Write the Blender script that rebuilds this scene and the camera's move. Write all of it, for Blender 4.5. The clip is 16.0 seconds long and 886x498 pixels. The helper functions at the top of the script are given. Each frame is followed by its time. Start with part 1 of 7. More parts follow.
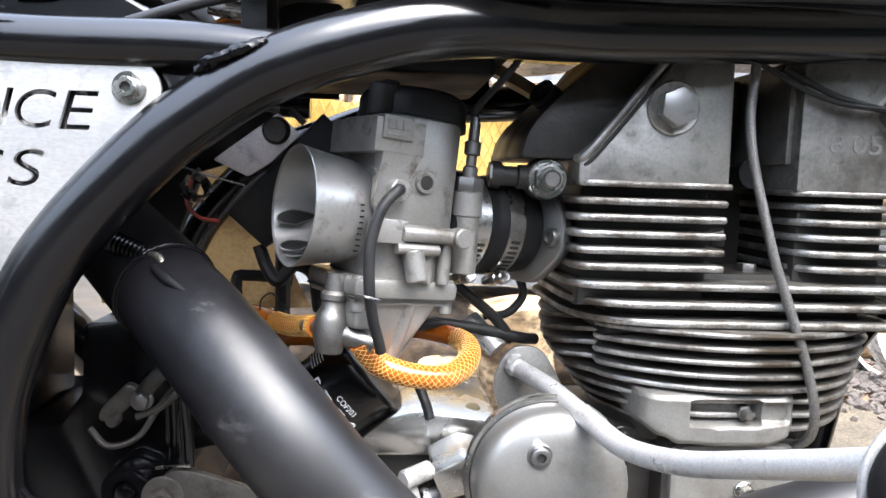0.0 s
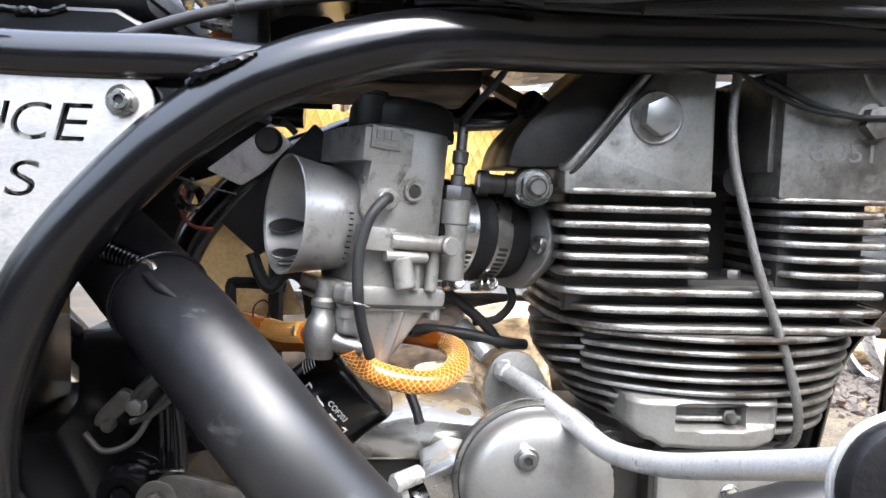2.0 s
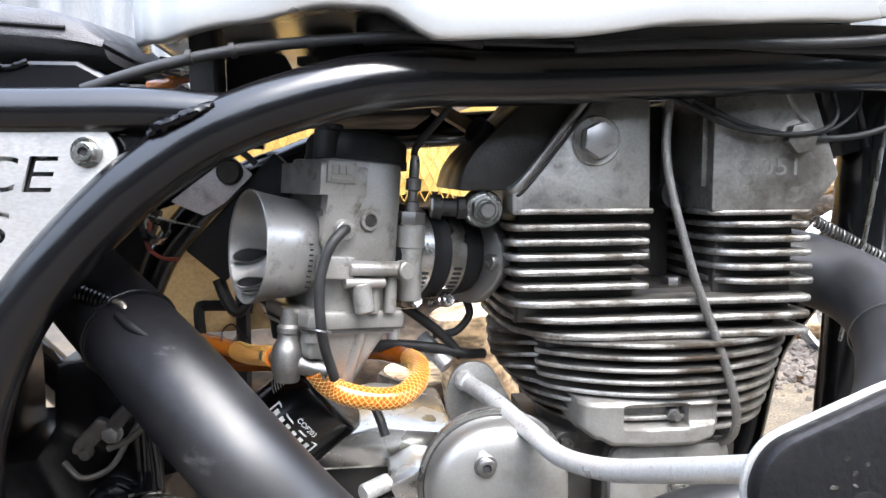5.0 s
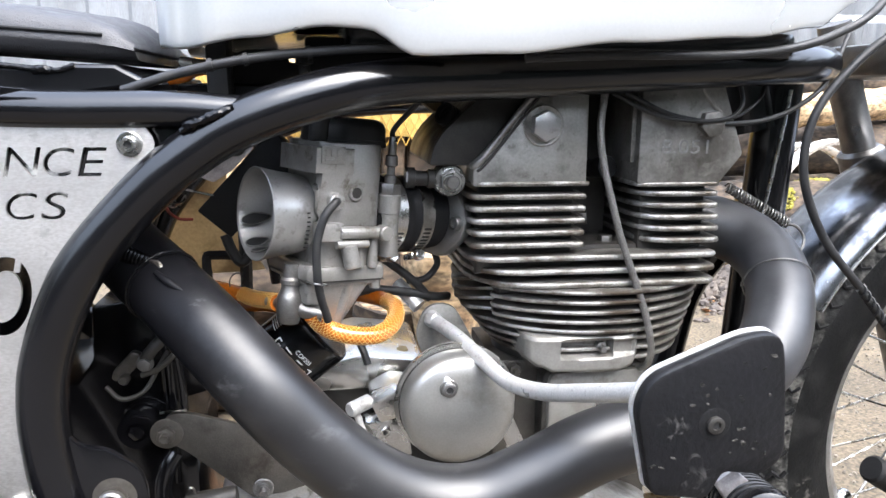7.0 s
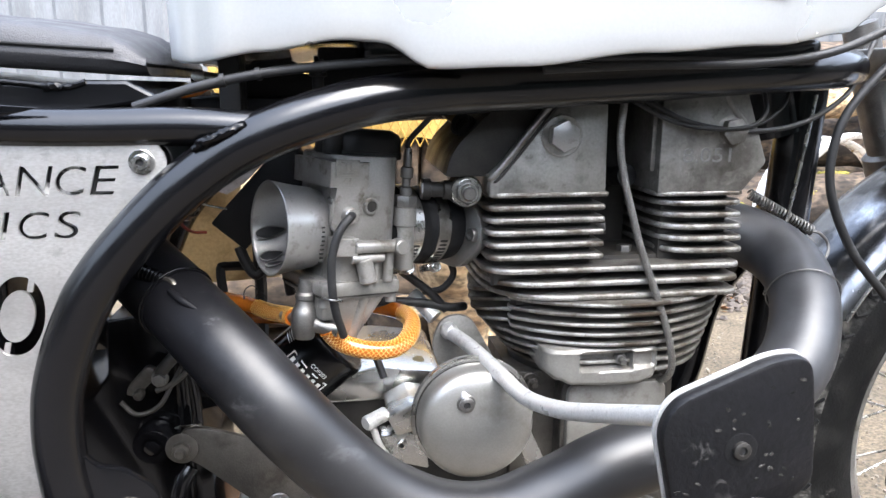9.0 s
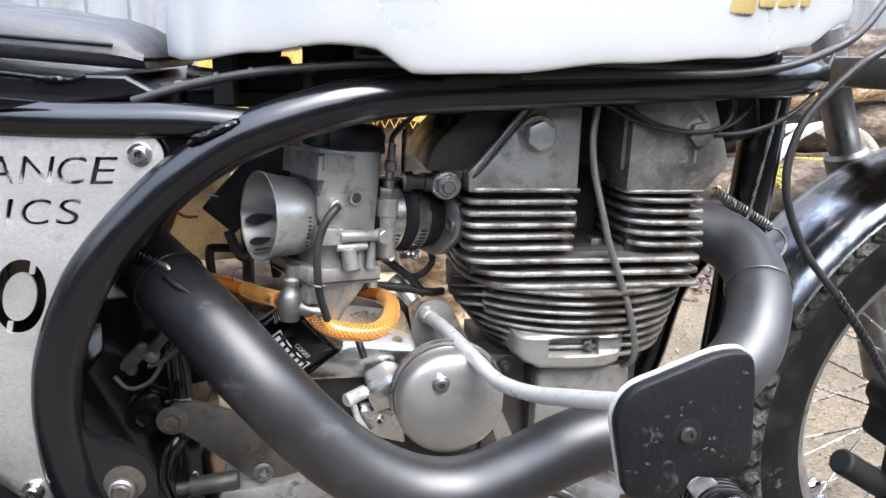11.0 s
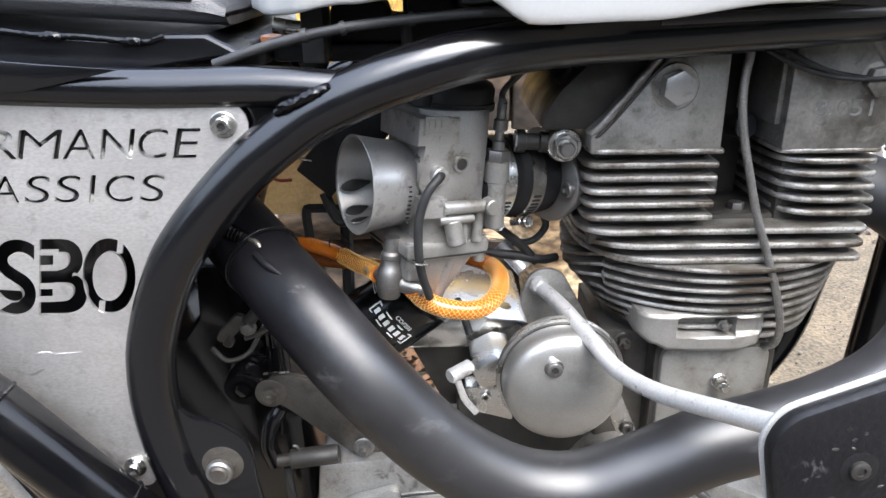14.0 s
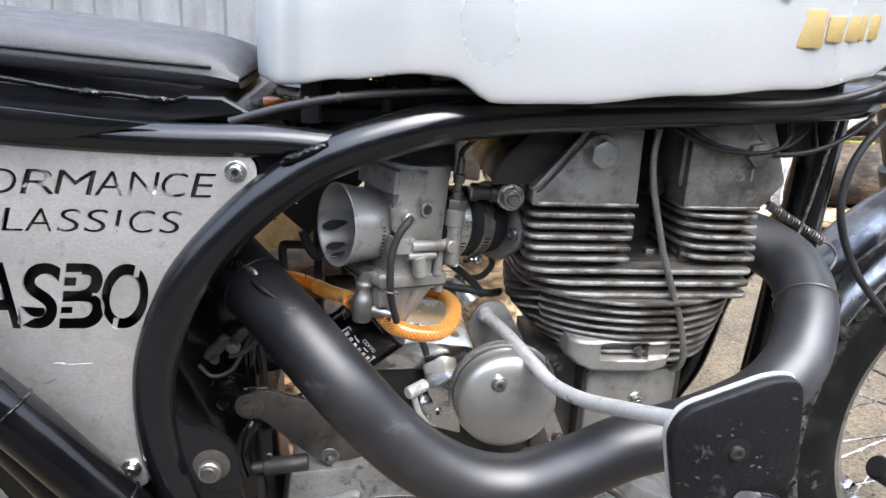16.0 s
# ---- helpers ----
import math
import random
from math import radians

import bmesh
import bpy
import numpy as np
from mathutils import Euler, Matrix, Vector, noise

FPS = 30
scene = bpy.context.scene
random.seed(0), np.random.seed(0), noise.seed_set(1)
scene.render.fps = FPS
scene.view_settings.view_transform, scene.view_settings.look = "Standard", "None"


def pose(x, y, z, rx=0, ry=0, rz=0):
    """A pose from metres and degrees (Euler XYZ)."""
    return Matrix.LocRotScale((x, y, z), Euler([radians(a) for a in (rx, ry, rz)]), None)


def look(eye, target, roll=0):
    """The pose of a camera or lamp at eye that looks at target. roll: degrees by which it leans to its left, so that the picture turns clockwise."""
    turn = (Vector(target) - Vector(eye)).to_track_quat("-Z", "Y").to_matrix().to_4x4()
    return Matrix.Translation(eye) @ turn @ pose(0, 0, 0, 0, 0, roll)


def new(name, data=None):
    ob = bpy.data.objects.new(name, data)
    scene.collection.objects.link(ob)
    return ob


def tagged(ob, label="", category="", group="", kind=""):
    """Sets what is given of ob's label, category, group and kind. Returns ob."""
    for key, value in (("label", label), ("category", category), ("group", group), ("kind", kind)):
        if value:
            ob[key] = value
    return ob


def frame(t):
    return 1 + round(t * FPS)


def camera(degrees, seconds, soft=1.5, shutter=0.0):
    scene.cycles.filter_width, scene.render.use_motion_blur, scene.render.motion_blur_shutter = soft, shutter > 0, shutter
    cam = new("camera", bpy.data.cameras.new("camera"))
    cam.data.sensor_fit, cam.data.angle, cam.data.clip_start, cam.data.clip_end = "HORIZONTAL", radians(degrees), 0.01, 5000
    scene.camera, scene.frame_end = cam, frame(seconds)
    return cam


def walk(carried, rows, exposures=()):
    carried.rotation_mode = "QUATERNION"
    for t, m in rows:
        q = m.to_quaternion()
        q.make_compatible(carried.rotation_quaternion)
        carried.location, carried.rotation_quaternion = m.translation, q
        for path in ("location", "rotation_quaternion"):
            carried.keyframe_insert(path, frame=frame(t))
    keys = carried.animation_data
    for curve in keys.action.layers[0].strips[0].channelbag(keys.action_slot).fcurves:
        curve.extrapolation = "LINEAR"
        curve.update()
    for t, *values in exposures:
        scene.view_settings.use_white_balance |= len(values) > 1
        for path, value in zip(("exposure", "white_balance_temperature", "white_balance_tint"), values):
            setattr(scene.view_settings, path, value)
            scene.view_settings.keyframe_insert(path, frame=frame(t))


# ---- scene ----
cam = camera(62.85, 16.0)
PATH = [
    (0, (-0.0351, -0.0343, 0.6229), (0.1311, 1.9498, 0.4341), 1.98),
    (0.5, (-0.0368, -0.0363, 0.6228), (0.1362, 1.9484, 0.4466), 1.80),
    (1, (-0.0353, -0.0383, 0.6237), (0.1059, 1.9493, 0.4509), 1.68),
    (1.5, (-0.0336, -0.0404, 0.6238), (0.1126, 1.9468, 0.4505), 2.05),
    (2, (-0.0286, -0.0434, 0.6238), (0.1358, 1.9427, 0.4552), 1.79),
    (2.5, (-0.0182, -0.0464, 0.6231), (0.2365, 1.9306, 0.4603), 2.52),
    (3, (-0.0219, -0.0477, 0.6239), (0.2343, 1.9287, 0.4559), 3.05),
    (3.5, (-0.0262, -0.0488, 0.6250), (0.1713, 1.9351, 0.4664), 1.52),
    (4, (-0.0166, -0.0450, 0.6217), (0.2158, 1.9334, 0.4435), 0.08),
    (6.5, (-0.0362, -0.1430, 0.6984), (0.2372, 1.8094, 0.3616), 0.18),
    (7, (-0.0381, -0.1620, 0.6933), (0.2919, 1.7656, 0.2746), 0.65),
    (7.5, (-0.0396, -0.1657, 0.7040), (0.2682, 1.7694, 0.3032), 0.88),
    (8, (-0.0337, -0.1638, 0.7059), (0.2499, 1.7713, 0.2876), -0.15),
    (8.5, (-0.0376, -0.1572, 0.7141), (0.2417, 1.7784, 0.2955), 0.07),
    (9, (-0.0384, -0.1492, 0.7068), (0.2543, 1.7797, 0.2668), 0.18),
    (11.5, (-0.0447, -0.2002, 0.7373), (0.2993, 1.6824, 0.1565), 2.31),
    (12, (-0.0554, -0.2252, 0.7445), (0.2515, 1.6392, 0.0889), 1.73),
    (12.5, (-0.0633, -0.2321, 0.7494), (0.2786, 1.6290, 0.1017), 2.24),
    (13, (-0.0400, -0.1786, 0.7577), (0.2725, 1.6902, 0.1175), 2.56),
    (13.5, (-0.0115, -0.1017, 0.7506), (0.1623, 1.7550, 0.0279), 0.73),
    (14, (-0.0381, -0.1059, 0.7481), (0.0145, 1.7539, 0.0145), -0.20),
    (14.5, (-0.0617, -0.1471, 0.7415), (0.0463, 1.7321, 0.0654), 0.46),
    (15, (-0.0722, -0.1690, 0.7612), (0.1132, 1.7159, 0.1186), 1.91),
    (15.5, (-0.0700, -0.1861, 0.7706), (0.1456, 1.7044, 0.1544), 2.05),
    (16, (-0.0732, -0.1972, 0.7731), (0.1789, 1.6896, 0.1595), 3.14),
]
walk(cam, [(t, look(eye, target, roll)) for t, eye, target, roll in PATH], exposures=[(0, 2.92), (4, 2.98), (7, 2.76), (12, 2.71), (14, 2.71), (15, 2.56), (16, 2.41)])

# ---- world and sun: a bright overcast day ----
GZ = 0.065            # height of the ground
world = bpy.data.worlds.new("sky")
scene.world = world
world.use_nodes = True
wn, wl = world.node_tree.nodes, world.node_tree.links
sky = wn.new("ShaderNodeTexSky")
sky.sky_type, sky.sun_disc = "NISHITA", False
sky.sun_elevation, sky.sun_rotation = radians(58), radians(153)
sky.dust_density, sky.air_density = 1.5, 1.0
pale = wn.new("ShaderNodeHueSaturation")
pale.inputs["Saturation"].default_value = 0.58
wl.new(sky.outputs[0], pale.inputs["Color"])
# an overcast sky grows brighter towards the zenith
where = wn.new("ShaderNodeTexCoord")
split = wn.new("ShaderNodeSeparateXYZ")
wl.new(where.outputs["Generated"], split.inputs[0])
rise = wn.new("ShaderNodeMapRange")
rise.inputs["From Max"].default_value = 1.0
rise.inputs["To Min"].default_value, rise.inputs["To Max"].default_value = 0.38, 2.5
wl.new(split.outputs["Z"], rise.inputs["Value"])
cloud = wn.new("ShaderNodeVectorMath")
cloud.operation = "SCALE"
wl.new(pale.outputs[0], cloud.inputs[0])
wl.new(rise.outputs[0], cloud.inputs["Scale"])
wl.new(cloud.outputs[0], wn["Background"].inputs["Color"])
wn["Background"].inputs["Strength"].default_value = 0.15
sun = new("sun", bpy.data.lights.new("sun", "SUN"))
sun.data.energy, sun.data.angle, sun.data.color = 1.05, radians(48), (1.0, 0.985, 0.96)
sun.matrix_world = look((0, 0, 5), (-0.36, 0.70, 3.72))


# ---- materials ----
def material(name, color, rough=0.5, metal=0.0, dark=None, scale=60.0, amount=0.5, bump=0.1, fine=600.0, rvar=0.15,
             coat=0.0, spec=0.5, stretch=(1, 1, 1), lo=0.35, hi=0.65, trans=0.0, speck=0.10):
    """Base colour with blotches of a second colour, fine grain in roughness and relief."""
    m = bpy.data.materials.new(name)
    m.use_nodes = True
    n, l = m.node_tree.nodes, m.node_tree.links
    b = n["Principled BSDF"]
    co = n.new("ShaderNodeTexCoord")
    mp = n.new("ShaderNodeMapping")
    mp.inputs["Scale"].default_value = stretch
    l.new(co.outputs["Object"], mp.inputs["Vector"])
    big = n.new("ShaderNodeTexNoise")
    big.inputs["Scale"].default_value, big.inputs["Detail"].default_value = scale, 6
    small = n.new("ShaderNodeTexNoise")
    small.inputs["Scale"].default_value, small.inputs["Detail"].default_value = fine, 3
    l.new(mp.outputs[0], big.inputs["Vector"])
    l.new(mp.outputs[0], small.inputs["Vector"])
    ramp = n.new("ShaderNodeMapRange")
    ramp.inputs["From Min"].default_value, ramp.inputs["From Max"].default_value = lo, hi
    ramp.inputs["To Max"].default_value = amount
    l.new(big.outputs["Fac"], ramp.inputs["Value"])
    mix = n.new("ShaderNodeMix")
    mix.data_type = "RGBA"
    dark = dark or tuple(c * 0.55 for c in color)
    mix.inputs["A"].default_value, mix.inputs["B"].default_value = (*color, 1), (*dark, 1)
    l.new(ramp.outputs[0], mix.inputs["Factor"])
    out = mix.outputs["Result"]
    grain = n.new("ShaderNodeMix")
    grain.data_type, grain.blend_type = "RGBA", "OVERLAY"
    grain.inputs["Factor"].default_value = speck
    harsh = n.new("ShaderNodeMapRange")
    harsh.inputs["From Min"].default_value, harsh.inputs["From Max"].default_value = 0.36, 0.64
    l.new(small.outputs["Fac"], harsh.inputs["Value"])
    l.new(out, grain.inputs["A"])
    l.new(harsh.outputs[0], grain.inputs["B"])
    out = grain.outputs["Result"]
    l.new(out, b.inputs["Base Color"])
    rr = n.new("ShaderNodeMapRange")
    rr.inputs["From Min"].default_value, rr.inputs["From Max"].default_value = 0.3, 0.7
    rr.inputs["To Min"].default_value, rr.inputs["To Max"].default_value = max(0.02, rough - rvar), min(1, rough + rvar)
    l.new(big.outputs["Fac"], rr.inputs["Value"])
    l.new(rr.outputs[0], b.inputs["Roughness"])
    b.inputs["Metallic"].default_value = metal
    b.inputs["Specular IOR Level"].default_value = spec
    b.inputs["Coat Weight"].default_value = coat
    b.inputs["Coat Roughness"].default_value = 0.2
    b.inputs["Transmission Weight"].default_value = trans
    if bump:
        bp = n.new("ShaderNodeBump")
        bp.inputs["Strength"].default_value, bp.inputs["Distance"].default_value = bump, 0.001
        l.new(small.outputs["Fac"], bp.inputs["Height"])
        l.new(bp.outputs[0], b.inputs["Normal"])
    return m


M = {
    "black": material("black_gloss_paint", (0.0020, 0.0020, 0.0026), 0.20, 0, (0.0034, 0.0034, 0.0040), 40, 0.5, 0.03, 900, 0.05, spec=0.50),
    "satin": material("satin_black_exhaust_paint", (0.0035, 0.0035, 0.0042), 0.42, 0.0, (0.006, 0.006, 0.0068), 14, 0.7, 0.04, 700, 0.06, spec=0.48, lo=0.42, hi=0.68, speck=0.08),
    "dull": material("dull_black_chassis_paint", (0.0018, 0.0018, 0.0022), 0.17, 0, (0.004, 0.0038, 0.0037), 30, 0.7, 0.06, 600, 0.06, spec=0.22, lo=0.45, hi=0.7),
    "rubber": material("black_rubber", (0.011, 0.011, 0.012), 0.52, 0, (0.020, 0.020, 0.019), 80, 0.6, 0.15, 900, spec=0.32),
    "pad": material("grained_black_leather", (0.0060, 0.0060, 0.0068), 0.46, 0, (0.0025, 0.0025, 0.003), 34, 0.8, 0.5, 240, 0.12, spec=0.22, lo=0.42, hi=0.62, speck=0.12),
    "vinyl": material("black_seat_vinyl", (0.042, 0.042, 0.045), 0.55, 0, (0.044, 0.044, 0.047), 40, 0.6, 0.5, 900, spec=0.30),
    "plate": material("brushed_aluminium_sheet", (0.65, 0.638, 0.62), 0.42, 0.93, (0.44, 0.425, 0.405), 14, 0.6, 0.06, 500, 0.10, stretch=(0.7, 1, 1.6)),
    "cast": material("oily_cast_aluminium", (0.335, 0.326, 0.305), 0.44, 0.75, (0.075, 0.070, 0.060), 22, 0.75, 0.14, 420, 0.10, lo=0.36, hi=0.70, speck=0.07),
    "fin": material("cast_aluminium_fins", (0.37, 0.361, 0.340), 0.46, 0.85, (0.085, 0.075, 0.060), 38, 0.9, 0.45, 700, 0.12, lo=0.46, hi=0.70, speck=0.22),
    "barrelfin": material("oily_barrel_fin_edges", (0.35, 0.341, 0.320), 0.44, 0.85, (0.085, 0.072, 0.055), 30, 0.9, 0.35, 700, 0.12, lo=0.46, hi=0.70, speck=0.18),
    "flat": material("dark_fin_flats", (0.16, 0.152, 0.138), 0.5, 0.6, (0.035, 0.029, 0.022), 34, 0.9, 0.4, 700, 0.1, lo=0.40, hi=0.66),
    "carb": material("grey_zinc_carburettor_casting", (0.335, 0.327, 0.312), 0.42, 0.7, (0.18, 0.172, 0.156), 26, 0.75, 0.05, 800, 0.10, speck=0.05),
    "polish": material("polished_aluminium", (0.60, 0.595, 0.57), 0.27, 1, (0.42, 0.41, 0.39), 30, 0.5, 0.05, 700, 0.08),
    "cover": material("clean_cast_alloy_cover", (0.40, 0.395, 0.377), 0.43, 0.85, (0.17, 0.164, 0.150), 18, 0.8, 0.04, 600, 0.10, lo=0.42, hi=0.72, speck=0.08),
    "dome": material("satin_polished_alloy_dome", (0.32, 0.315, 0.30), 0.42, 0.85, (0.19, 0.184, 0.170), 16, 0.8, 0.03, 700, 0.07, lo=0.42, hi=0.72, speck=0.04),
    "boss": material("smooth_cast_alloy_boss", (0.205, 0.20, 0.186), 0.50, 0.6, (0.12, 0.112, 0.095), 30, 0.8, 0.10, 500, 0.08, lo=0.42, hi=0.66, speck=0.06),
    "tank": material("satin_bare_aluminium_tank", (0.665, 0.68, 0.68), 0.28, 0.66, (0.585, 0.598, 0.60), 5, 0.4, 0.015, 500, 0.05, speck=0.03),
    "chrome": material("bright_zinc_plate", (0.50, 0.495, 0.475), 0.26, 1, (0.40, 0.39, 0.37), 90, 0.5, 0.05, 900, 0.1),
    "clamp": material("stained_bright_steel", (0.46, 0.45, 0.43), 0.30, 1, (0.16, 0.15, 0.135), 50, 0.8, 0.05, 900, 0.1, lo=0.40, hi=0.62),
    "bare": material("scuffed_bare_steel", (0.46, 0.435, 0.43), 0.45, 0.4, (0.10, 0.088, 0.080), 55, 0.85, 0.2, 700, 0.1, lo=0.46, hi=0.66),
    "steel": material("dull_grey_steel", (0.20, 0.195, 0.188), 0.42, 0.9, (0.12, 0.117, 0.11), 60, 0.6, 0.2, 900),
    "rod": material("silver_painted_steel", (0.50, 0.50, 0.49), 0.40, 0.6, (0.40, 0.40, 0.39), 60, 0.5, 0.1, 900),
    "tyre": material("dusty_tyre_rubber", (0.012, 0.012, 0.0115), 0.75, 0, (0.10, 0.096, 0.086), 34, 0.8, 0.9, 260, lo=0.46, hi=0.66, spec=0.10, speck=0.5),
    "ground": material("damp_sandy_gravel", (0.092, 0.070, 0.042), 0.85, 0, (0.052, 0.041, 0.027), 9.0, 0.8, 1.0, 150, 0.1, speck=0.5),
    "braidsteel": material("fine_braided_steel", (0.27, 0.264, 0.25), 0.36, 0.85, (0.10, 0.097, 0.09), 1500, 0.8, 0.5, 1900, 0.1, lo=0.42, hi=0.58),
    "glue": material("brown_varnish", (0.085, 0.052, 0.02), 0.3, 0, (0.04, 0.024, 0.01), 60, 0.7, 0.2, 400),
    "hose": material("amber_fuel_hose", (0.30, 0.085, 0.008), 0.18, 0, (0.20, 0.045, 0.004), 40, 0.5, 0.02, 600, 0.05, coat=0.3),
    "braid": material("pale_hose_braid", (0.62, 0.36, 0.09), 0.45, 0, (0.48, 0.26, 0.06), 90, 0.5, 0.1),
    "gold": material("gold_paint", (0.30, 0.22, 0.085), 0.45, 0.2, (0.21, 0.15, 0.06), 60, 0.5, 0.05),
    "white": material("white_print", (0.75, 0.75, 0.73), 0.5, 0, None, 60, 0.2, 0.0),
    "ink": material("dark_pencil", (0.14, 0.137, 0.13), 0.6, 0, None, 60, 0.2, 0.0),
    "wall": material("clean_black_tyre_sidewall", (0.005, 0.005, 0.005), 0.62, 0, (0.016, 0.0155, 0.0145), 45, 0.6, 0.4, 400, spec=0.10, lo=0.50, hi=0.68),
    "matt": material("matt_black_plastic", (0.006, 0.006, 0.0065), 0.60, 0, (0.011, 0.011, 0.011), 30, 0.6, 0.2, 600, spec=0.16),
    "turned": material("pale_turned_alloy", (0.38, 0.377, 0.365), 0.38, 0.75, (0.29, 0.286, 0.275), 22, 0.6, 0.03, 900, 0.08, speck=0.03),
    # the pale blots are glints put into the film's colour
    "film": material("black_film_painted_glints", (0.012, 0.012, 0.013), 0.22, 0, (0.55, 0.55, 0.53), 75, 0.9, 0.9, 130, 0.1, lo=0.56, hi=0.66, spec=0.6),
    "tan": material("stained_tan_board", (0.55, 0.43, 0.26), 0.55, 0, (0.18, 0.115, 0.05), 20, 0.8, 0.2, 300, lo=0.50, hi=0.68),
    "bark": material("brown_bark", (0.080, 0.055, 0.035), 0.85, 0, (0.014, 0.010, 0.007), 16, 0.95, 1.0, 70, stretch=(0.5, 1, 1), lo=0.40, hi=0.60, speck=0.6),
    "wood": material("split_firewood", (0.43, 0.31, 0.18), 0.75, 0, (0.13, 0.075, 0.035), 22, 0.9, 0.8, 110, stretch=(0.4, 1, 1), lo=0.42, hi=0.62, speck=0.6),
    "moss": material("yellow_green_moss", (0.24, 0.21, 0.03), 0.9, 0, (0.10, 0.09, 0.015), 40, 0.7, 1.0, 300),
    "zinc": material("weathered_galvanised_sheet", (0.18, 0.186, 0.194), 0.55, 0.2, (0.10, 0.104, 0.108), 2.2, 0.9, 0.1, 60, stretch=(4, 4, 0.7)),
    "hedge": material("dark_bank", (0.042, 0.048, 0.034), 0.8, 0, (0.018, 0.022, 0.013), 6, 0.8, 0.5, 60),
    "netting": material("brown_gold_net", (0.40, 0.24, 0.05), 0.5, 0, (0.3, 0.17, 0.03), 30, 0.5, 0.1),
    # much darker than the outer castings; for cores, gaps and dark fittings
    "core": material("dark_cast_metal", (0.034, 0.031, 0.027), 0.50, 0.3, (0.012, 0.011, 0.010), 40, 0.8, 0.18, 700),
    "engplate": material("stained_alloy_plate", (0.088, 0.081, 0.071), 0.5, 0.6, (0.030, 0.027, 0.023), 22, 0.7, 0.2, 700),
    "sheet": material("yellow_tan_cloth", (0.62, 0.43, 0.12), 0.7, 0, (0.45, 0.28, 0.07), 14, 0.6, 0.3, 300),
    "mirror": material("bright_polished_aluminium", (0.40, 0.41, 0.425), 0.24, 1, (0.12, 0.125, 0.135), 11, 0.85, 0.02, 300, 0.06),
    "rimwhite": material("bright_alloy_rim", (0.80, 0.79, 0.76), 0.30, 0.5, (0.6, 0.58, 0.53), 30, 0.5, 0.05, 400),
    "stone": material("mixed_gravel_stones", (0.19, 0.165, 0.13), 0.8, 0, (0.09, 0.078, 0.06), 30, 0.8, 0.4, 200),
    "leaf": material("dead_leaves", (0.25, 0.12, 0.05), 0.7, 0, (0.12, 0.06, 0.03), 20, 0.8, 0.3, 200),
    "soil": material("damp_soil", (0.06, 0.048, 0.04), 0.85, 0, (0.12, 0.10, 0.08), 30, 0.6, 0.8, 120),
    "red": material("red_wire", (0.16, 0.022, 0.014), 0.4, 0, None, 60, 0.3, 0.0),
}



def scuffed(m, scale, pale, share):
    """Thin pale scratches in loose patches over a painted surface."""
    n, l = m.node_tree.nodes, m.node_tree.links
    b = n["Principled BSDF"]
    co = n.new("ShaderNodeTexCoord")
    patch = n.new("ShaderNodeTexNoise")
    patch.inputs["Scale"].default_value = 22
    scratch = n.new("ShaderNodeTexNoise")
    scratch.inputs["Scale"].default_value, scratch.inputs["Detail"].default_value, scratch.inputs["Distortion"].default_value = scale, 5, 1.2
    l.new(co.outputs["Object"], patch.inputs["Vector"])
    l.new(co.outputs["Object"], scratch.inputs["Vector"])
    pr, sr = n.new("ShaderNodeMapRange"), n.new("ShaderNodeMapRange")
    pr.inputs["From Min"].default_value, pr.inputs["From Max"].default_value = 1 - share, 1.06 - share
    sr.inputs["From Min"].default_value, sr.inputs["From Max"].default_value = 0.56, 0.66
    l.new(patch.outputs["Fac"], pr.inputs["Value"])
    l.new(scratch.outputs["Fac"], sr.inputs["Value"])
    both = n.new("ShaderNodeMath")
    both.operation = "MULTIPLY"
    l.new(pr.outputs[0], both.inputs[0])
    l.new(sr.outputs[0], both.inputs[1])
    mix = n.new("ShaderNodeMix")
    mix.data_type = "RGBA"
    l.new(both.outputs[0], mix.inputs["Factor"])
    l.new(b.inputs["Base Color"].links[0].from_socket, mix.inputs["A"])
    mix.inputs["B"].default_value = (*pale, 1)
    l.new(mix.outputs["Result"], b.inputs["Base Color"])




def stained(m, scale, tint, lo, hi, strength, stretch=(1, 1, 1)):
    """Oil and dirt, and the mudguard's dark reflections: soft-edged blots of another colour, duller and broken up by a
    finer noise.
    """
    n, l = m.node_tree.nodes, m.node_tree.links
    b = n["Principled BSDF"]
    co, mp = n.new("ShaderNodeTexCoord"), n.new("ShaderNodeMapping")
    mp.inputs["Scale"].default_value, mp.inputs["Location"].default_value = stretch, (scale * 0.37, 0.61, scale * 0.11)
    l.new(co.outputs["Object"], mp.inputs["Vector"])
    blot = n.new("ShaderNodeTexNoise")
    blot.inputs["Scale"].default_value, blot.inputs["Detail"].default_value, blot.inputs["Roughness"].default_value = scale, 9, 0.66
    l.new(mp.outputs[0], blot.inputs["Vector"])
    mr = n.new("ShaderNodeMapRange")
    mr.inputs["From Min"].default_value, mr.inputs["From Max"].default_value, mr.inputs["To Max"].default_value = lo, hi, strength
    l.new(blot.outputs["Fac"], mr.inputs["Value"])
    mix = n.new("ShaderNodeMix")
    mix.data_type = "RGBA"
    l.new(mr.outputs[0], mix.inputs["Factor"])
    l.new(b.inputs["Base Color"].links[0].from_socket, mix.inputs["A"])
    mix.inputs["B"].default_value = (*tint, 1)
    l.new(mix.outputs["Result"], b.inputs["Base Color"])


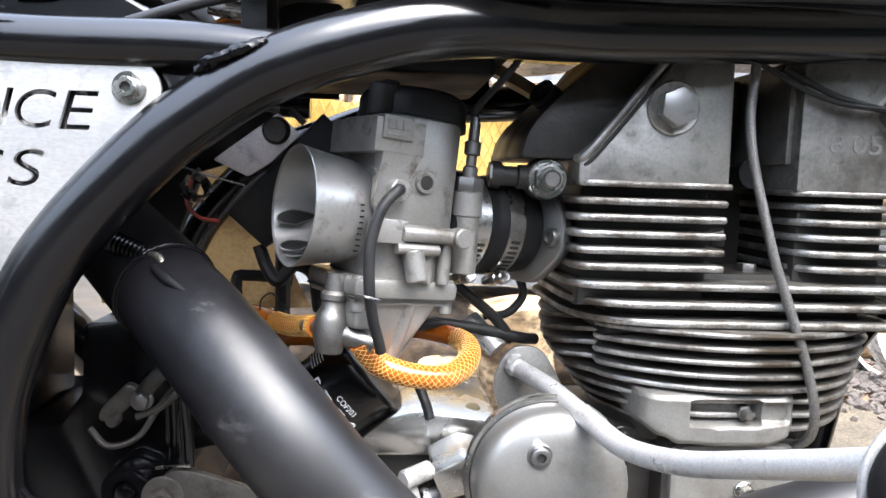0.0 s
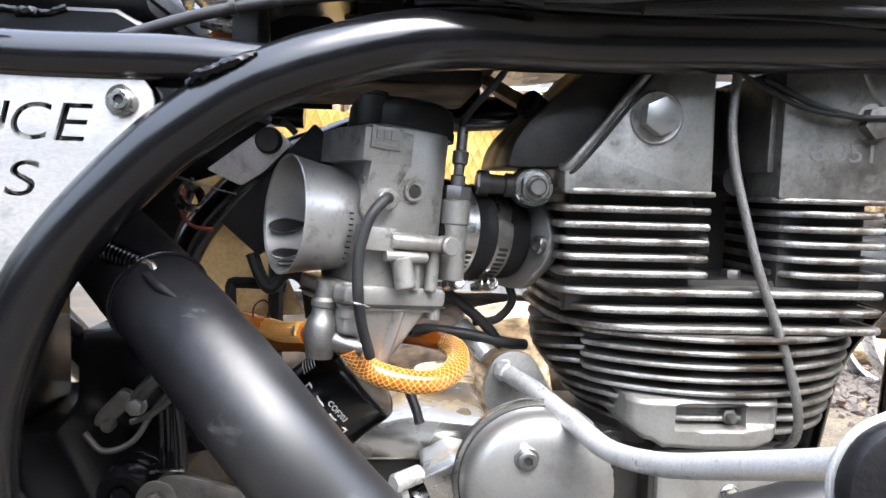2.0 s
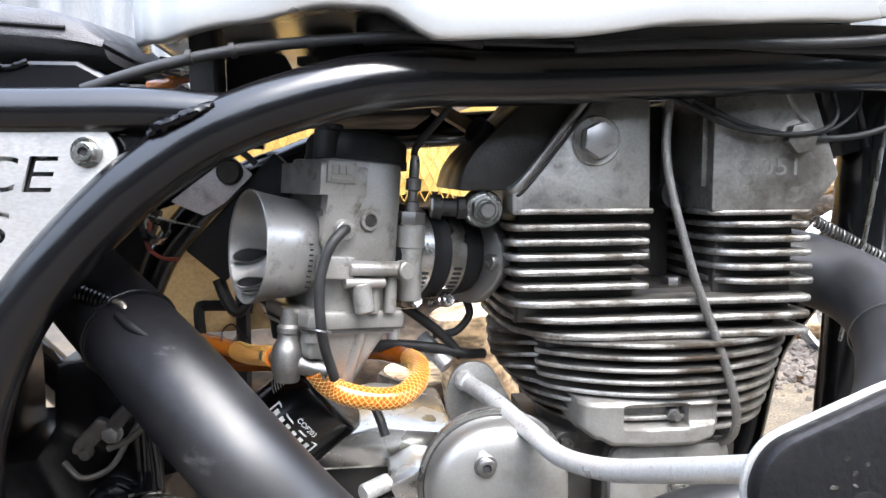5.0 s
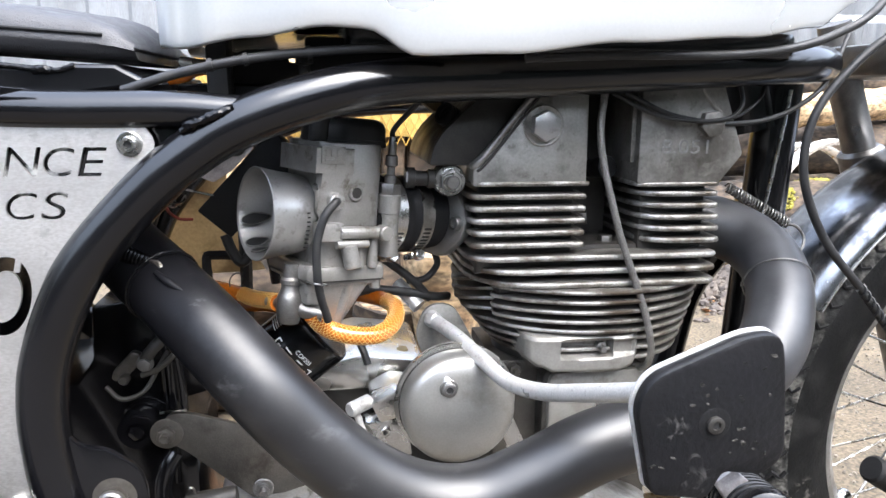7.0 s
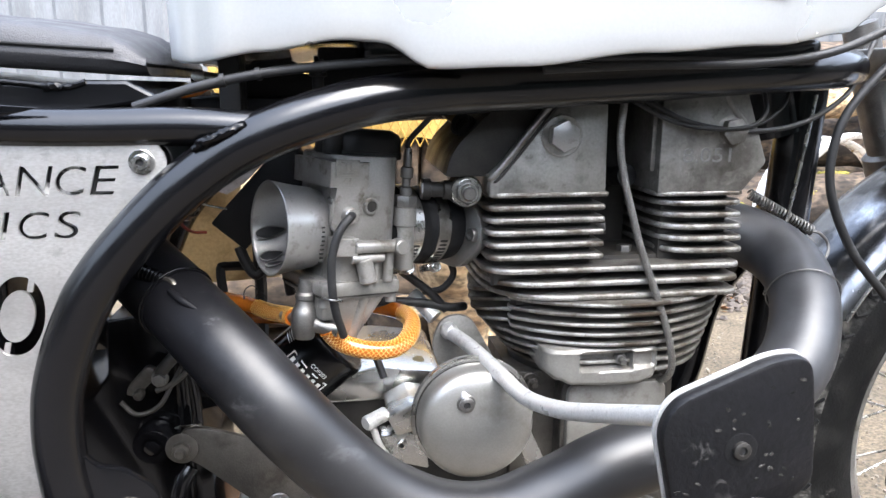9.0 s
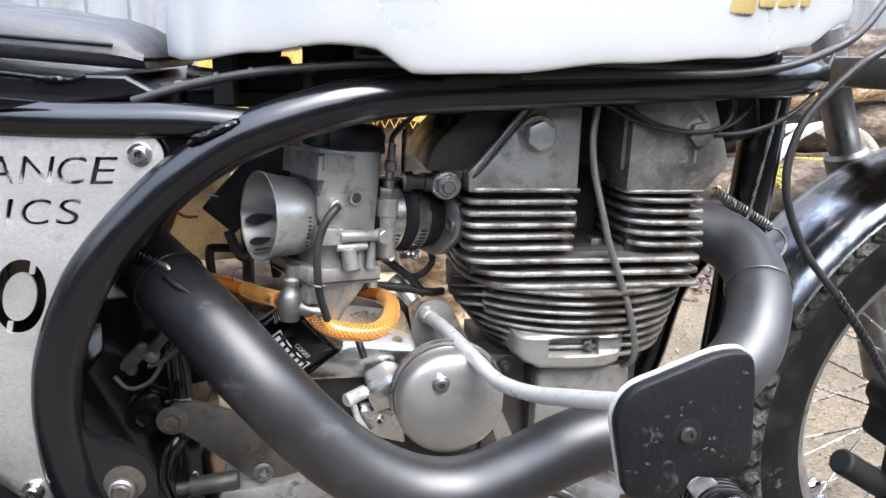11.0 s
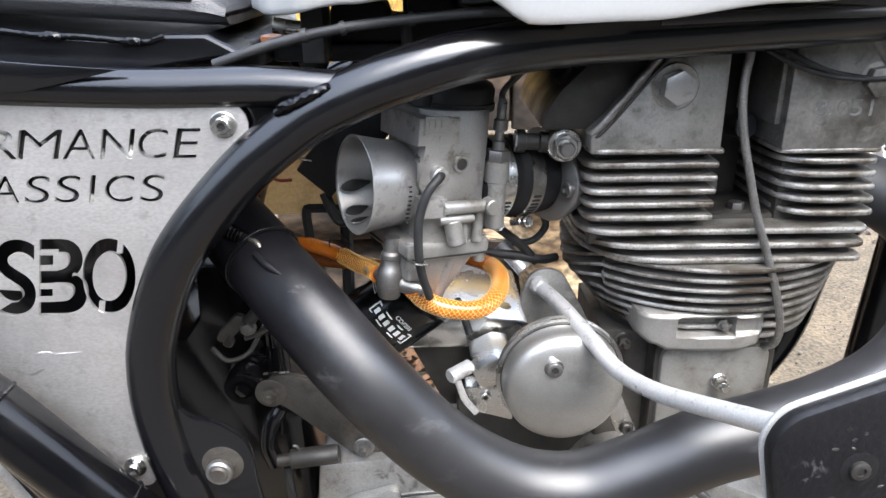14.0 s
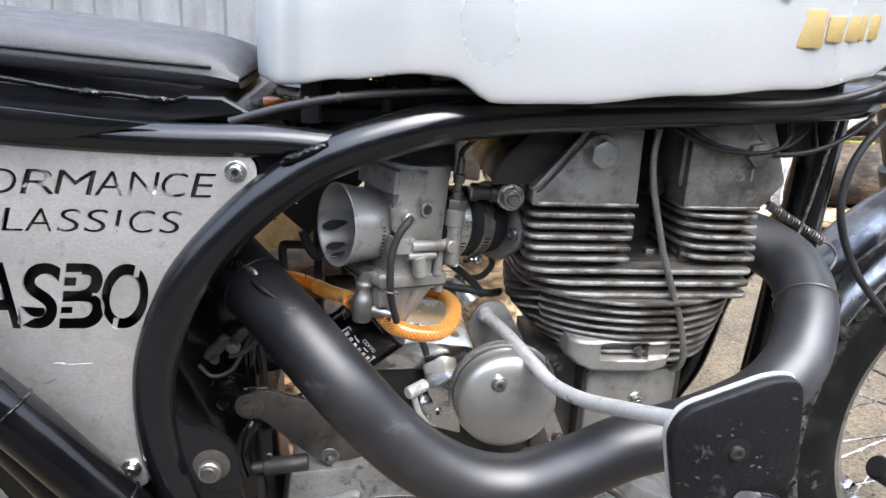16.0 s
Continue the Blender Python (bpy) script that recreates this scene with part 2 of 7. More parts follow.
def dust_and_shade(m, x0, x1, tint, gloss=None):
    """A film of road dust and rubbed paint that starts along x between x0 and x1. The end before x0 stays darker; gloss
    also takes its sheen, as shade would.
    """
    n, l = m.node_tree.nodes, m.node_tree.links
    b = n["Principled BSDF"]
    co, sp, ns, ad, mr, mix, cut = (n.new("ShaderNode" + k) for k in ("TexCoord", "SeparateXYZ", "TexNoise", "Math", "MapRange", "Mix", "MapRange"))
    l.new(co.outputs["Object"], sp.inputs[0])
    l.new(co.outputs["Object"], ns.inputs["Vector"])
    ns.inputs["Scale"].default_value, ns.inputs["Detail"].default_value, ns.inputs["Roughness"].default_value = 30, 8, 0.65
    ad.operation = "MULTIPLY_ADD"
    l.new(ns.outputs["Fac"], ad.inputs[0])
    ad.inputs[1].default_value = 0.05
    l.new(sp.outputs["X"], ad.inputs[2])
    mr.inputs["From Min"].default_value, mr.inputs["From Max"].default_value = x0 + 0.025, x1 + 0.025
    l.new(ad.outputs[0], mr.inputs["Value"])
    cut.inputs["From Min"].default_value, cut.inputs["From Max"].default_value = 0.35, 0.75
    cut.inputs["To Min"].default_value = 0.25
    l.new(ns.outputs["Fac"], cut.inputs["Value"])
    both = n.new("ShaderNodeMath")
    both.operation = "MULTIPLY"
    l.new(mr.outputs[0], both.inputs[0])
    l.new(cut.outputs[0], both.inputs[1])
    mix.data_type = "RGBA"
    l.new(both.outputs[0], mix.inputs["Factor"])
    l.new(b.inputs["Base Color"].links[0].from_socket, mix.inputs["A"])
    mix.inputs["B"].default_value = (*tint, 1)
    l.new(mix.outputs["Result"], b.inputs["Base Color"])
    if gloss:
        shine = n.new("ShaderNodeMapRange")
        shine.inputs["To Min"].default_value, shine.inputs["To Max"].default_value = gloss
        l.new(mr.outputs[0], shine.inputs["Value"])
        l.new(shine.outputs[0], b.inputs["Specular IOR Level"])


def darken_unseen(m, y0):
    """Out of view, in front of the bike and behind its tail, the ground is darkened to darken reflections."""
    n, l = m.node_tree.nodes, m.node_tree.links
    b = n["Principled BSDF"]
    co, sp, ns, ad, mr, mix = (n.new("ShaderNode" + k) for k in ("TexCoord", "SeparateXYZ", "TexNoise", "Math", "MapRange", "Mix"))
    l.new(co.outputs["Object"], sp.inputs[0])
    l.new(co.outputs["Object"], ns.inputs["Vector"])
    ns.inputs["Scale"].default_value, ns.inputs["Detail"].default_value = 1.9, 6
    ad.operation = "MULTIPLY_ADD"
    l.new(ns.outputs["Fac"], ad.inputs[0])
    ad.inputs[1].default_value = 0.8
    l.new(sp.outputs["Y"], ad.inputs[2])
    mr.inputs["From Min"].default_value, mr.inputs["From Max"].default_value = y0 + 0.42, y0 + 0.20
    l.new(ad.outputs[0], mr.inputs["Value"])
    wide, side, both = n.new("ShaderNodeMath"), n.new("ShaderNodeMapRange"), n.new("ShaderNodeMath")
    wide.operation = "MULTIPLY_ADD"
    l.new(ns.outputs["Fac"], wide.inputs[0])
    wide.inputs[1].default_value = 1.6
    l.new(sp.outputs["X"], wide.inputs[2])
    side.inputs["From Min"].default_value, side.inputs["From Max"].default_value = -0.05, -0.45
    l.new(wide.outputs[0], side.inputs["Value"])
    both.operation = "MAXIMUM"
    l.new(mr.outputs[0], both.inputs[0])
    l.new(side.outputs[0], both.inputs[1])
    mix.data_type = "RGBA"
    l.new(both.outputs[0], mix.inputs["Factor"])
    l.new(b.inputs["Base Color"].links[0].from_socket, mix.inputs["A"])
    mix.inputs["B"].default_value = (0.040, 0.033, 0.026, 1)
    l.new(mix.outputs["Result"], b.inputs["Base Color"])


darken_unseen(M["ground"], 0.12)
stained(M["satin"], 210, (0.012, 0.012, 0.0125), 0.60, 0.70, 0.6)
stained(M["satin"], 38, (0.050, 0.050, 0.052), 0.615, 0.70, 0.75, (0.7, 1, 1.3))
# the upper end's shade is put into colour and sheen; the leg below is dusty
dust_and_shade(M["satin"], -0.125, -0.070, (0.0110, 0.0110, 0.0118), (0.08, 0.55))
dust_and_shade(M["satin"], 0.20, 0.33, (0.030, 0.031, 0.034))
scuffed(M["wall"], 90, (0.05, 0.047, 0.042), 0.40)
scuffed(M["cover"], 60, (0.16, 0.155, 0.14), 0.46)
scuffed(M["black"], 260, (0.03, 0.03, 0.034), 0.26)
scuffed(M["cast"], 70, (0.26, 0.25, 0.23), 0.46)
scuffed(M["carb"], 150, (0.22, 0.21, 0.195), 0.42)
scuffed(M["plate"], 45, (0.34, 0.33, 0.32), 0.40)
scuffed(M["pad"], 110, (0.035, 0.034, 0.033), 0.46)
stained(M["cast"], 16, (0.050, 0.045, 0.037), 0.50, 0.66, 0.75)
stained(M["cast"], 120, (0.06, 0.052, 0.040), 0.57, 0.68, 0.45)
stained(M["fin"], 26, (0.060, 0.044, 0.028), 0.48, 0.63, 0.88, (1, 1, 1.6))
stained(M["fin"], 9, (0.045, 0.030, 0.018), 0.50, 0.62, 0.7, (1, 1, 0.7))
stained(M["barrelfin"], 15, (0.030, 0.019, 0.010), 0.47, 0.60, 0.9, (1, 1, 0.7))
stained(M["dome"], 22, (0.16, 0.15, 0.13), 0.56, 0.70, 0.5)
stained(M["boss"], 34, (0.07, 0.058, 0.042), 0.56, 0.68, 0.7)
stained(M["carb"], 60, (0.085, 0.068, 0.047), 0.55, 0.68, 0.75)
stained(M["cover"], 26, (0.10, 0.086, 0.066), 0.54, 0.68, 0.7)
stained(M["cover"], 140, (0.10, 0.09, 0.075), 0.58, 0.70, 0.35)
stained(M["cover"], 8, (0.12, 0.105, 0.085), 0.47, 0.64, 0.6)
stained(M["plate"], 13, (0.40, 0.39, 0.375), 0.48, 0.66, 0.6)
stained(M["plate"], 70, (0.30, 0.29, 0.275), 0.58, 0.68, 0.5)
stained(M["turned"], 70, (0.13, 0.12, 0.105), 0.56, 0.68, 0.6)
stained(M["rod"], 90, (0.22, 0.21, 0.195), 0.57, 0.68, 0.7)
# the large blots paint dark reflections on the mudguard; the fine ones are dirt
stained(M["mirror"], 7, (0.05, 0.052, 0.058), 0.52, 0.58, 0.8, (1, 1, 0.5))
stained(M["mirror"], 60, (0.16, 0.15, 0.13), 0.56, 0.68, 0.6)
stained(M["engplate"], 40, (0.030, 0.025, 0.020), 0.50, 0.66, 0.8)


# ---- mesh helpers ----
def linked(name, bm, mat, parent=None, label="", smooth=True, angle=35):
    me = bpy.data.meshes.new(name)
    bm.normal_update()
    bm.to_mesh(me)
    bm.free()
    if mat:
        me.materials.append(M[mat])
    if smooth:
        me.shade_smooth()
        me.set_sharp_from_angle(angle=radians(angle))
    ob = new(name, me)
    if parent:
        ob.parent = parent
        ob.matrix_parent_inverse = parent.matrix_basis.inverted() if parent.parent is None else Matrix()
    if label:
        ob["label"] = label
    return ob


def part(name, bm, mat, parent, label="", smooth=True, angle=35):
    """One mesh object under a thing or under a part; its mesh lies in the world's own metres."""
    return linked(name, bm, mat, parent, label, smooth, angle)


def catmull(pts, steps=6):
    P = [Vector(p) for p in pts]
    P = [2 * P[0] - P[1]] + P + [2 * P[-1] - P[-2]]
    out = []
    for i in range(1, len(P) - 2):
        a, b, c, d = P[i - 1:i + 3]
        for k in range(steps):
            t = k / steps
            out.append(0.5 * ((2 * b) + (c - a) * t + (2 * a - 5 * b + 4 * c - d) * t * t + (3 * b - a - 3 * c + d) * t ** 3))
    out.append(P[-2])
    return out


def frames(P):
    """Tangents and a turning-free normal along a line of points."""
    T = [(P[min(i + 1, len(P) - 1)] - P[max(i - 1, 0)]).normalized() for i in range(len(P))]
    up = Vector((0, 0, 1)) if abs(T[0].z) < 0.9 else Vector((1, 0, 0))
    n = (up - T[0] * up.dot(T[0])).normalized()
    N = []
    for t in T:
        n = (n - t * n.dot(t)).normalized()
        N.append(n)
    return T, N


def tube(pts, r, seg=20, steps=6, bm=None, smooth=True, cap=True, squash=1.0):
    """A round bar along a smooth line. r: a radius, or one for each share of the way as a function of 0..1."""
    bm = bm or bmesh.new()
    P = catmull(pts, steps) if smooth else [Vector(p) for p in pts]
    T, N = frames(P)
    rings = []
    for i, (p, t, n) in enumerate(zip(P, T, N)):
        rr = r(i / (len(P) - 1)) if callable(r) else r
        b = t.cross(n)
        rings.append([bm.verts.new(p + (n * math.cos(a) * squash + b * math.sin(a)) * rr) for a in (2 * math.pi * k / seg for k in range(seg))])
    for A, B in zip(rings, rings[1:]):
        for k in range(seg):
            bm.faces.new((A[k], A[(k + 1) % seg], B[(k + 1) % seg], B[k]))
    if cap:
        bm.faces.new(rings[0][::-1])
        bm.faces.new(rings[-1])
    bmesh.ops.recalc_face_normals(bm, faces=bm.faces[:])
    return bm


def along(origin, axis, up=(0, 0, 1)):
    """A matrix whose z points along axis, at origin."""
    z = Vector(axis).normalized()
    u = Vector(up)
    if abs(z.dot(u.normalized())) > 0.95:
        u = Vector((1, 0, 0))
    x = u.cross(z).normalized()
    y = z.cross(x)
    return Matrix.Translation(origin) @ Matrix((x, y, z)).transposed().to_4x4()


def lathe(profile, m, seg=32, bm=None, closed=False):
    """Turns (radius, height) about z, then moves it by m."""
    bm = bm or bmesh.new()
    rings = []
    for r, h in profile:
        if r < 1e-6:
            rings.append([bm.verts.new(m @ Vector((0, 0, h)))])
        else:
            rings.append([bm.verts.new(m @ Vector((r * math.cos(2 * math.pi * k / seg), r * math.sin(2 * math.pi * k / seg), h))) for k in range(seg)])
    pairs = list(zip(rings, rings[1:])) + ([(rings[-1], rings[0])] if closed else [])
    for A, B in pairs:
        for k in range(seg):
            a, b = A[k % len(A)], A[(k + 1) % len(A)]
            c, d = B[(k + 1) % len(B)], B[k % len(B)]
            vs = [v for i, v in enumerate((a, b, c, d)) if v not in (a, b, c, d)[:i]]
            if len(vs) > 2:
                bm.faces.new(vs)
    bmesh.ops.recalc_face_normals(bm, faces=bm.faces[:])
    return bm


def rounded(pts, r, n=5):
    """A 2D outline with its corners rounded by r (one value, or one a corner)."""
    out = []
    for i, p in enumerate(pts):
        p, a, c = Vector(p), Vector(pts[i - 1]), Vector(pts[(i + 1) % len(pts)])
        rr = r[i] if isinstance(r, (list, tuple)) else r
        u, v = (a - p), (c - p)
        d = min(rr, u.length * 0.49, v.length * 0.49)
        if d < 1e-5:
            out.append(p)
            continue
        s, e = p + u.normalized() * d, p + v.normalized() * d
        for k in range(n + 1):
            t = k / n
            out.append((1 - t) ** 2 * s + 2 * t * (1 - t) * p + t * t * e)
    return out


def slab(outline, m, depth, bevel=0.0, bm=None, steps=2):
    """A 2D outline in the xy of m, given depth along its z, with softened rims."""
    own = bmesh.new()
    lo = [own.verts.new((p[0], p[1], 0)) for p in outline]
    hi = [own.verts.new((p[0], p[1], depth)) for p in outline]
    n = len(lo)
    own.faces.new(lo[::-1])
    own.faces.new(hi)
    for k in range(n):
        own.faces.new((lo[k], lo[(k + 1) % n], hi[(k + 1) % n], hi[k]))
    bmesh.ops.recalc_face_normals(own, faces=own.faces[:])
    if bevel:
        rim = [e for e in own.edges if abs(e.verts[0].co.z - e.verts[1].co.z) < 1e-7]
        bmesh.ops.bevel(own, geom=rim, offset=bevel, segments=steps, profile=0.5, affect="EDGES", clamp_overlap=True)
    bmesh.ops.transform(own, matrix=m, verts=own.verts[:])
    if bm is None:
        return own
    me = bpy.data.meshes.new("join")
    own.to_mesh(me)
    own.free()
    bm.from_mesh(me)
    bpy.data.meshes.remove(me)
    return bm


# planes to draw in: XZ looks along +y (x right, z up, depth away from the camera); XY lies flat (depth upward)
def XZ(y):
    return Matrix(((1, 0, 0, 0), (0, 0, 1, y), (0, 1, 0, 0), (0, 0, 0, 1)))


def XY(z):
    return Matrix.Translation((0, 0, z))


def rect(x0, y0, x1, y1):
    return [(x0, y0), (x1, y0), (x1, y1), (x0, y1)]


def ngon(r, n=6, turn=0.0):
    return [(r * math.cos(2 * math.pi * k / n + turn), r * math.sin(2 * math.pi * k / n + turn)) for k in range(n)]


def block(x0, y0, z0, x1, y1, z1, bevel=0.002, corner=0.0, bm=None):
    return slab(rounded(rect(x0, z0, x1, z1), corner) if corner else rect(x0, z0, x1, z1), XZ(y0), y1 - y0, bevel, bm)


OUT = (0, -1, 0)


def bead(pts, r, seed, parent):
    """A run of weld: a thin uneven roll of metal."""
    bm = tube(pts, r, 12, 12)
    for v in bm.verts:
        v.co += noise.noise_vector(v.co * 420 + Vector((seed, 0, 0))) * r * 0.26
    part("weld_bead", bm, "dull", parent)


def hex_bolt(parent, at, axis=OUT, af=0.012, head=0.006, washer=0.0, stud=0.0, mat="chrome", turn=0.3, name="bolt", label=""):
    """A hexagon head or nut, its washer under it, the end of a stud in it."""
    m = along(at, axis)
    bm = slab(ngon(af / 2 / math.cos(math.pi / 6), 6, turn), m @ Matrix.Translation((0, 0, 0.0015 if washer else 0)), head, af * 0.05)
    if washer:
        lathe([(0, 0), (washer, 0), (washer, 0.0013), (washer * 0.92, 0.0018), (0, 0.0018)], m, 24, bm)
    if stud:
        lathe([(stud, head * 0.5), (stud, head + 0.0045), (stud * 0.8, head + 0.006), (0, head + 0.006)], m, 16, bm)
    return part(name, bm, mat, parent, label)


def socket_bolt(parent, at, axis=OUT, r=0.0065, head=0.006, washer=0.0, mat="chrome", name="bolt", label=""):
    """A cap screw with a hexagon socket, on its washer."""
    m = along(at, axis)
    bm = lathe([(r * 0.95, 0), (r, 0.0006), (r, head * 0.85), (r * 0.86, head), (r * 0.5, head), (r * 0.48, head * 0.45), (0, head * 0.45)], m, 24)
    if washer:
        lathe([(0, -0.0018), (washer, -0.0018), (washer, -0.0004), (washer * 0.93, 0), (0, 0)], m, 24, bm)
    ob = part(name, bm, mat, parent, label)
    if ob.parent.parent is None or ob.parent.parent.parent is None:
        # black hexagon at the socket's bottom, for the shade in the hole
        part("socket", slab(ngon(r * 0.47, 6, 0.4), m @ Matrix.Translation((0, 0, head * 0.46)), head * 0.2), "rubber", parent, smooth=False)
    return ob


def coil(p0, p1, r, wire, turns, seg=8):
    """A helical spring."""
    m = along(p0, Vector(p1) - Vector(p0))
    length = (Vector(p1) - Vector(p0)).length
    n = int(turns * 14)
    pts = [m @ Vector((r * math.cos(2 * math.pi * turns * k / n), r * math.sin(2 * math.pi * turns * k / n), length * k / n)) for k in range(n + 1)]
    return tube(pts, wire, seg, smooth=False)


BALL = {}


def blobs(spots, level=1):
    """Many small lumps in one mesh; each spot is a matrix that holds its size."""
    if level not in BALL:
        bm = bmesh.new()
        bmesh.ops.create_icosphere(bm, subdivisions=level, radius=1.0)
        bm.verts.index_update()
        BALL[level] = [v.co.copy() for v in bm.verts], [[v.index for v in f.verts] for f in bm.faces]
        bm.free()
    co, faces = BALL[level]
    out, n = bmesh.new(), len(co)
    me = bpy.data.meshes.new("lumps")
    me.from_pydata([m @ p for m in spots for p in co], [], [[i + n * k for i in f] for k in range(len(spots)) for f in faces])
    out.from_mesh(me)
    bpy.data.meshes.remove(me)
    return out


def sized(at, r, flat=1.0, turn=(0, 0, 0)):
    return Matrix.Translation(at) @ Euler(turn).to_matrix().to_4x4() @ Matrix.Diagonal((r, r * (0.6 + 0.4 * flat), r * flat, 1))


def swing(at, k):
    """Offsets of a point by smooth noise, for worn and natural shapes."""
    return noise.noise_vector(Vector(at) * k)


# ---- the ground and what stands behind ----
def ground_sheet():
    bm = bmesh.new()
    xs = [-60, -25, -10, -5] + [-3 + 0.12 * k for k in range(67)] + [7, 12, 25, 60]
    ys = [-60, -25, -10, -5, -3, -1.5, -0.8] + [-0.4 + 0.12 * k for k in range(45)] + [6, 8, 12, 25, 60]
    grid = []
    for y in ys:
        row = []
        for x in xs:
            h = 0.02 * noise.noise(Vector((x * 1.3, y * 1.3, 0))) + 0.012 * noise.noise(Vector((x * 6, y * 6, 3)))
            h *= 1 if -3 < x < 5 and -1 < y < 5 else 0.3
            near = max(0.0, 1 - abs(y - 0.47) / 0.3)
            row.append(bm.verts.new((x, y, GZ + h * (1 - 0.8 * near) - 0.004)))
        grid.append(row)
    for a, b in zip(grid, grid[1:]):
        for k in range(len(a) - 1):
            bm.faces.new((a[k], a[k + 1], b[k + 1], b[k]))
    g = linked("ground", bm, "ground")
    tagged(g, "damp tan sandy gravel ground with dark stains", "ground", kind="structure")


ground_sheet()

# ---- the motorcycle: one thing, built of its parts ----
bike = new("motorcycle")
bike.location = (0.20, 0.465, GZ)
tagged(bike, "black-framed café racer motorcycle with bare aluminium tank and exposed engine", "motorcycle")
CY = 0.465            # the bike's middle plane


def mirror(p):
    return (p[0], 2 * CY - p[1], p[2])


# frame
LOOP = [(-0.186, 0.318, 0.30), (-0.202, 0.319, 0.375), (-0.216, 0.320, 0.425), (-0.2215, 0.320, 0.470), (-0.2195, 0.320, 0.506),
        (-0.2135, 0.320, 0.530), (-0.2065, 0.320, 0.549), (-0.1950, 0.320, 0.5735), (-0.1830, 0.320, 0.5910), (-0.1700, 0.320, 0.6065), (-0.1575, 0.320, 0.6200),
        (-0.1450, 0.320, 0.6325), (-0.1310, 0.320, 0.6450), (-0.1070, 0.321, 0.6625), (-0.082, 0.321, 0.6755), (-0.056, 0.323, 0.6855), (-0.019, 0.328, 0.6960), (0.021, 0.340, 0.7015), (0.063, 0.355, 0.7040),
        (0.110, 0.362, 0.7065), (0.165, 0.3665, 0.7095), (0.262, 0.377, 0.7155), (0.355, 0.395, 0.7200), (0.40, 0.43, 0.722)]
frame_ob = part("frame", tube(LOOP, 0.0158, 32, 6), "black", bike, "gloss black tubular steel frame loop")
part("frame_tube", tube([mirror((x, y, z - 0.016 * max(0.0, min(1.0, (x + 0.15) / 0.06)))) for x, y, z in LOOP], 0.0145, 16, 4), "black", frame_ob)
part("subframe_tube", tube([(-0.085, 0.322, 0.679), (-0.130, 0.324, 0.6815), (-0.207, 0.325, 0.681), (-0.309, 0.325, 0.685), (-0.45, 0.326, 0.695)], 0.0120, 24), "black", frame_ob)
part("subframe_tube", tube([mirror(p) for p in [(-0.100, 0.322, 0.683), (-0.309, 0.325, 0.689), (-0.45, 0.326, 0.695)]], 0.0115, 16), "black", frame_ob)
part("rear_stay", tube([(-0.43, 0.296, 0.600), (-0.340, 0.296, 0.508), (-0.310, 0.296, 0.476), (-0.275, 0.296, 0.434), (-0.245, 0.297, 0.397), (-0.215, 0.299, 0.36)], 0.0205, 24), "dull", frame_ob)
part("rear_stay", tube([mirror(p) for p in [(-0.43, 0.296, 0.600), (-0.275, 0.296, 0.434), (-0.215, 0.300, 0.36)]], 0.0195, 16), "black", frame_ob)
part("head_tube", tube([(0.355, CY, 0.665), (0.318, CY, 0.80)], 0.026, 24, smooth=False), "black", frame_ob)
part("down_tube", tube([(0.385, CY, 0.73), (0.3815, CY, 0.65), (0.379, CY, 0.59), (0.373, CY, 0.47), (0.366, CY, 0.34), (0.36, CY, 0.25)], 0.0205, 28), "black", frame_ob)
part("lower_tube", tube([(0.379, 0.475, 0.600), (0.362, 0.510, 0.540), (0.343, 0.530, 0.487), (0.325, 0.530, 0.410), (0.300, 0.530, 0.362), (0.26, 0.53, 0.31)], 0.0155, 24), "black", frame_ob)
part("cable", tube([(0.372, 0.43, 0.70), (0.368, 0.432, 0.655), (0.362, 0.435, 0.60), (0.35, 0.44, 0.52)], 0.0016, 10), "chrome", bike, "thin bright metal-cased cable")
part("backbone_tube", tube([(0.34, CY, 0.745), (0.1, CY, 0.757), (-0.05, CY, 0.755), (-0.135, CY, 0.748)], 0.016, 16), "black", frame_ob)
part("gusset", slab(rounded([(-0.215, 0.478), (-0.205, 0.467), (-0.199, 0.460), (-0.183, 0.457), (-0.166, 0.444), (-0.160, 0.430), (-0.159, 0.404), (-0.155, 0.381), (-0.147, 0.333), (-0.143, 0.28), (-0.205, 0.28)], [0, 0.004, 0.006, 0.010, 0.012, 0.008, 0.01, 0.01, 0.01, 0, 0]), XZ(0.316), 0.006, 0.001), "black", frame_ob)


# fuel tank
def loft(stations, section, caps=True):
    """Rings of points, one a station, joined into a skin."""
    bm = bmesh.new()
    rings = [[bm.verts.new(p) for p in section(*st)] for st in stations]
    n = len(rings[0])
    for A, B in zip(rings, rings[1:]):
        for k in range(n):
            bm.faces.new((A[k], A[(k + 1) % n], B[(k + 1) % n], B[k]))
    if caps:
        bm.faces.new(rings[0][::-1])
        bm.faces.new(rings[-1])
    bmesh.ops.recalc_face_normals(bm, faces=bm.faces[:])
    return bm


def curve_at(keys, x):
    """A smooth value at x through (x, value) keys."""
    if x <= keys[0][0]:
        return keys[0][1]
    for (a, va), (b, vb) in zip(keys, keys[1:]):
        if x <= b:
            t = (x - a) / (b - a)
            return va + (vb - va) * t * t * (3 - 2 * t)
    return keys[-1][1]


TANK_LOW = [(-0.145, 0.722), (-0.125, 0.719), (-0.08, 0.726), (-0.03, 0.733), (-0.008, 0.732), (0.024, 0.716), (0.08, 0.718), (0.164, 0.727), (0.255, 0.733), (0.325, 0.743), (0.37, 0.765), (0.41, 0.81)]
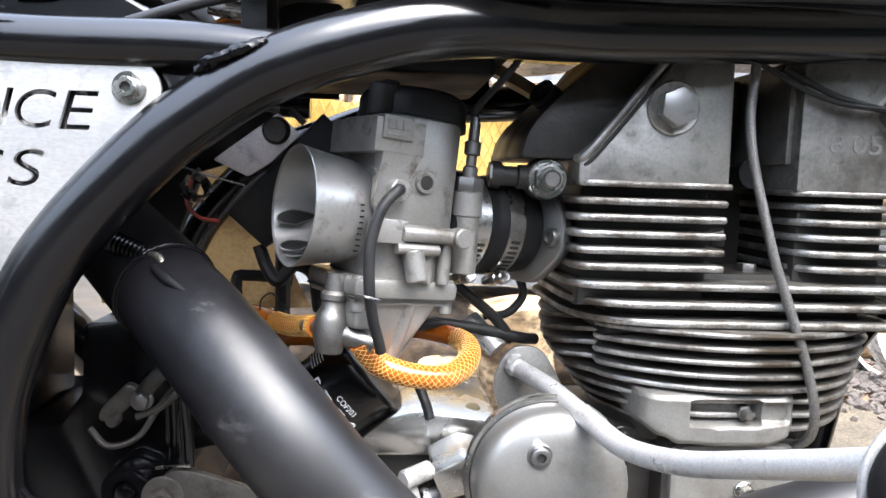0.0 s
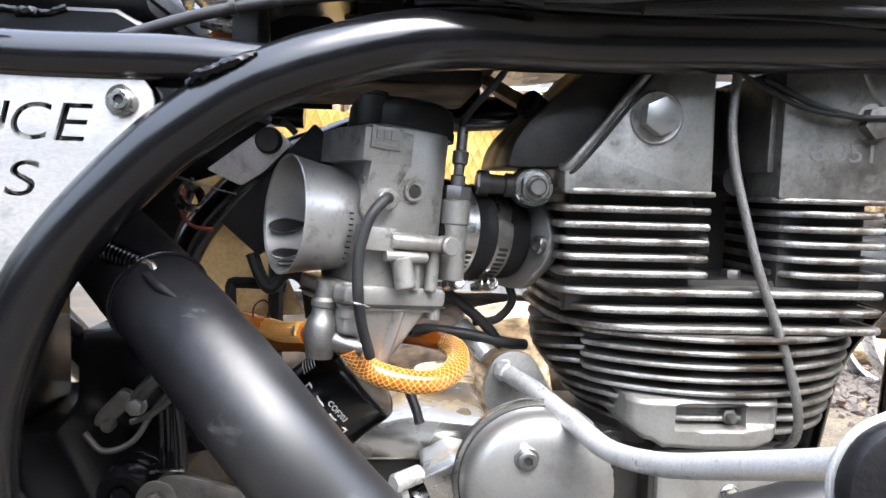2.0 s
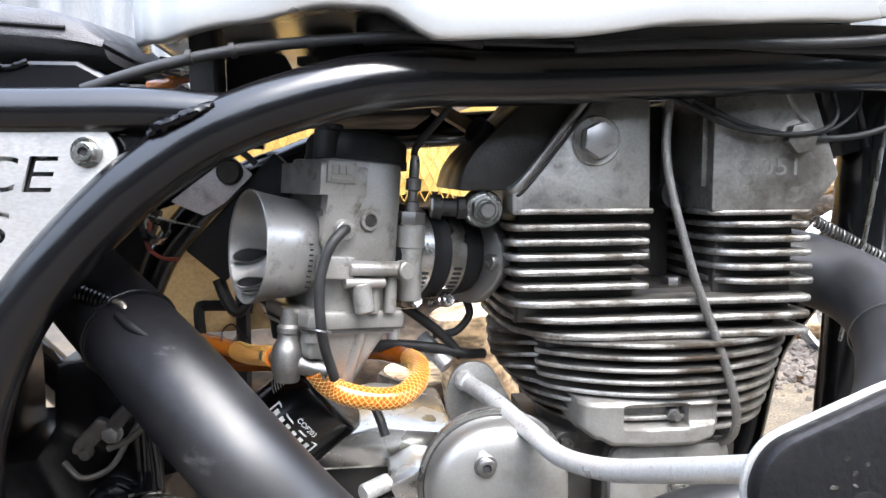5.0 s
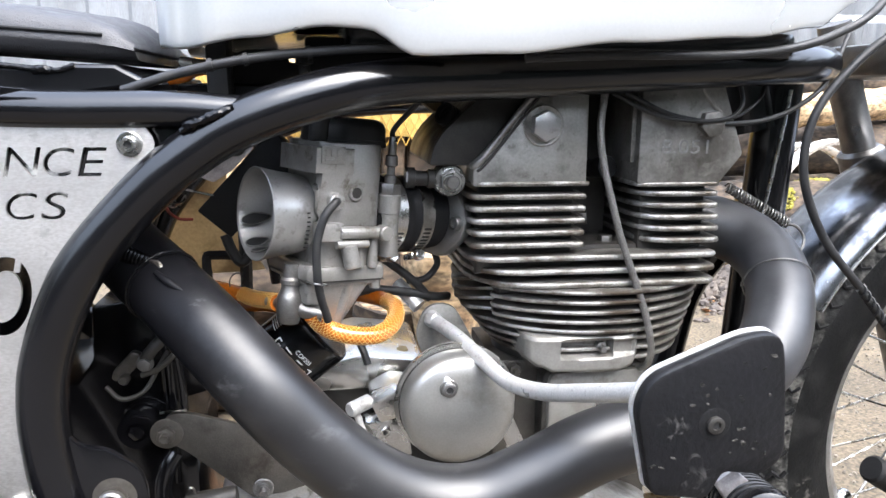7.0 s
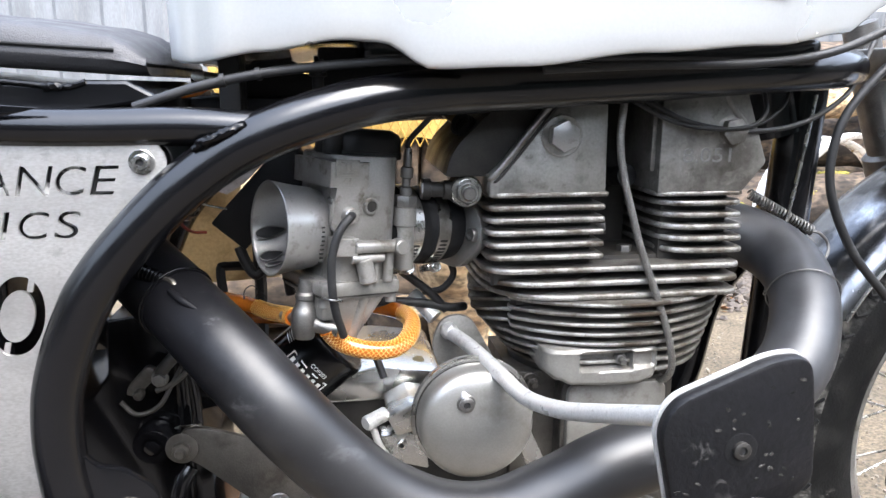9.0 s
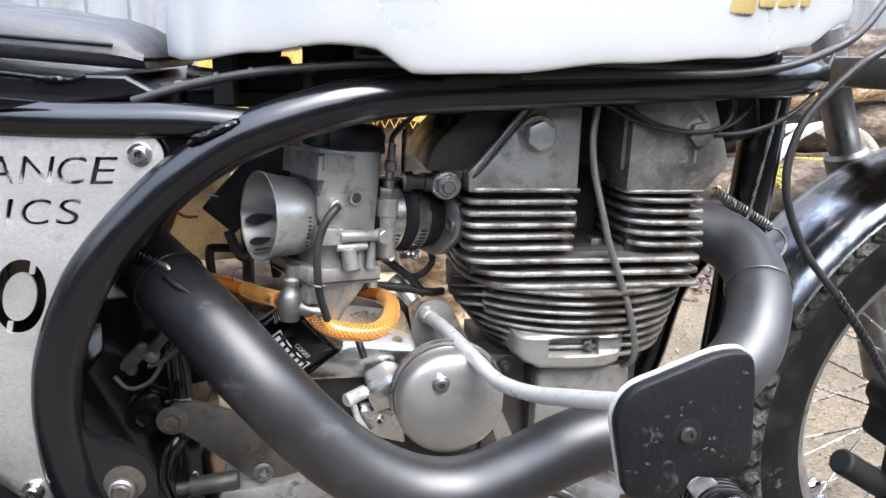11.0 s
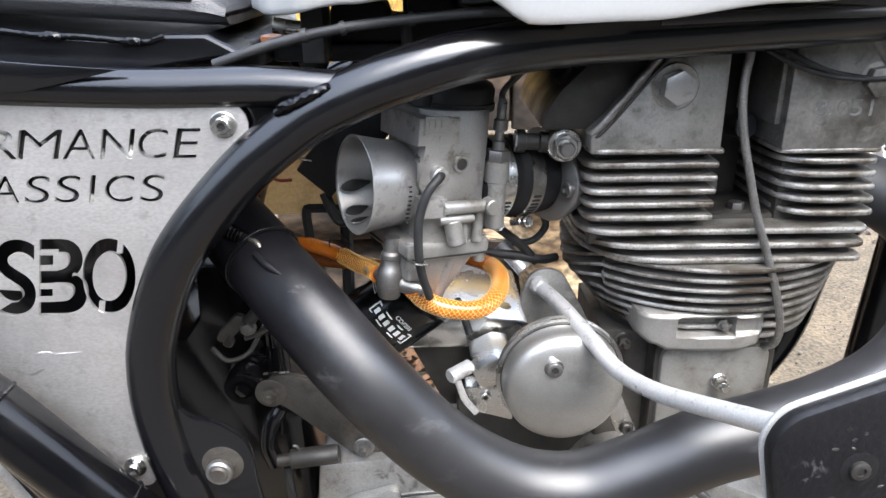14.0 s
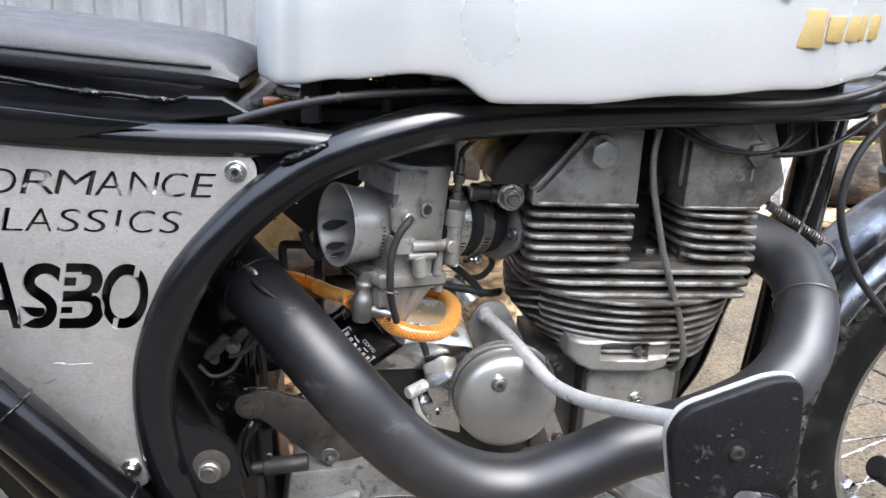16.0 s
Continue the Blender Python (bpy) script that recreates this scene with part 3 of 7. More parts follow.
TANK_HALF = [(-0.147, 0.070), (-0.142, 0.098), (-0.130, 0.122), (-0.10, 0.140), (-0.03, 0.158), (0.06, 0.168), (0.16, 0.168), (0.27, 0.150), (0.36, 0.118), (0.41, 0.07)]
TANK_TOP = [(-0.147, 0.86), (-0.12, 0.885), (-0.02, 0.92), (0.15, 0.935), (0.33, 0.92), (0.41, 0.88)]


def tank_ring(x):
    low, half, top = curve_at(TANK_LOW, x), curve_at(TANK_HALF, x), curve_at(TANK_TOP, x)
    h = top - low
    prof = [(half * 0.62, low + 0.010), (half - 0.026, low + 0.004), (half - 0.006, low + 0.0005), (half - 0.0015, low + 0.005), (half, low + 0.022), (half + 0.001, low + 0.35 * h),
            (half * 0.96, low + 0.6 * h), (half * 0.82, low + 0.82 * h), (half * 0.5, low + 0.96 * h), (0.0, low + h)]
    side = [p.to_tuple() for p in catmull([(x, CY - a, z) for a, z in prof], 3)]
    return [Vector(p) for p in side] + [Vector(mirror(p)) for p in side[-2::-1]]


tank = part("fuel_tank", loft([(-0.147 + 0.557 * (k / 70) ** 1.12,) for k in range(71)], tank_ring), "tank", bike, "bare satin aluminium fuel tank with a stepped lower edge", angle=60)
part("tank_tunnel", slab(rounded(rect(-0.02, -0.105, 0.33, 0.105), 0.02), Matrix.Translation((0, CY, 0.7215)), 0.02, 0.004), "black", tank)


# seat and its base
SEAT_TOP = [(-0.62, 0.79), (-0.45, 0.763), (-0.315, 0.754), (-0.241, 0.749), (-0.190, 0.743), (-0.166, 0.736), (-0.156, 0.726)]


def seat_ring(x):
    top, low = curve_at(SEAT_TOP, x), 0.7125 + max(0.0, -0.17 - x) * 0.06
    half = 0.108 - (0.02 if x > -0.155 else 0.0)
    prof = [(half * 0.7, low), (half - 0.008, low + 0.001), (half, low + 0.008), (half + 0.001, low + 0.4 * (top - low)), (half - 0.004, low + 0.8 * (top - low)), (half - 0.022, top - 0.001), (0.0, top + 0.006)]
    side = [p.to_tuple() for p in catmull([(x, CY - a, z) for a, z in prof], 3)]
    return [Vector(p) for p in side] + [Vector(mirror(p)) for p in side[-2::-1]]


seat = part("seat", loft([(-0.62 + 0.464 * k / 40,) for k in range(41)], seat_ring), "vinyl", bike, "black vinyl seat with a stitched seam", angle=60)
part("piping", tube([(-0.60, 0.3555, 0.747), (-0.42, 0.3555, 0.741), (-0.32, 0.3555, 0.737), (-0.24, 0.3555, 0.732), (-0.175, 0.3562, 0.7285)], 0.0011, 8), "matt", seat)
pan = part("seat_pan", slab([(-0.62, 0.730), (-0.335, 0.7180), (-0.250, 0.709), (-0.200, 0.7055), (-0.192, 0.7095), (-0.166, 0.7095), (-0.143, 0.697), (-0.193, 0.690), (-0.244, 0.682), (-0.322, 0.673), (-0.62, 0.665)], XZ(0.345), 0.24, 0.0025), "black", bike, "gloss black welded steel seat base", angle=20)

# side panel with its cut lettering
def outlines(text, x0, x1, z0, z1, bold=0.0, lean=0.0):
    """The outlines of a word in the built-in font, fitted into a box."""
    cu = bpy.data.curves.new("word", "FONT")
    cu.body = text
    cu.offset, cu.shear = bold, lean
    ob = bpy.data.objects.new("word", cu)
    scene.collection.objects.link(ob)
    me = bpy.data.meshes.new_from_object(ob.evaluated_get(bpy.context.evaluated_depsgraph_get()))
    bm = bmesh.new()
    bm.from_mesh(me)
    bmesh.ops.remove_doubles(bm, verts=bm.verts[:], dist=1e-5)
    loops, used = [], set()
    for e in bm.edges:
        if len(e.link_faces) == 1 and e.index not in used:
            used.add(e.index)
            first, v, loop = e.verts[0], e.verts[1], [e.verts[0].co.xy, e.verts[1].co.xy]
            while v != first:
                nxt = [f for f in v.link_edges if len(f.link_faces) == 1 and f.index not in used]
                if not nxt:
                    break
                used.add(nxt[0].index)
                v = nxt[0].other_vert(v)
                loop.append(v.co.xy)
            loops.append([p.copy() for p in loop[:-1]])
    bm.free()
    bpy.data.objects.remove(ob)
    bpy.data.curves.remove(cu)
    bpy.data.meshes.remove(me)
    lo = [min(p[k] for q in loops for p in q) for k in (0, 1)]
    hi = [max(p[k] for q in loops for p in q) for k in (0, 1)]
    fx, fz = (x1 - x0) / (hi[0] - lo[0]), (z1 - z0) / (hi[1] - lo[1])
    return [[(x0 + (p[0] - lo[0]) * fx, z0 + (p[1] - lo[1]) * fz) for p in q] for q in loops]


def sheet(polys, m, depth):
    """A flat sheet from outlines; an outline inside another is a hole."""
    cu = bpy.data.curves.new("sheet", "CURVE")
    cu.dimensions, cu.fill_mode, cu.extrude = "2D", "BOTH", depth / 2
    for poly in polys:
        sp = cu.splines.new("POLY")
        sp.points.add(len(poly) - 1)
        for pt, p in zip(sp.points, poly):
            pt.co = (p[0], p[1], 0, 1)
        sp.use_cyclic_u = True
    ob = bpy.data.objects.new("sheet", cu)
    scene.collection.objects.link(ob)
    me = bpy.data.meshes.new_from_object(ob.evaluated_get(bpy.context.evaluated_depsgraph_get()))
    bm = bmesh.new()
    bm.from_mesh(me)
    bmesh.ops.transform(bm, matrix=m @ Matrix.Translation((0, 0, depth / 2)), verts=bm.verts[:])
    bpy.data.objects.remove(ob)
    bpy.data.curves.remove(cu)
    bpy.data.meshes.remove(me)
    return bm


PANEL = rounded([(-0.54, 0.690), (-0.300, 0.682), (-0.189, 0.6765), *[(-0.1548 + 0.0148 * math.cos(radians(t)), 0.6600 + 0.0148 * math.sin(radians(t))) for t in (85, 65, 45, 25, 5, -15, -30, -42)], (-0.168, 0.6305), (-0.194, 0.599), (-0.2175, 0.561), (-0.2315, 0.522), (-0.2380, 0.480), (-0.2375, 0.440), (-0.230, 0.404), (-0.243, 0.401), (-0.262, 0.425), (-0.292, 0.461), (-0.341, 0.511), (-0.52, 0.690)],
                [0.01, 0, 0, 0, 0, 0, 0, 0, 0, 0, 0, 0.01, 0.02, 0.02, 0.02, 0.02, 0.02, 0.008, 0.008, 0.01, 0.01, 0.01, 0.01])
LETTERS = [(c, a, b, 0.6405, 0.6585) for c, a, b in (("P", -0.404, -0.382), ("E", -0.382, -0.363), ("R", -0.363, -0.339), ("F", -0.340, -0.322), ("O", -0.323, -0.301), ("R", -0.301, -0.277),
                                                  ("M", -0.2785, -0.248), ("A", -0.252, -0.232), ("N", -0.2295, -0.206), ("C", -0.206, -0.187), ("E", -0.187, -0.168))]
LETTERS += [(c, a, b, 0.6135, 0.6308) for c, a, b in (("C", -0.337, -0.317), ("L", -0.316, -0.301), ("A", -0.301, -0.282), ("S", -0.279, -0.261), ("S", -0.261, -0.243), ("I", -0.241, -0.2335), ("C", -0.230, -0.211), ("S", -0.210, -0.193))]
words = [p for c, a, b, low, top in LETTERS for p in outlines(c, a, b, low, top, lean=0.22)]
words += [p for c, a, b in (("A", -0.345, -0.311), ("S", -0.313, -0.279), ("B", -0.286, -0.251), ("O", -0.254, -0.220)) for p in outlines(c, a, b, 0.5385, 0.5905, 0.022, 0.26)]
panel = part("side_panel", sheet([PANEL] + words, XZ(0.3195), 0.0025), "plate", bike, "brushed aluminium side panel with stencil-cut lettering", smooth=False)
part("backing_film", slab(rounded(rect(-0.312, 0.606, -0.166, 0.664), 0.006), XZ(0.3242), 0.0006), "film", panel, "crumpled film behind the lettering, glints in its colour")
for x0, z0, x1, z1 in ((-0.2300, 0.580, -0.2265, 0.5925), (-0.2490, 0.537, -0.2455, 0.5475), (-0.2785, 0.5795, -0.2665, 0.5830), (-0.2800, 0.5690, -0.2680, 0.5725),
                       (-0.2835, 0.5565, -0.2715, 0.5600), (-0.2855, 0.5475, -0.2740, 0.5510)):
    tilt = 0.26 * (z1 - z0)
    part("stencil_bridge", slab([(x0, z0), (x1, z0), (x1 + tilt, z1), (x0 + tilt, z1)], XZ(0.3200), 0.0016), "plate", panel, smooth=False)
socket_bolt(panel, (-0.1545, 0.318, 0.6605), r=0.0050, head=0.005, washer=0.0078)
socket_bolt(panel, (-0.243, 0.318, 0.4190), r=0.0048, head=0.005, washer=0.0078)

# exhaust
EX = [(0.262, 0.468, 0.578), (0.296, 0.461, 0.580), (0.324, 0.448, 0.576), (0.342, 0.425, 0.5665), (0.3445, 0.397, 0.5555), (0.337, 0.369, 0.5415), (0.324, 0.345, 0.5245), (0.304, 0.323, 0.504), (0.272, 0.307, 0.484),
      (0.231, 0.299, 0.4675), (0.188, 0.297, 0.4540), (0.149, 0.295, 0.444), (0.108, 0.295, 0.425), (0.067, 0.295, 0.411), (0.026, 0.295, 0.415), (-0.015, 0.295, 0.437), (-0.048, 0.295, 0.468), (-0.082, 0.299, 0.507),
      (-0.114, 0.318, 0.5380), (-0.138, 0.343, 0.5540), (-0.160, 0.370, 0.5655)]
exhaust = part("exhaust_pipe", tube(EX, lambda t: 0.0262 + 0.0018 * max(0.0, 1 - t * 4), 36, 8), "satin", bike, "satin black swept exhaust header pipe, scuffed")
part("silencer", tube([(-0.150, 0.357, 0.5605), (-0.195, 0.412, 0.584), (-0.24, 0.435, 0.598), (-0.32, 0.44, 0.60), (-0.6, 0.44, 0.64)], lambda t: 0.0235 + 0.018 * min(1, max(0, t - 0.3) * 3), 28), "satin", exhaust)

def fin(outline, z, t, bevel, parent, mat="fin"):
    """A cooling fin: darker, browner flats, brighter edges."""
    ob = part("fin", slab(outline, XY(z - t / 2), t, bevel), mat, parent)
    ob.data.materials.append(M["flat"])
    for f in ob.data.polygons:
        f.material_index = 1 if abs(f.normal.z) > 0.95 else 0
    return ob


# cylinder head: two blocks over shared fins
head = part("cylinder_head", slab(rounded([(0.079, 0.6225), (0.172, 0.6225), (0.1705, 0.712), (0.140, 0.712), (0.088, 0.648), (0.079, 0.640)], 0.003), XZ(0.388), 0.16, 0.0025), "cast", bike, "oily grey cast aluminium cylinder head")
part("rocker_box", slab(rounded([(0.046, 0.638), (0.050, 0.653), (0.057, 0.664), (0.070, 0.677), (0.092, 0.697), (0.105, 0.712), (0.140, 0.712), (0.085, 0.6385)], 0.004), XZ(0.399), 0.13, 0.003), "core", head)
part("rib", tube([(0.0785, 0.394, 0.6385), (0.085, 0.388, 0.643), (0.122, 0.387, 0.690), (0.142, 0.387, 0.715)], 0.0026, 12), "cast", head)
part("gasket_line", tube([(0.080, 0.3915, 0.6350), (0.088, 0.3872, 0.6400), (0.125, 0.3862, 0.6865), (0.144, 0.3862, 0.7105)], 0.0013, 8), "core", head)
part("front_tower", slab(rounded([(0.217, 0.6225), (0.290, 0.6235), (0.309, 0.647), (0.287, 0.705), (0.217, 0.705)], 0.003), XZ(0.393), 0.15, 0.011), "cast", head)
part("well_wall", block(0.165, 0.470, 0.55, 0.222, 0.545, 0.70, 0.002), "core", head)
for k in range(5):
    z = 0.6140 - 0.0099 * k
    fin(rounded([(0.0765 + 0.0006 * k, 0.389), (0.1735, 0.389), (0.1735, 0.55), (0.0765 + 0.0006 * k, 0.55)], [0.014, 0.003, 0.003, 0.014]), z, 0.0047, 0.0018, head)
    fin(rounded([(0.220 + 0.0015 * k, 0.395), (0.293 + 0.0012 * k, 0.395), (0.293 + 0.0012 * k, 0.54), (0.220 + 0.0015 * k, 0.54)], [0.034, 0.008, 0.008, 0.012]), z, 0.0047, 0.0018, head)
part("head_lip", slab(rounded([(0.0785, 0.3865), (0.1745, 0.3865), (0.1745, 0.54), (0.0785, 0.54)], [0.012, 0.003, 0.003, 0.012]), XY(0.6225), 0.0040, 0.0016), "fin", head)
part("head_lip", slab(rounded([(0.2155, 0.3930), (0.292, 0.3930), (0.292, 0.54), (0.2155, 0.54)], [0.010, 0.006, 0.006, 0.003]), XY(0.6205), 0.0040, 0.0016), "fin", head)
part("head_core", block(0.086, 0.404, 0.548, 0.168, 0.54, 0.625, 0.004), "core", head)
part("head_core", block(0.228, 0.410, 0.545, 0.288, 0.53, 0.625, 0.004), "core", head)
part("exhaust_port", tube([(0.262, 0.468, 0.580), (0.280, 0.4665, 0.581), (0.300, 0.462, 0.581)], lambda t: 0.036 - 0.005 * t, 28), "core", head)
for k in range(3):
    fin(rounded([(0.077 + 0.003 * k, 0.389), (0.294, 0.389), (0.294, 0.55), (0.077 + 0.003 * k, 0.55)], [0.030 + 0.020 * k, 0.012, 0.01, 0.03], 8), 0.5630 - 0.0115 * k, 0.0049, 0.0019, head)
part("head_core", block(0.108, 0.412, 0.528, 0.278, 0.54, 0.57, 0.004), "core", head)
part("washer", lathe([(0.008, 0), (0.0160, 0), (0.0162, 0.0012), (0.0152, 0.0020), (0.0128, 0.0014), (0.008, 0.0014)], along((0.134, 0.3878, 0.6700), OUT), 40), "cast", head)
hex_bolt(head, (0.134, 0.3865, 0.6700), af=0.0205, head=0.0105, mat="turned", turn=0.45)
hex_bolt(head, (0.276, 0.3945, 0.672), af=0.019, head=0.008, washer=0.013, mat="cast", turn=0.2)
hex_bolt(head, (0.205, 0.425, 0.566), axis=(0, 0, 1), af=0.011, head=0.009, mat="steel")


# barrel
def oval(rx, ry, x=0.195, y=CY + 0.008, n=40, e=0.72):
    pts = []
    for k in range(n):
        a = 2 * math.pi * k / n
        c, s = math.cos(a), math.sin(a)
        pts.append((x + rx * math.copysign(abs(c) ** e, c), y + ry * math.copysign(abs(s) ** e, s)))
    return pts


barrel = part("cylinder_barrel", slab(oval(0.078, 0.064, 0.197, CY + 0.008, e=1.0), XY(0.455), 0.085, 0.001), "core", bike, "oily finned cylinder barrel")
def barrel_ring(x0, x1, depth, notch, flat):
    """A round fin: a bite beside the stud lobe on its inlet side, flattened where the base boss stands."""
    pts, xc, rx = [], (x0 + x1) / 2, (x1 - x0) / 2
    for k in range(120):
        a = 3.0 * k
        f = 1 - notch * math.exp(-((a - 207) / 5.5) ** 2) + 0.3 * notch * math.exp(-((a - 193) / 7.0) ** 2)
        x, y = xc + rx * f * math.cos(radians(a)), 0.473 + depth * f * math.sin(radians(a))
        pts.append((x, max(y, 0.3945) if flat and 0.120 < x < 0.240 else y))
    return pts


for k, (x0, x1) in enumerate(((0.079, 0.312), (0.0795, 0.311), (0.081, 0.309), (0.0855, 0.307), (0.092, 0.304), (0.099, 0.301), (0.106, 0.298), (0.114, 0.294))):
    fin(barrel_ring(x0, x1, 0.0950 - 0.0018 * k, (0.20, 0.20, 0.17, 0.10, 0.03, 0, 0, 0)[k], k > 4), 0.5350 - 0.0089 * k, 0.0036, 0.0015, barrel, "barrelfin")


def base_boss():
    """The squared boss at the foot of the barrel, with a milled pocket for the nut."""
    low = [(0.128, 0.4750), (0.140, 0.4690), (0.153, 0.4640), (0.180, 0.4625), (0.208, 0.4625), (0.222, 0.4660), (0.230, 0.4730)]
    n, rows = 84, 30
    bm, grid = bmesh.new(), []

    def dip(v, a, b, soft):
        return max(0.0, min(1.0, min(v - a, b - v) / soft))
    for j in range(rows + 1):
        row = []
        for k in range(n + 1):
            x = 0.128 + 0.102 * k / n
            z0 = curve_at(low, x)
            z = z0 + (0.4955 - z0) * j / rows
            y = 0.3885 + 0.012 * abs((x - 0.179) / 0.051) ** 10 + 0.0007 * noise.noise(Vector((x, 0, z)) * 90)
            y += 0.012 * dip(x, 0.1575, 0.2045, 0.0025) * dip(z, 0.4755, 0.4925, 0.0022) + 0.0040 * dip(x, 0.2035, 0.2245, 0.002) * dip(z, 0.4765, 0.4915, 0.002)
            y += 0.003 * max(0.0, 1 - (z - z0) / 0.003) + 0.003 * max(0.0, 1 - (0.4955 - z) / 0.003)
            row.append(bm.verts.new((x, y, z)))
        grid.append(row)
    for A, B in zip(grid, grid[1:]):
        for k in range(n):
            bm.faces.new((A[k], A[k + 1], B[k + 1], B[k]))
    rim = [e for e in bm.edges if len(e.link_faces) == 1]
    back = bmesh.ops.extrude_edge_only(bm, edges=rim)["geom"]
    for v in back:
        if isinstance(v, bmesh.types.BMVert):
            v.co.y = 0.45
    bmesh.ops.recalc_face_normals(bm, faces=bm.faces[:])
    return bm


boss = part("base_flange", base_boss(), "boss", barrel, "cast boss with a milled pocket", angle=50)
hex_bolt(boss, (0.1955, 0.4005, 0.4830), af=0.0090, head=0.0065, stud=0.003, mat="steel", turn=0.1)
hex_bolt(barrel, (0.1250, 0.4180, 0.4590), af=0.0095, head=0.006, washer=0.0075, stud=0.003, mat="core")

# crankcase
case = part("crankcase", block(0.11, 0.43, 0.20, 0.262, 0.53, 0.462, 0.004), "engplate", bike, "grey alloy crankcase")
part("pushrod_cover", slab(rounded(rect(0.153, 0.36, 0.242, 0.4590), 0.011), XZ(0.402), 0.025, 0.003), "boss", case)
hex_bolt(case, (0.202, 0.4015, 0.4290), af=0.0095, head=0.009, washer=0.0065, stud=0.0035, mat="chrome")
part("cover_gasket", slab(rounded(rect(0.1490, 0.36, 0.2455, 0.4625), 0.012), XZ(0.407), 0.02, 0.001), "core", case)
part("gearbox_cover", slab(rounded([(-0.145, 0.20), (-0.141, 0.287), (-0.131, 0.315), (-0.126, 0.366), (-0.099, 0.3675), (-0.073, 0.3695), (-0.051, 0.376), (-0.024, 0.354), (0.010, 0.341), (0.040, 0.330), (0.060, 0.31), (0.080, 0.25), (0.080, 0.20)], [0, 0.02, 0.01, 0.004, 0, 0, 0.003, 0.01, 0.01, 0.01, 0.02, 0.02, 0]), XZ(0.384), 0.12, 0.004), "cover", case)
part("timing_cover", slab(rounded([(0.076, 0.20), (0.085, 0.33), (0.11, 0.36), (0.18, 0.362), (0.225, 0.34), (0.26, 0.325), (0.285, 0.29), (0.285, 0.20)], 0.02), XZ(0.372), 0.10, 0.008), "cover", case)
dome_m = along((0.067, 0.392, 0.447), OUT)
dome = part("dome_cover", lathe([(0, 0), (0.0485, 0), (0.0495, 0.003), (0.0485, 0.006), (0.0465, 0.0075), (0.0460, 0.022), (0.0452, 0.0262), (0.0430, 0.0296), (0.0390, 0.0318), (0.031, 0.0337), (0.020, 0.0352), (0.010, 0.0359), (0, 0.0361)], dome_m, 48), "dome", bike, "polished domed aluminium cover")
socket_bolt(dome, (0.057, 0.3570, 0.469), r=0.0058, head=0.0035, washer=0.0075, mat="steel")

# inlet rubber and carburettor
U3 = Vector((0.886, 0.454, -0.087)).normalized()
V3 = (Vector((0, 0, 1)) - U3 * U3.z).normalized()
W3 = U3.cross(V3)
CARB = Matrix.Translation((-0.086, 0.377, 0.606)) @ Matrix((U3, V3, W3)).transposed().to_4x4()


def cp(u, v, w):
    return CARB @ Vector((u, v, w))


def cblock(u0, v0, w0, u1, v1, w1, bevel=0.0015, corner=0.0):
    o = rect(u0, v0, u1, v1)
    return slab(rounded(o, corner) if corner else o, CARB @ Matrix.Translation((0, 0, w0)), w1 - w0, bevel)


AX = CARB @ Matrix(((0, 0, 1, 0), (1, 0, 0, 0), (0, 1, 0, 0), (0, 0, 0, 1)))
UP = CARB @ Matrix(((1, 0, 0, 0), (0, 0, 1, 0), (0, -1, 0, 0), (0, 0, 0, 1)))
carb = part("carburettor", slab(rounded([(0.036, 0.030), (0.036, -0.036), (0.092, -0.036), (0.092, 0.030)], [0.010, 0.018, 0.024, 0.022], 8), UP @ Matrix.Translation((0, 0, -0.036)), 0.0925, 0.002), "carb", bike, "grey cast carburettor with open bell mouth")
part("bell_mouth", lathe([(0.0285, 0.036), (0.0285, 0.034), (0.0300, 0.031), (0.0315, 0.018), (0.0335, 0.006), (0.0347, 0.0005), (0.0342, 0), (0.0330, 0.001), (0.0318, 0.006), (0.0295, 0.018), (0.022, 0.040), (0.0205, 0.052)], AX, 56), "turned", carb, "silver turned bell mouth")
part("cap", lathe([(0, 0.055), (0.0305, 0.055), (0.0325, 0.057), (0.0325, 0.068), (0.0305, 0.072), (0.025, 0.075), (0, 0.075)], UP @ Matrix.Translation((0.070, 0, 0)), 40), "rubber", carb)
part("badge_block", cblock(0.027, 0.034, -0.02, 0.058, 0.0525, 0.0405, 0.0015), "carb", carb)
part("flange", cblock(0.026, -0.046, -0.032, 0.092, -0.035, 0.037, 0.0015, 0.004), "carb", carb)
bowl = bmesh.new()
for A, B in (((0.030, 0.086, -0.028, 0.033, -0.045), (0.044, 0.066, -0.012, 0.022, -0.084)),):
    lo = [bowl.verts.new(cp(u, A[4], w)) for u, w in ((A[0], A[2]), (A[1], A[2]), (A[1], A[3]), (A[0], A[3]))]
    hi = [bowl.verts.new(cp(u, B[4], w)) for u, w in ((B[0], B[2]), (B[1], B[2]), (B[1], B[3]), (B[0], B[3]))]
    bowl.faces.new(lo), bowl.faces.new(hi)
    for k in range(4):
        bowl.faces.new((lo[k], lo[(k + 1) % 4], hi[(k + 1) % 4], hi[k]))
bmesh.ops.recalc_face_normals(bowl, faces=bowl.faces[:])
bmesh.ops.bevel(bowl, geom=bowl.edges[:], offset=0.004, segments=3, profile=0.5, affect="EDGES")
part("float_bowl", bowl, "carb", carb)
inlet = part("inlet_rubber", lathe([(0.0, 0.090), (0.028, 0.090), (0.0320, 0.0925), (0.0330, 0.096), (0.0322, 0.100), (0.0318, 0.118), (0.0308, 0.1205), (0.0308, 0.124), (0.0318, 0.127), (0.0315, 0.144), (0.029, 0.158), (0, 0.158)], AX, 40), "matt", bike, "black rubber inlet sleeve")
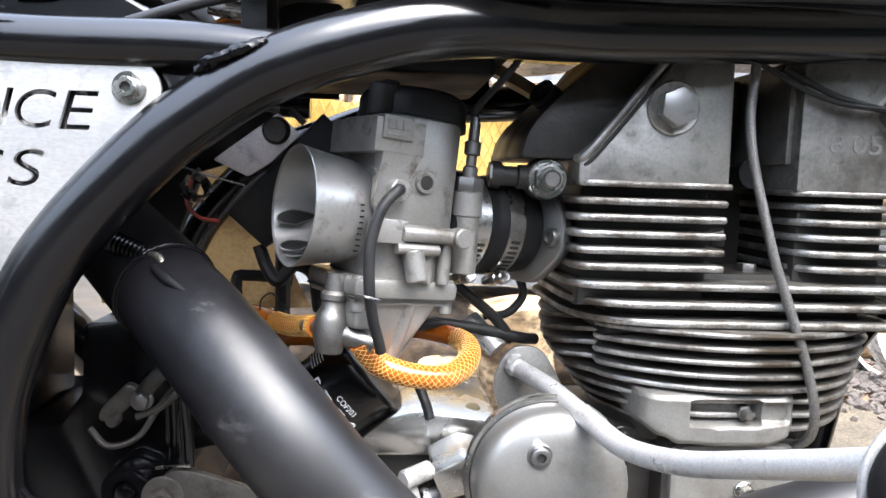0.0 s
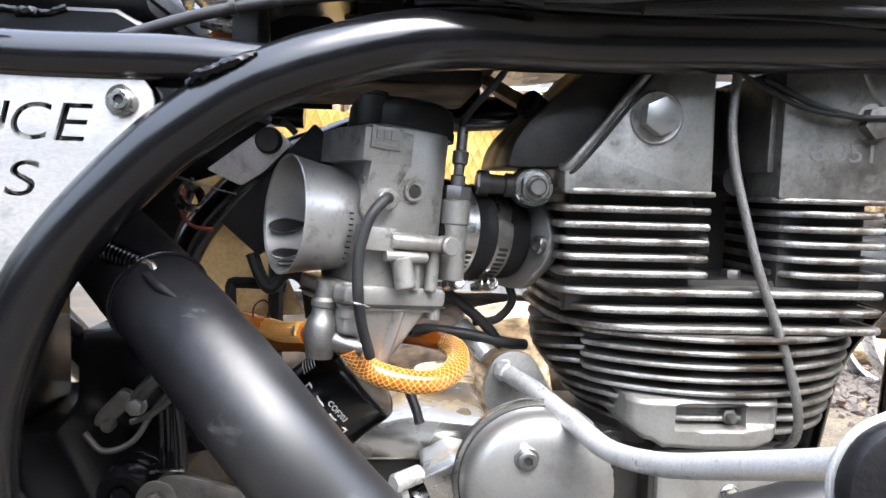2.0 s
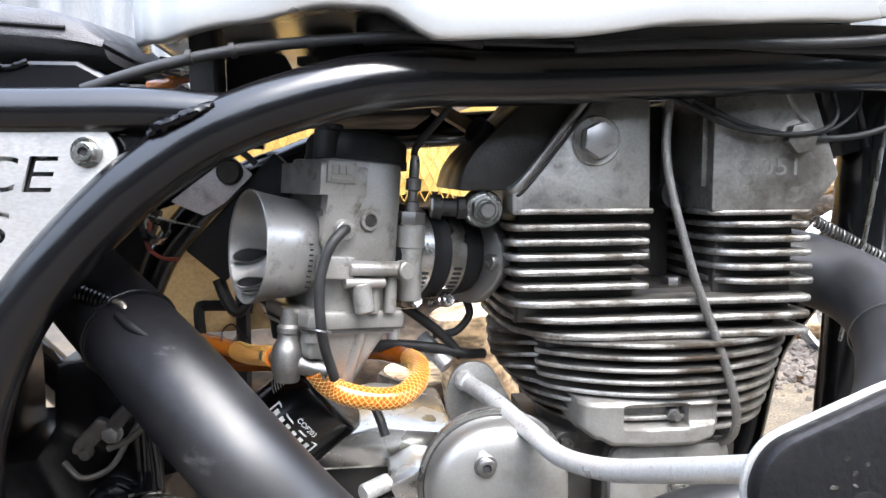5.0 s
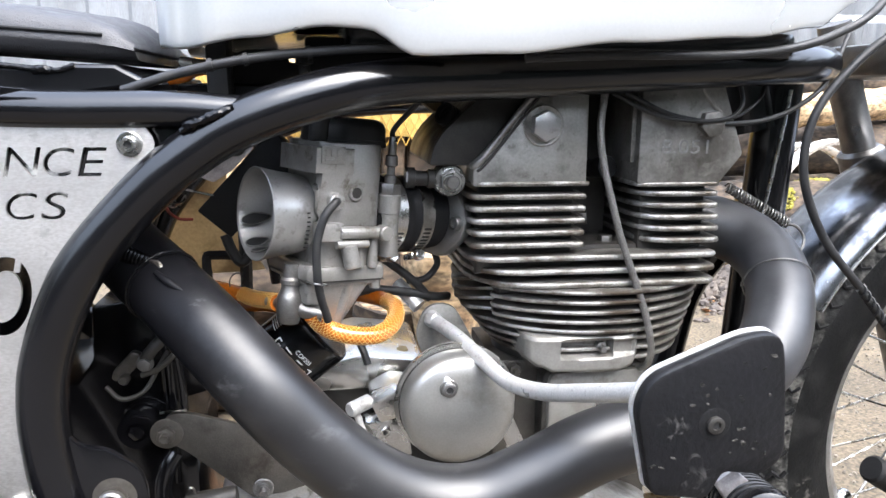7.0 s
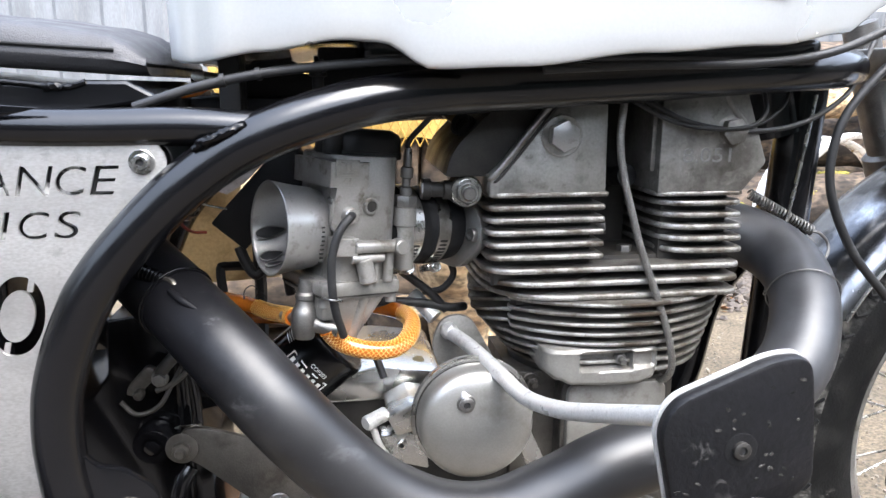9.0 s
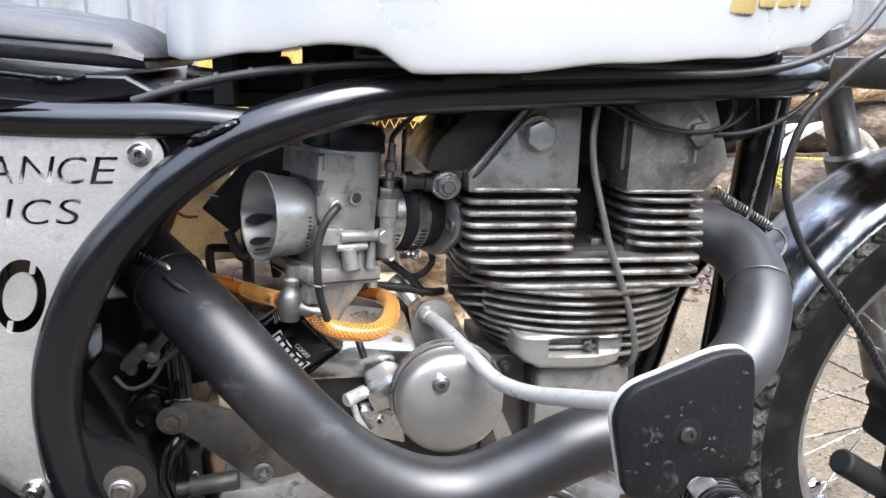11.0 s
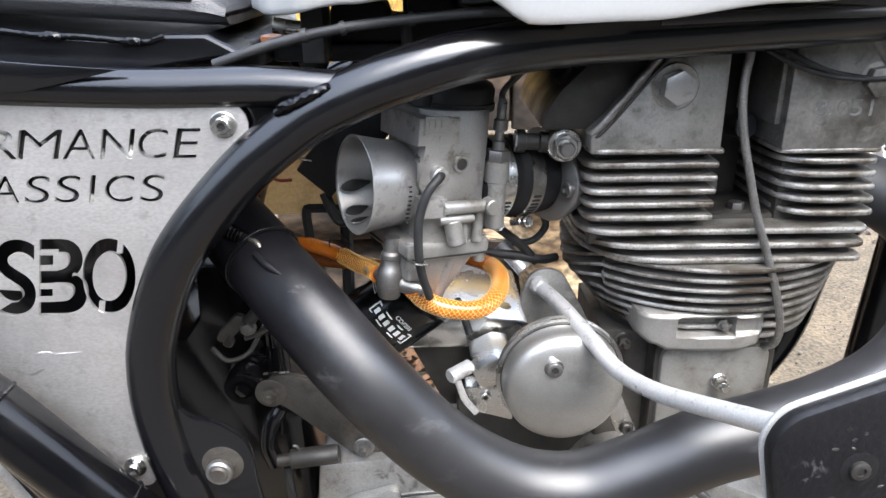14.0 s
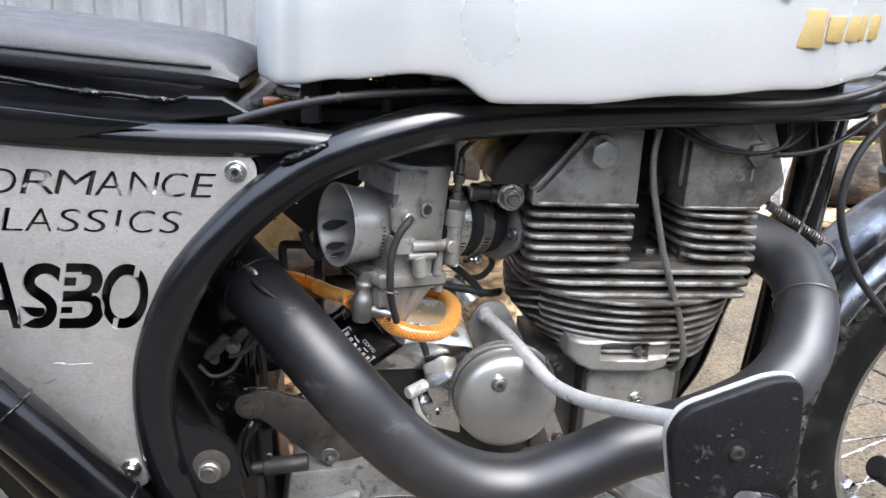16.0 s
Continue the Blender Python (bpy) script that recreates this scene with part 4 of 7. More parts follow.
FLANGE = CARB @ Matrix(((0, 0, -1, 0.168), (0, 1, 0, 0), (1, 0, 0, 0), (0, 0, 0, 1)))
part("inlet_flange", slab(rounded([(0.047, 0.008), (0.047, -0.012), (0.020, -0.035), (-0.020, -0.035), (-0.046, -0.010), (-0.046, 0.010), (-0.020, 0.035), (0.020, 0.035)], 0.010), FLANGE, 0.009, 0.002), "dome", inlet, "grey alloy inlet flange")

# kick pad, its rod, the foot peg
bracket = part("bracket", slab(rounded([(0.041, 0.488), (0.050, 0.513), (0.074, 0.514), (0.092, 0.482), (0.112, 0.44), (0.070, 0.43), (0.046, 0.470)], 0.012), XZ(0.440), 0.005, 0.001), "cast", bike, "worn grey alloy bracket")
rod = part("rod", tube([(0.056, 0.438, 0.500), (0.070, 0.405, 0.4965), (0.084, 0.360, 0.4905), (0.0945, 0.325, 0.4865), (0.108, 0.285, 0.4945), (0.124, 0.242, 0.511), (0.141, 0.196, 0.530)], 0.0060, 20), "rod", bike, "silver painted bent steel rod")
PAD = rounded([(0.127, 0.528), (0.135, 0.545), (0.192, 0.5675), (0.212, 0.5675), (0.216, 0.545), (0.2215, 0.492), (0.208, 0.481), (0.183, 0.485), (0.174, 0.468), (0.139, 0.474)], [0.012, 0.014, 0.012, 0.012, 0.01, 0.014, 0.006, 0.004, 0.006, 0.006])
pad = part("pad_backing", slab(PAD, XZ(0.190), 0.003, 0.001), "rod", bike, "bare metal backing plate")
mid = Vector((0.177, 0.517))
part("pad", slab([mid + (Vector(p) - mid) * 0.982 for p in PAD], XZ(0.180), 0.010, 0.0025), "pad", pad, "grained black leather pad")
# a dark disc on the pad's face imitates the shade of the bolt's recess
part("bolt_recess", lathe([(0, 0), (0.0092, 0), (0.0098, 0.0005), (0.0088, 0.0008), (0, 0.0004)], along((0.174, 0.1803, 0.516), OUT), 28), "matt", pad)
socket_bolt(pad, (0.174, 0.1800, 0.516), r=0.0050, head=0.003, mat="core")
random.seed(31)
for k in range(26):
    x, z = random.uniform(0.185, 0.207) if k < 13 else random.uniform(0.136, 0.208), random.uniform(0.490, 0.556) if k < 13 else random.uniform(0.486, 0.545)
    if math.hypot(x - 0.174, z - 0.516) < 0.013 or z > 0.545 + (x - 0.16) * 0.35:
        continue
    w, h, a = random.uniform(0.0006, 0.0022), random.uniform(0.0005, 0.0012), random.uniform(-0.6, 0.6)
    spot = [(x + w * math.cos(t) * math.cos(a) - h * math.sin(t) * math.sin(a), z + w * math.cos(t) * math.sin(a) + h * math.sin(t) * math.cos(a)) for t in (2 * math.pi * j / 9 + 0.3 * math.sin(7.0 * j + k) for j in range(9))]
    part("pit", slab(spot, XZ(0.1797), 0.0006), "tyre", pad, smooth=False)
peg_m = along((0.2225, 0.225, 0.440), Vector((0.2065, 0.165, 0.4575)) - Vector((0.2225, 0.225, 0.440)))
prof = [(0, 0), (0.016, 0)]
for k in range(6):
    prof += [(0.0200, 0.003 + 0.008 * k), (0.0200, 0.007 + 0.008 * k), (0.0176, 0.0076 + 0.008 * k), (0.0176, 0.0100 + 0.008 * k)]
prof += [(0.0205, 0.052), (0.0205, 0.058), (0.0190, 0.0615), (0.0150, 0.0630), (0.0092, 0.0632), (0.0085, 0.050), (0, 0.050)]
peg = part("foot_peg", lathe(prof, peg_m, 36), "black", bike, "black ribbed rubber foot peg")

# front wheel and mudguard
HUB = Vector((0.663, CY, 0.3675))
WH = along(HUB, OUT)
wheel = part("front_wheel", lathe([(0.206, -0.035), (0.211, -0.036), (0.212, -0.033), (0.203, -0.030), (0.198, -0.018), (0.190, -0.008), (0.190, 0.008), (0.198, 0.018), (0.203, 0.030), (0.212, 0.033), (0.211, 0.036), (0.206, 0.035), (0.194, 0.022), (0.186, 0.008), (0.186, -0.008), (0.194, -0.022)], WH, 96, closed=True), "cover", bike, "dull alloy rim wheel with wire spokes")
part("tyre", lathe([(0.208, 0.033), (0.220, 0.043), (0.240, 0.050), (0.262, 0.049), (0.280, 0.040), (0.291, 0.022), (0.295, 0.0), (0.291, -0.022), (0.280, -0.040), (0.262, -0.049), (0.240, -0.050), (0.220, -0.043), (0.208, -0.033)], WH, 120), "tyre", wheel, "dusty black tyre")
tyre_ob = wheel.children[0]
tyre_ob.data.materials.append(M["wall"])
for f in tyre_ob.data.polygons:
    if math.hypot(f.center.x - HUB.x, f.center.z - HUB.z) < 0.258:
        f.material_index = 1
part("hub", lathe([(0, -0.05), (0.03, -0.05), (0.032, -0.045), (0.02, -0.03), (0.02, 0.03), (0.032, 0.045), (0.03, 0.05), (0, 0.05)], WH, 32), "polish", wheel)
for k in range(36):
    a = 2 * math.pi * k / 36
    side = 0.04 if k % 2 else -0.04
    b = a + (0.75 if k % 4 < 2 else -0.75)
    p = WH @ Vector((0.030 * math.cos(b), 0.030 * math.sin(b), side))
    q = WH @ Vector((0.189 * math.cos(a), 0.189 * math.sin(a), side * 0.12))
    part("spoke", tube([p, q], 0.0013, 6, smooth=False), "chrome", wheel)


# ---- carburettor details ----
def crod(a, b, r, seg=20):
    """A rounded peg between two points of the carburettor."""
    a, b = cp(*a), cp(*b)
    return lathe([(0, 0), (r * 0.9, 0), (r, r * 0.1), (r, (b - a).length - r * 0.15), (r * 0.85, (b - a).length), (0, (b - a).length)], along(a, b - a), seg)


part("badge_plate", cblock(0.0305, 0.0415, 0.0405, 0.049, 0.0540, 0.0420, 0.0005), "carb", carb)
for k, (a, b) in enumerate(((0.033, 0.0365), (0.0375, 0.041), (0.042, 0.046))):
    part("badge_mark", cblock(a, 0.0465, 0.0419, b, 0.0520, 0.0427, 0.0003), "carb", carb)
part("badge_mark", cblock(0.033, 0.0430, 0.0419, 0.046, 0.0445, 0.0426, 0.0002), "carb", carb)
# triangular web under the badge and the plain side face
web = bmesh.new()
vs = [web.verts.new(cp(*p)) for p in ((0.033, 0.036, 0.040), (0.058, 0.036, 0.040), (0.040, -0.004, 0.037), (0.033, 0.006, 0.034), (0.033, 0.036, 0.030), (0.058, 0.036, 0.030), (0.040, -0.004, 0.030), (0.033, 0.006, 0.030))]
for f in ((0, 1, 2, 3), (7, 6, 5, 4), (0, 4, 5, 1), (1, 5, 6, 2), (2, 6, 7, 3), (3, 7, 4, 0)):
    web.faces.new([vs[k] for k in f])
bmesh.ops.recalc_face_normals(web, faces=web.faces[:])
part("web", web, "carb", carb)

plug = part("plug", lathe([(0, 0), (0.0062, 0), (0.0062, 0.003), (0.0056, 0.0036), (0.0042, 0.0036), (0.0040, 0.0026), (0, 0.0026)], CARB @ Matrix.Translation((0.0625, 0.0205, 0.0352)), 28), "carb", carb)
part("plug_recess", lathe([(0, 0), (0.0040, 0), (0, 0.0002)], CARB @ Matrix.Translation((0.0625, 0.0205, 0.0381)), 20), "core", carb)
hose_union = part("union", crod((0.0440, 0.0145, 0.034), (0.0435, 0.0145, 0.0455), 0.0060), "carb", carb)
part("vent_hose", tube([cp(*p) for p in ((0.0435, 0.0150, 0.0440), (0.0395, 0.0140, 0.0480), (0.0325, 0.0060, 0.0485), (0.0285, -0.006, 0.0480), (0.0272, -0.020, 0.0475), (0.0296, -0.040, 0.0470), (0.0350, -0.056, 0.0440), (0.0415, -0.069, 0.0410), (0.0445, -0.0745, 0.0390))], 0.0031, 16, 6), "rubber", carb, "thin black rubber vent hose")
part("hose_clip", tube([cp(*p) for p in ((0.025, -0.0435, 0.040), (0.0252, -0.0428, 0.0512), (0.0300, -0.0435, 0.0525), (0.0352, -0.0448, 0.0512), (0.0356, -0.0452, 0.040))], 0.0007, 8), "chrome", carb)
part("jet_block", cblock(0.032, -0.0145, 0.030, 0.0500, -0.0015, 0.0445, 0.0006), "carb", carb)
part("cross_bar", crod((0.047, -0.0080, 0.0430), (0.083, -0.0082, 0.0430), 0.0047), "carb", carb)
part("screw", crod((0.0840, -0.0085, 0.040), (0.0842, -0.0085, 0.0505), 0.0058), "carb", carb)
part("lower_bar", crod((0.045, -0.0168, 0.0430), (0.0720, -0.0166, 0.0430), 0.0032), "carb", carb)
part("drain_stub", crod((0.0560, -0.0175, 0.0420), (0.0600, -0.0345, 0.0440), 0.0062), "carb", carb)
part("pilot_post", crod((0.0680, -0.017, 0.0380), (0.0690, -0.036, 0.0380), 0.0032), "carb", carb)
part("pilot_post", crod((0.0795, -0.010, 0.0380), (0.0800, -0.036, 0.0380), 0.0040), "carb", carb)
part("small_screw", crod((0.0350, 0.0235, 0.026), (0.0350, 0.0235, 0.0335), 0.0030), "steel", carb)
part("choke_tower", crod((0.1000, -0.030, 0.028), (0.0980, 0.0165, 0.028), 0.0078), "carb", carb)
part("choke_tower", crod((0.0985, 0.004, 0.028), (0.0980, 0.0195, 0.028), 0.0090), "carb", carb)
part("adjuster_nut", slab(ngon(0.0088, 6, 0.2), along(cp(0.0978, 0.0190, 0.028), V3), 0.0085, 0.0006), "steel", carb)
part("adjuster", lathe([(0, 0), (0.0045, 0), (0.0045, 0.006), (0.0032, 0.007), (0.0032, 0.013), (0.0050, 0.014), (0.0050, 0.021), (0.0033, 0.022), (0.0033, 0.032), (0.0024, 0.036), (0, 0.036)], along(cp(0.0976, 0.0275, 0.028), V3), 20), "steel", carb)
part("choke_cable", tube([cp(0.0975, 0.060, 0.028), cp(0.0985, 0.070, 0.028), (0.038, 0.385, 0.690), (0.052, 0.398, 0.715), (0.075, 0.40, 0.735)], 0.0022, 10), "rubber", carb)
part("cap_boss", crod((0.042, 0.056, 0.014), (0.042, 0.0745, 0.014), 0.0080), "rubber", carb)
part("cap_boss", crod((0.055, 0.066, -0.004), (0.055, 0.0800, -0.004), 0.0060), "rubber", carb)
part("cap_ring", lathe([(0.0305, 0.0535), (0.0333, 0.054), (0.0333, 0.0590), (0.0305, 0.0598)], UP @ Matrix.Translation((0.070, 0, 0)), 40), "rubber", carb)
part("bowl_post", crod((0.0652, -0.0420, 0.0300), (0.0610, -0.0830, 0.0185), 0.0056), "carb", carb)
part("bowl_nut", crod((0.0610, -0.0820, 0.0185), (0.0607, -0.0900, 0.0182), 0.0042), "carb", carb)
part("bowl_rim", cblock(0.0275, -0.0495, -0.030, 0.090, -0.0458, 0.0345, 0.001, 0.004), "carb", carb)
for u, w in ((0.031, 0.031), (0.088, 0.031), (0.088, -0.024)):
    part("bowl_screw", crod((u, -0.054, w), (u, -0.034, w), 0.0042), "carb", carb)
part("gasket", cblock(0.0258, -0.0464, -0.0318, 0.0922, -0.0452, 0.0372, 0.0, 0.004), "core", carb)
part("side_boss", cblock(0.0285, -0.064, 0.006, 0.042, -0.036, 0.034, 0.003, 0.004), "carb", carb)
# openings of the air jets inside the bell mouth, and the slide
for (u, v, w), a, b, tilt in (((0.0115, -0.0075, -0.0270), 0.0115, 0.0046, 8), ((0.0095, -0.0250, -0.0170), 0.0095, 0.0046, 16), ((0.0080, -0.0297, -0.0070), 0.0080, 0.0030, 20)):
    inward = (Vector((0, -v, -w))).normalized()
    m = CARB @ along((u, v, w), inward, (1, 0, 0)) @ Matrix.Rotation(radians(90 + tilt), 4, "Z")
    drop = [(a * math.cos(t) * (1.0 if math.cos(t) < 0 else 1.15), b * math.sin(t) * (1 - 0.45 * max(0, math.cos(t)))) for t in (2 * math.pi * k / 28 for k in range(28))]
    part("jet_mouth", slab(drop, m @ Matrix.Translation((0, 0, 0.0012)), 0.0010, 0.0003), "rubber", carb)
    part("jet_lip", tube([m @ Vector((x, y, 0.0022)) for x, y in drop + drop[:2]], 0.00045, 6, 1), "carb", carb)
part("slide", lathe([(0, 0.048), (0.0208, 0.048), (0.0208, 0.050), (0, 0.050)], AX, 32), "steel", carb)
for k in range(9):
    part("stamp_mark", cblock(0.0275 + 0.0004 * (k % 2), 0.004 - 0.0032 * k, 0.0298 - 0.0006 * abs(k - 2), 0.0300, 0.0050 - 0.0032 * k, 0.0312 - 0.00045 * abs(k - 2), 0.0002), "rubber", carb)

# fuel union and amber hose
union_at = cp(0.0175, -0.0700, 0.0145) + Vector((0.0065, 0, 0.0030))
UNION = [(0, -0.013), (0.0072, -0.013), (0.0080, -0.0115), (0.0080, -0.009), (0.0088, -0.0075), (0.0096, -0.004), (0.0098, 0.001), (0.0095, 0.006), (0.0084, 0.0095), (0.0068, 0.012), (0.0066, 0.016), (0.0074, 0.017), (0.0074, 0.020), (0.0058, 0.022), (0.0056, 0.032), (0, 0.032)]
banjo = part("fuel_union", lathe(UNION, along(union_at, V3), 32), "steel", bike, "grey banjo fuel union")
part("union_spout", lathe([(0, 0), (0.0065, 0), (0.0060, 0.016), (0.0052, 0.026), (0, 0.026)], along(union_at, (0.9, -0.1, -0.30)), 20), "steel", banjo)
part("union_spout", lathe([(0, 0), (0.0050, 0), (0.0045, 0.016), (0.0040, 0.030), (0, 0.030)], along(union_at, (-0.55, 0.82, -0.1)), 20), "steel", banjo)


def braided(pts, r, wires, pitch, start, end, parent, mat="braid", thread=0.00020):
    """Crossing threads laid round a hose between two shares of its way."""
    P = catmull(pts, 24)
    T, N = frames(P)
    run = [0.0]
    for a, b in zip(P, P[1:]):
        run.append(run[-1] + (b - a).length)
    for hand in (1, -1):
        bm = bmesh.new()
        for w in range(wires):
            line = []
            for p, t, n, s in zip(P, T, N, run):
                if start <= s / run[-1] <= end:
                    a = hand * 2 * math.pi * s / pitch + 2 * math.pi * w / wires
                    line.append(p + (n * math.cos(a) + t.cross(n) * math.sin(a)) * r)
            tube(line, thread, 4, smooth=False, bm=bm, cap=False)
        part("braid", bm, mat, parent)["kind"] = "stuff"


HOSE = [union_at + Vector((0.016, -0.002, -0.006)), (-0.036, 0.374, 0.5175), (-0.016, 0.374, 0.5105), (0.004, 0.380, 0.5085), (0.0175, 0.396, 0.5125), (0.0215, 0.420, 0.5170), (0.015, 0.440, 0.5185), (0.000, 0.452, 0.5200), (-0.015, 0.458, 0.521)]
fuel = part("fuel_hose", tube(HOSE, 0.0070, 20, 10), "hose", bike, "amber braided translucent fuel hose")
braided(HOSE, 0.00695, 10, 0.036, 0.0, 0.78, fuel)
HOSE2 = [union_at + Vector((-0.0085, 0.0130, -0.0015)), union_at + Vector((-0.0150, 0.0300, -0.0045)), (-0.092, 0.425, 0.528), (-0.106, 0.445, 0.527), (-0.122, 0.455, 0.529), (-0.138, 0.465, 0.529), (-0.146, 0.475, 0.524), (-0.141, 0.480, 0.516), (-0.127, 0.478, 0.5105), (-0.107, 0.468, 0.5115), (-0.088, 0.456, 0.514), (-0.072, 0.440, 0.517)]
fuel2 = part("fuel_hose", tube(HOSE2, 0.0066, 20, 10), "hose", bike, "amber translucent fuel hose")
braided(HOSE2, 0.00655, 10, 0.034, 0.0, 0.32, fuel2)

# inlet clamps and flange bolt
for n, (h, r) in enumerate(((0.1085, 0.0323), (0.1350, 0.0319))):
    clamp = part("hose_clamp", lathe([(r, h - 0.006), (r + 0.0007, h - 0.006), (r + 0.0007, h + 0.006), (r, h + 0.006)], AX, 48, closed=True), "clamp", inlet, "stained steel worm-drive hose clamp")
    for k in range(8):
        a = radians(-66 + 6.4 * k) if n == 0 else radians(-60 + 6.4 * k)
        m = CARB @ Matrix.Translation((h, 0, 0)) @ Matrix.Rotation(-a, 4, "X") @ Matrix.Translation((0, 0, r + 0.0006))
        part("slot", slab(rounded(rect(-0.0036, -0.0010, 0.0036, 0.0010), 0.0008, 2), m, 0.0003), "rubber", inlet)
    ca = radians(-70)
    m = CARB @ Matrix.Translation((h, 0, 0)) @ Matrix.Rotation(-ca, 4, "X") @ Matrix.Translation((0, 0, r + 0.002))
    part("worm_housing", slab(rounded(rect(-0.0055, -0.007, 0.0055, 0.007), 0.002), m, 0.005, 0.001), "chrome", inlet)
    part("worm_screw", lathe([(0, 0), (0.0042, 0), (0.0045, 0.001), (0.0045, 0.006), (0.0035, 0.007), (0, 0.0066)], along(m @ Vector((0, 0.006, 0.003)), m.to_3x3() @ Vector((0, 1, 0))), 18), "chrome", inlet)
port = part("inlet_port", tube([cp(0.160, 0, -0.006), cp(0.178, -0.001, -0.008), (0.105, 0.480, 0.590)], lambda t: 0.021 + 0.004 * t, 28), "cast", head)
part("flange_bolt", lathe([(0, 0), (0.0060, 0), (0.0062, 0.004), (0.0055, 0.0055), (0.0036, 0.0055), (0.0033, 0.003), (0, 0.003)], CARB @ Matrix.Translation((0.160, -0.003, 0.0385)) @ Matrix.Rotation(radians(-90), 4, "Y"), 20), "steel", inlet)

# head stud and its lug
lug = part("head_steady", lathe([(0, 0), (0.0085, 0), (0.0085, 0.006), (0.0062, 0.0065), (0.0060, 0.016), (0.0076, 0.017), (0.0076, 0.034), (0, 0.034)], along((0.0300, 0.412, 0.6275), (1, 0.02, -0.05)), 24), "core", head)
part("steady_nut", slab(ngon(0.0078, 6, 0.3), along((0.0285, 0.412, 0.6276), (1, 0.02, -0.05)), 0.0065, 0.0006), "steel", lug)
part("steady_boss", lathe([(0, 0), (0.0130, 0), (0.0133, 0.002), (0.0130, 0.016), (0.0128, 0.018), (0, 0.018)], along((0.0640, 0.4230, 0.6258), OUT), 32), "core", head)
part("steady_washer", lathe([(0.006, 0), (0.0118, 0), (0.0121, 0.0008), (0.0117, 0.0018), (0.0098, 0.0018), (0.0096, 0.003), (0.006, 0.003)], along((0.0640, 0.4050, 0.6258), OUT), 36), "chrome", head)
hex_bolt(head, (0.0640, 0.4025, 0.6258), af=0.0168, head=0.0070, stud=0.0056, mat="steel", turn=0.5)
part("lock_ring", lathe([(0.0050, 0.0068), (0.0076, 0.0068), (0.0074, 0.0085), (0.0050, 0.0085)], along((0.0640, 0.4025, 0.6258), OUT), 28), "chrome", head)

# braided oil pipe in front of the fins
OIL = [(0.1850, 0.398, 0.735), (0.1830, 0.388, 0.700), (0.1800, 0.385, 0.669), (0.1840, 0.385, 0.641), (0.1940, 0.385, 0.6066), (0.2027, 0.385, 0.5796), (0.2140, 0.385, 0.5516), (0.2280, 0.385, 0.5158), (0.2355, 0.385, 0.488), (0.2370, 0.390, 0.4700), (0.2360, 0.405, 0.458), (0.234, 0.425, 0.450)]
oil = part("oil_pipe", tube(OIL, 0.0030, 16, 10), "braidsteel", bike, "grey braided steel oil pipe")
# parts in the well between the towers
part("spark_plug", lathe([(0, 0), (0.011, 0), (0.011, 0.006), (0.0075, 0.007), (0.0070, 0.020), (0.0085, 0.022), (0.0095, 0.040), (0, 0.040)], along((0.195, 0.465, 0.628), (0.25, -1, 0.15)), 20), "rubber", head)
hex_bolt(head, (0.176, 0.418, 0.592), axis=(1, -0.3, 0.1), af=0.011, head=0.008, mat="core")
part("stud", lathe([(0, 0), (0.006, 0), (0.006, 0.012), (0, 0.012)], along((0.205, 0.425, 0.556), (0, 0, 1)), 16), "steel", head)
part("tower_rib", block(0.2135, 0.402, 0.640, 0.2185, 0.470, 0.700, 0.001), "cast", head)
part("rocker_nut", lathe([(0, 0), (0.0085, 0), (0.0085, 0.006), (0.007, 0.008), (0, 0.008)], along((0.078, 0.425, 0.668), (-0.8, -0.55, 0.45)), 20), "rubber", head)
for k in range(4):
    part("cap_rib", lathe([(0.0070, 0.0105 + 0.004 * k), (0.0092, 0.0110 + 0.004 * k), (0.0092, 0.0130 + 0.004 * k), (0.0070, 0.0135 + 0.004 * k)], along((0.078, 0.425, 0.668), (-0.8, -0.55, 0.45)), 18), "rubber", head)
part("tower_stay", tube([(0.262, 0.396, 0.715), (0.276, 0.394, 0.690), (0.292, 0.396, 0.672), (0.308, 0.41, 0.645)], 0.0028, 10), "cast", head)
for k, t in enumerate(("8.051",)):
    sc = sheet(outlines(t, 0.236, 0.277, 0.6475, 0.6590), XZ(0.3926), 0.0003)
    part("pencil_mark", sc, "ink", head, "faint pencilled number", smooth=False)


# dome rim, lugs and the alloy pieces beside it
# a raised dark ring stands for the shade in the rim's groove
part("rim_groove", lathe([(0.0461, 0.0098), (0.0472, 0.0100), (0.0472, 0.0116), (0.0461, 0.0118)], dome_m, 56), "core", dome)
part("dome_rim", lathe([(0.0480, 0.0060), (0.0500, 0.0062), (0.0505, 0.0080), (0.0495, 0.0095), (0.0470, 0.0098)], dome_m, 56), "polish", dome)
part("boss", tube([(0.0525, 0.3735, 0.4880), (0.0545, 0.3655, 0.4790), (0.0570, 0.3610, 0.4690)], lambda t: 0.0034 + 0.0034 * t, 18), "dome", dome)
part("dome_lug", slab(rounded([(0.104, 0.423), (0.118, 0.388), (0.134, 0.390), (0.114, 0.436)], 0.004), XZ(0.386), 0.008, 0.002), "polish", dome)
socket_bolt(dome, (0.1245, 0.3855, 0.3960), r=0.0048, head=0.004, washer=0.0062, mat="core")
side = part("clutch_housing", slab(rounded([(-0.0005, 0.4365), (0.020, 0.4475), (0.034, 0.4445), (0.0295, 0.424), (0.0075, 0.4185)], 0.003), XZ(0.410), 0.05, 0.0025), "polish", bike, "bright alloy clutch operating housing")
part("clutch_lever", lathe([(0, 0), (0.0050, 0), (0.0062, 0.0015), (0.0062, 0.022), (0, 0.022)], along((-0.0185, 0.405, 0.4345), (0.75, 0.62, 0.05)), 20), "rod", side)
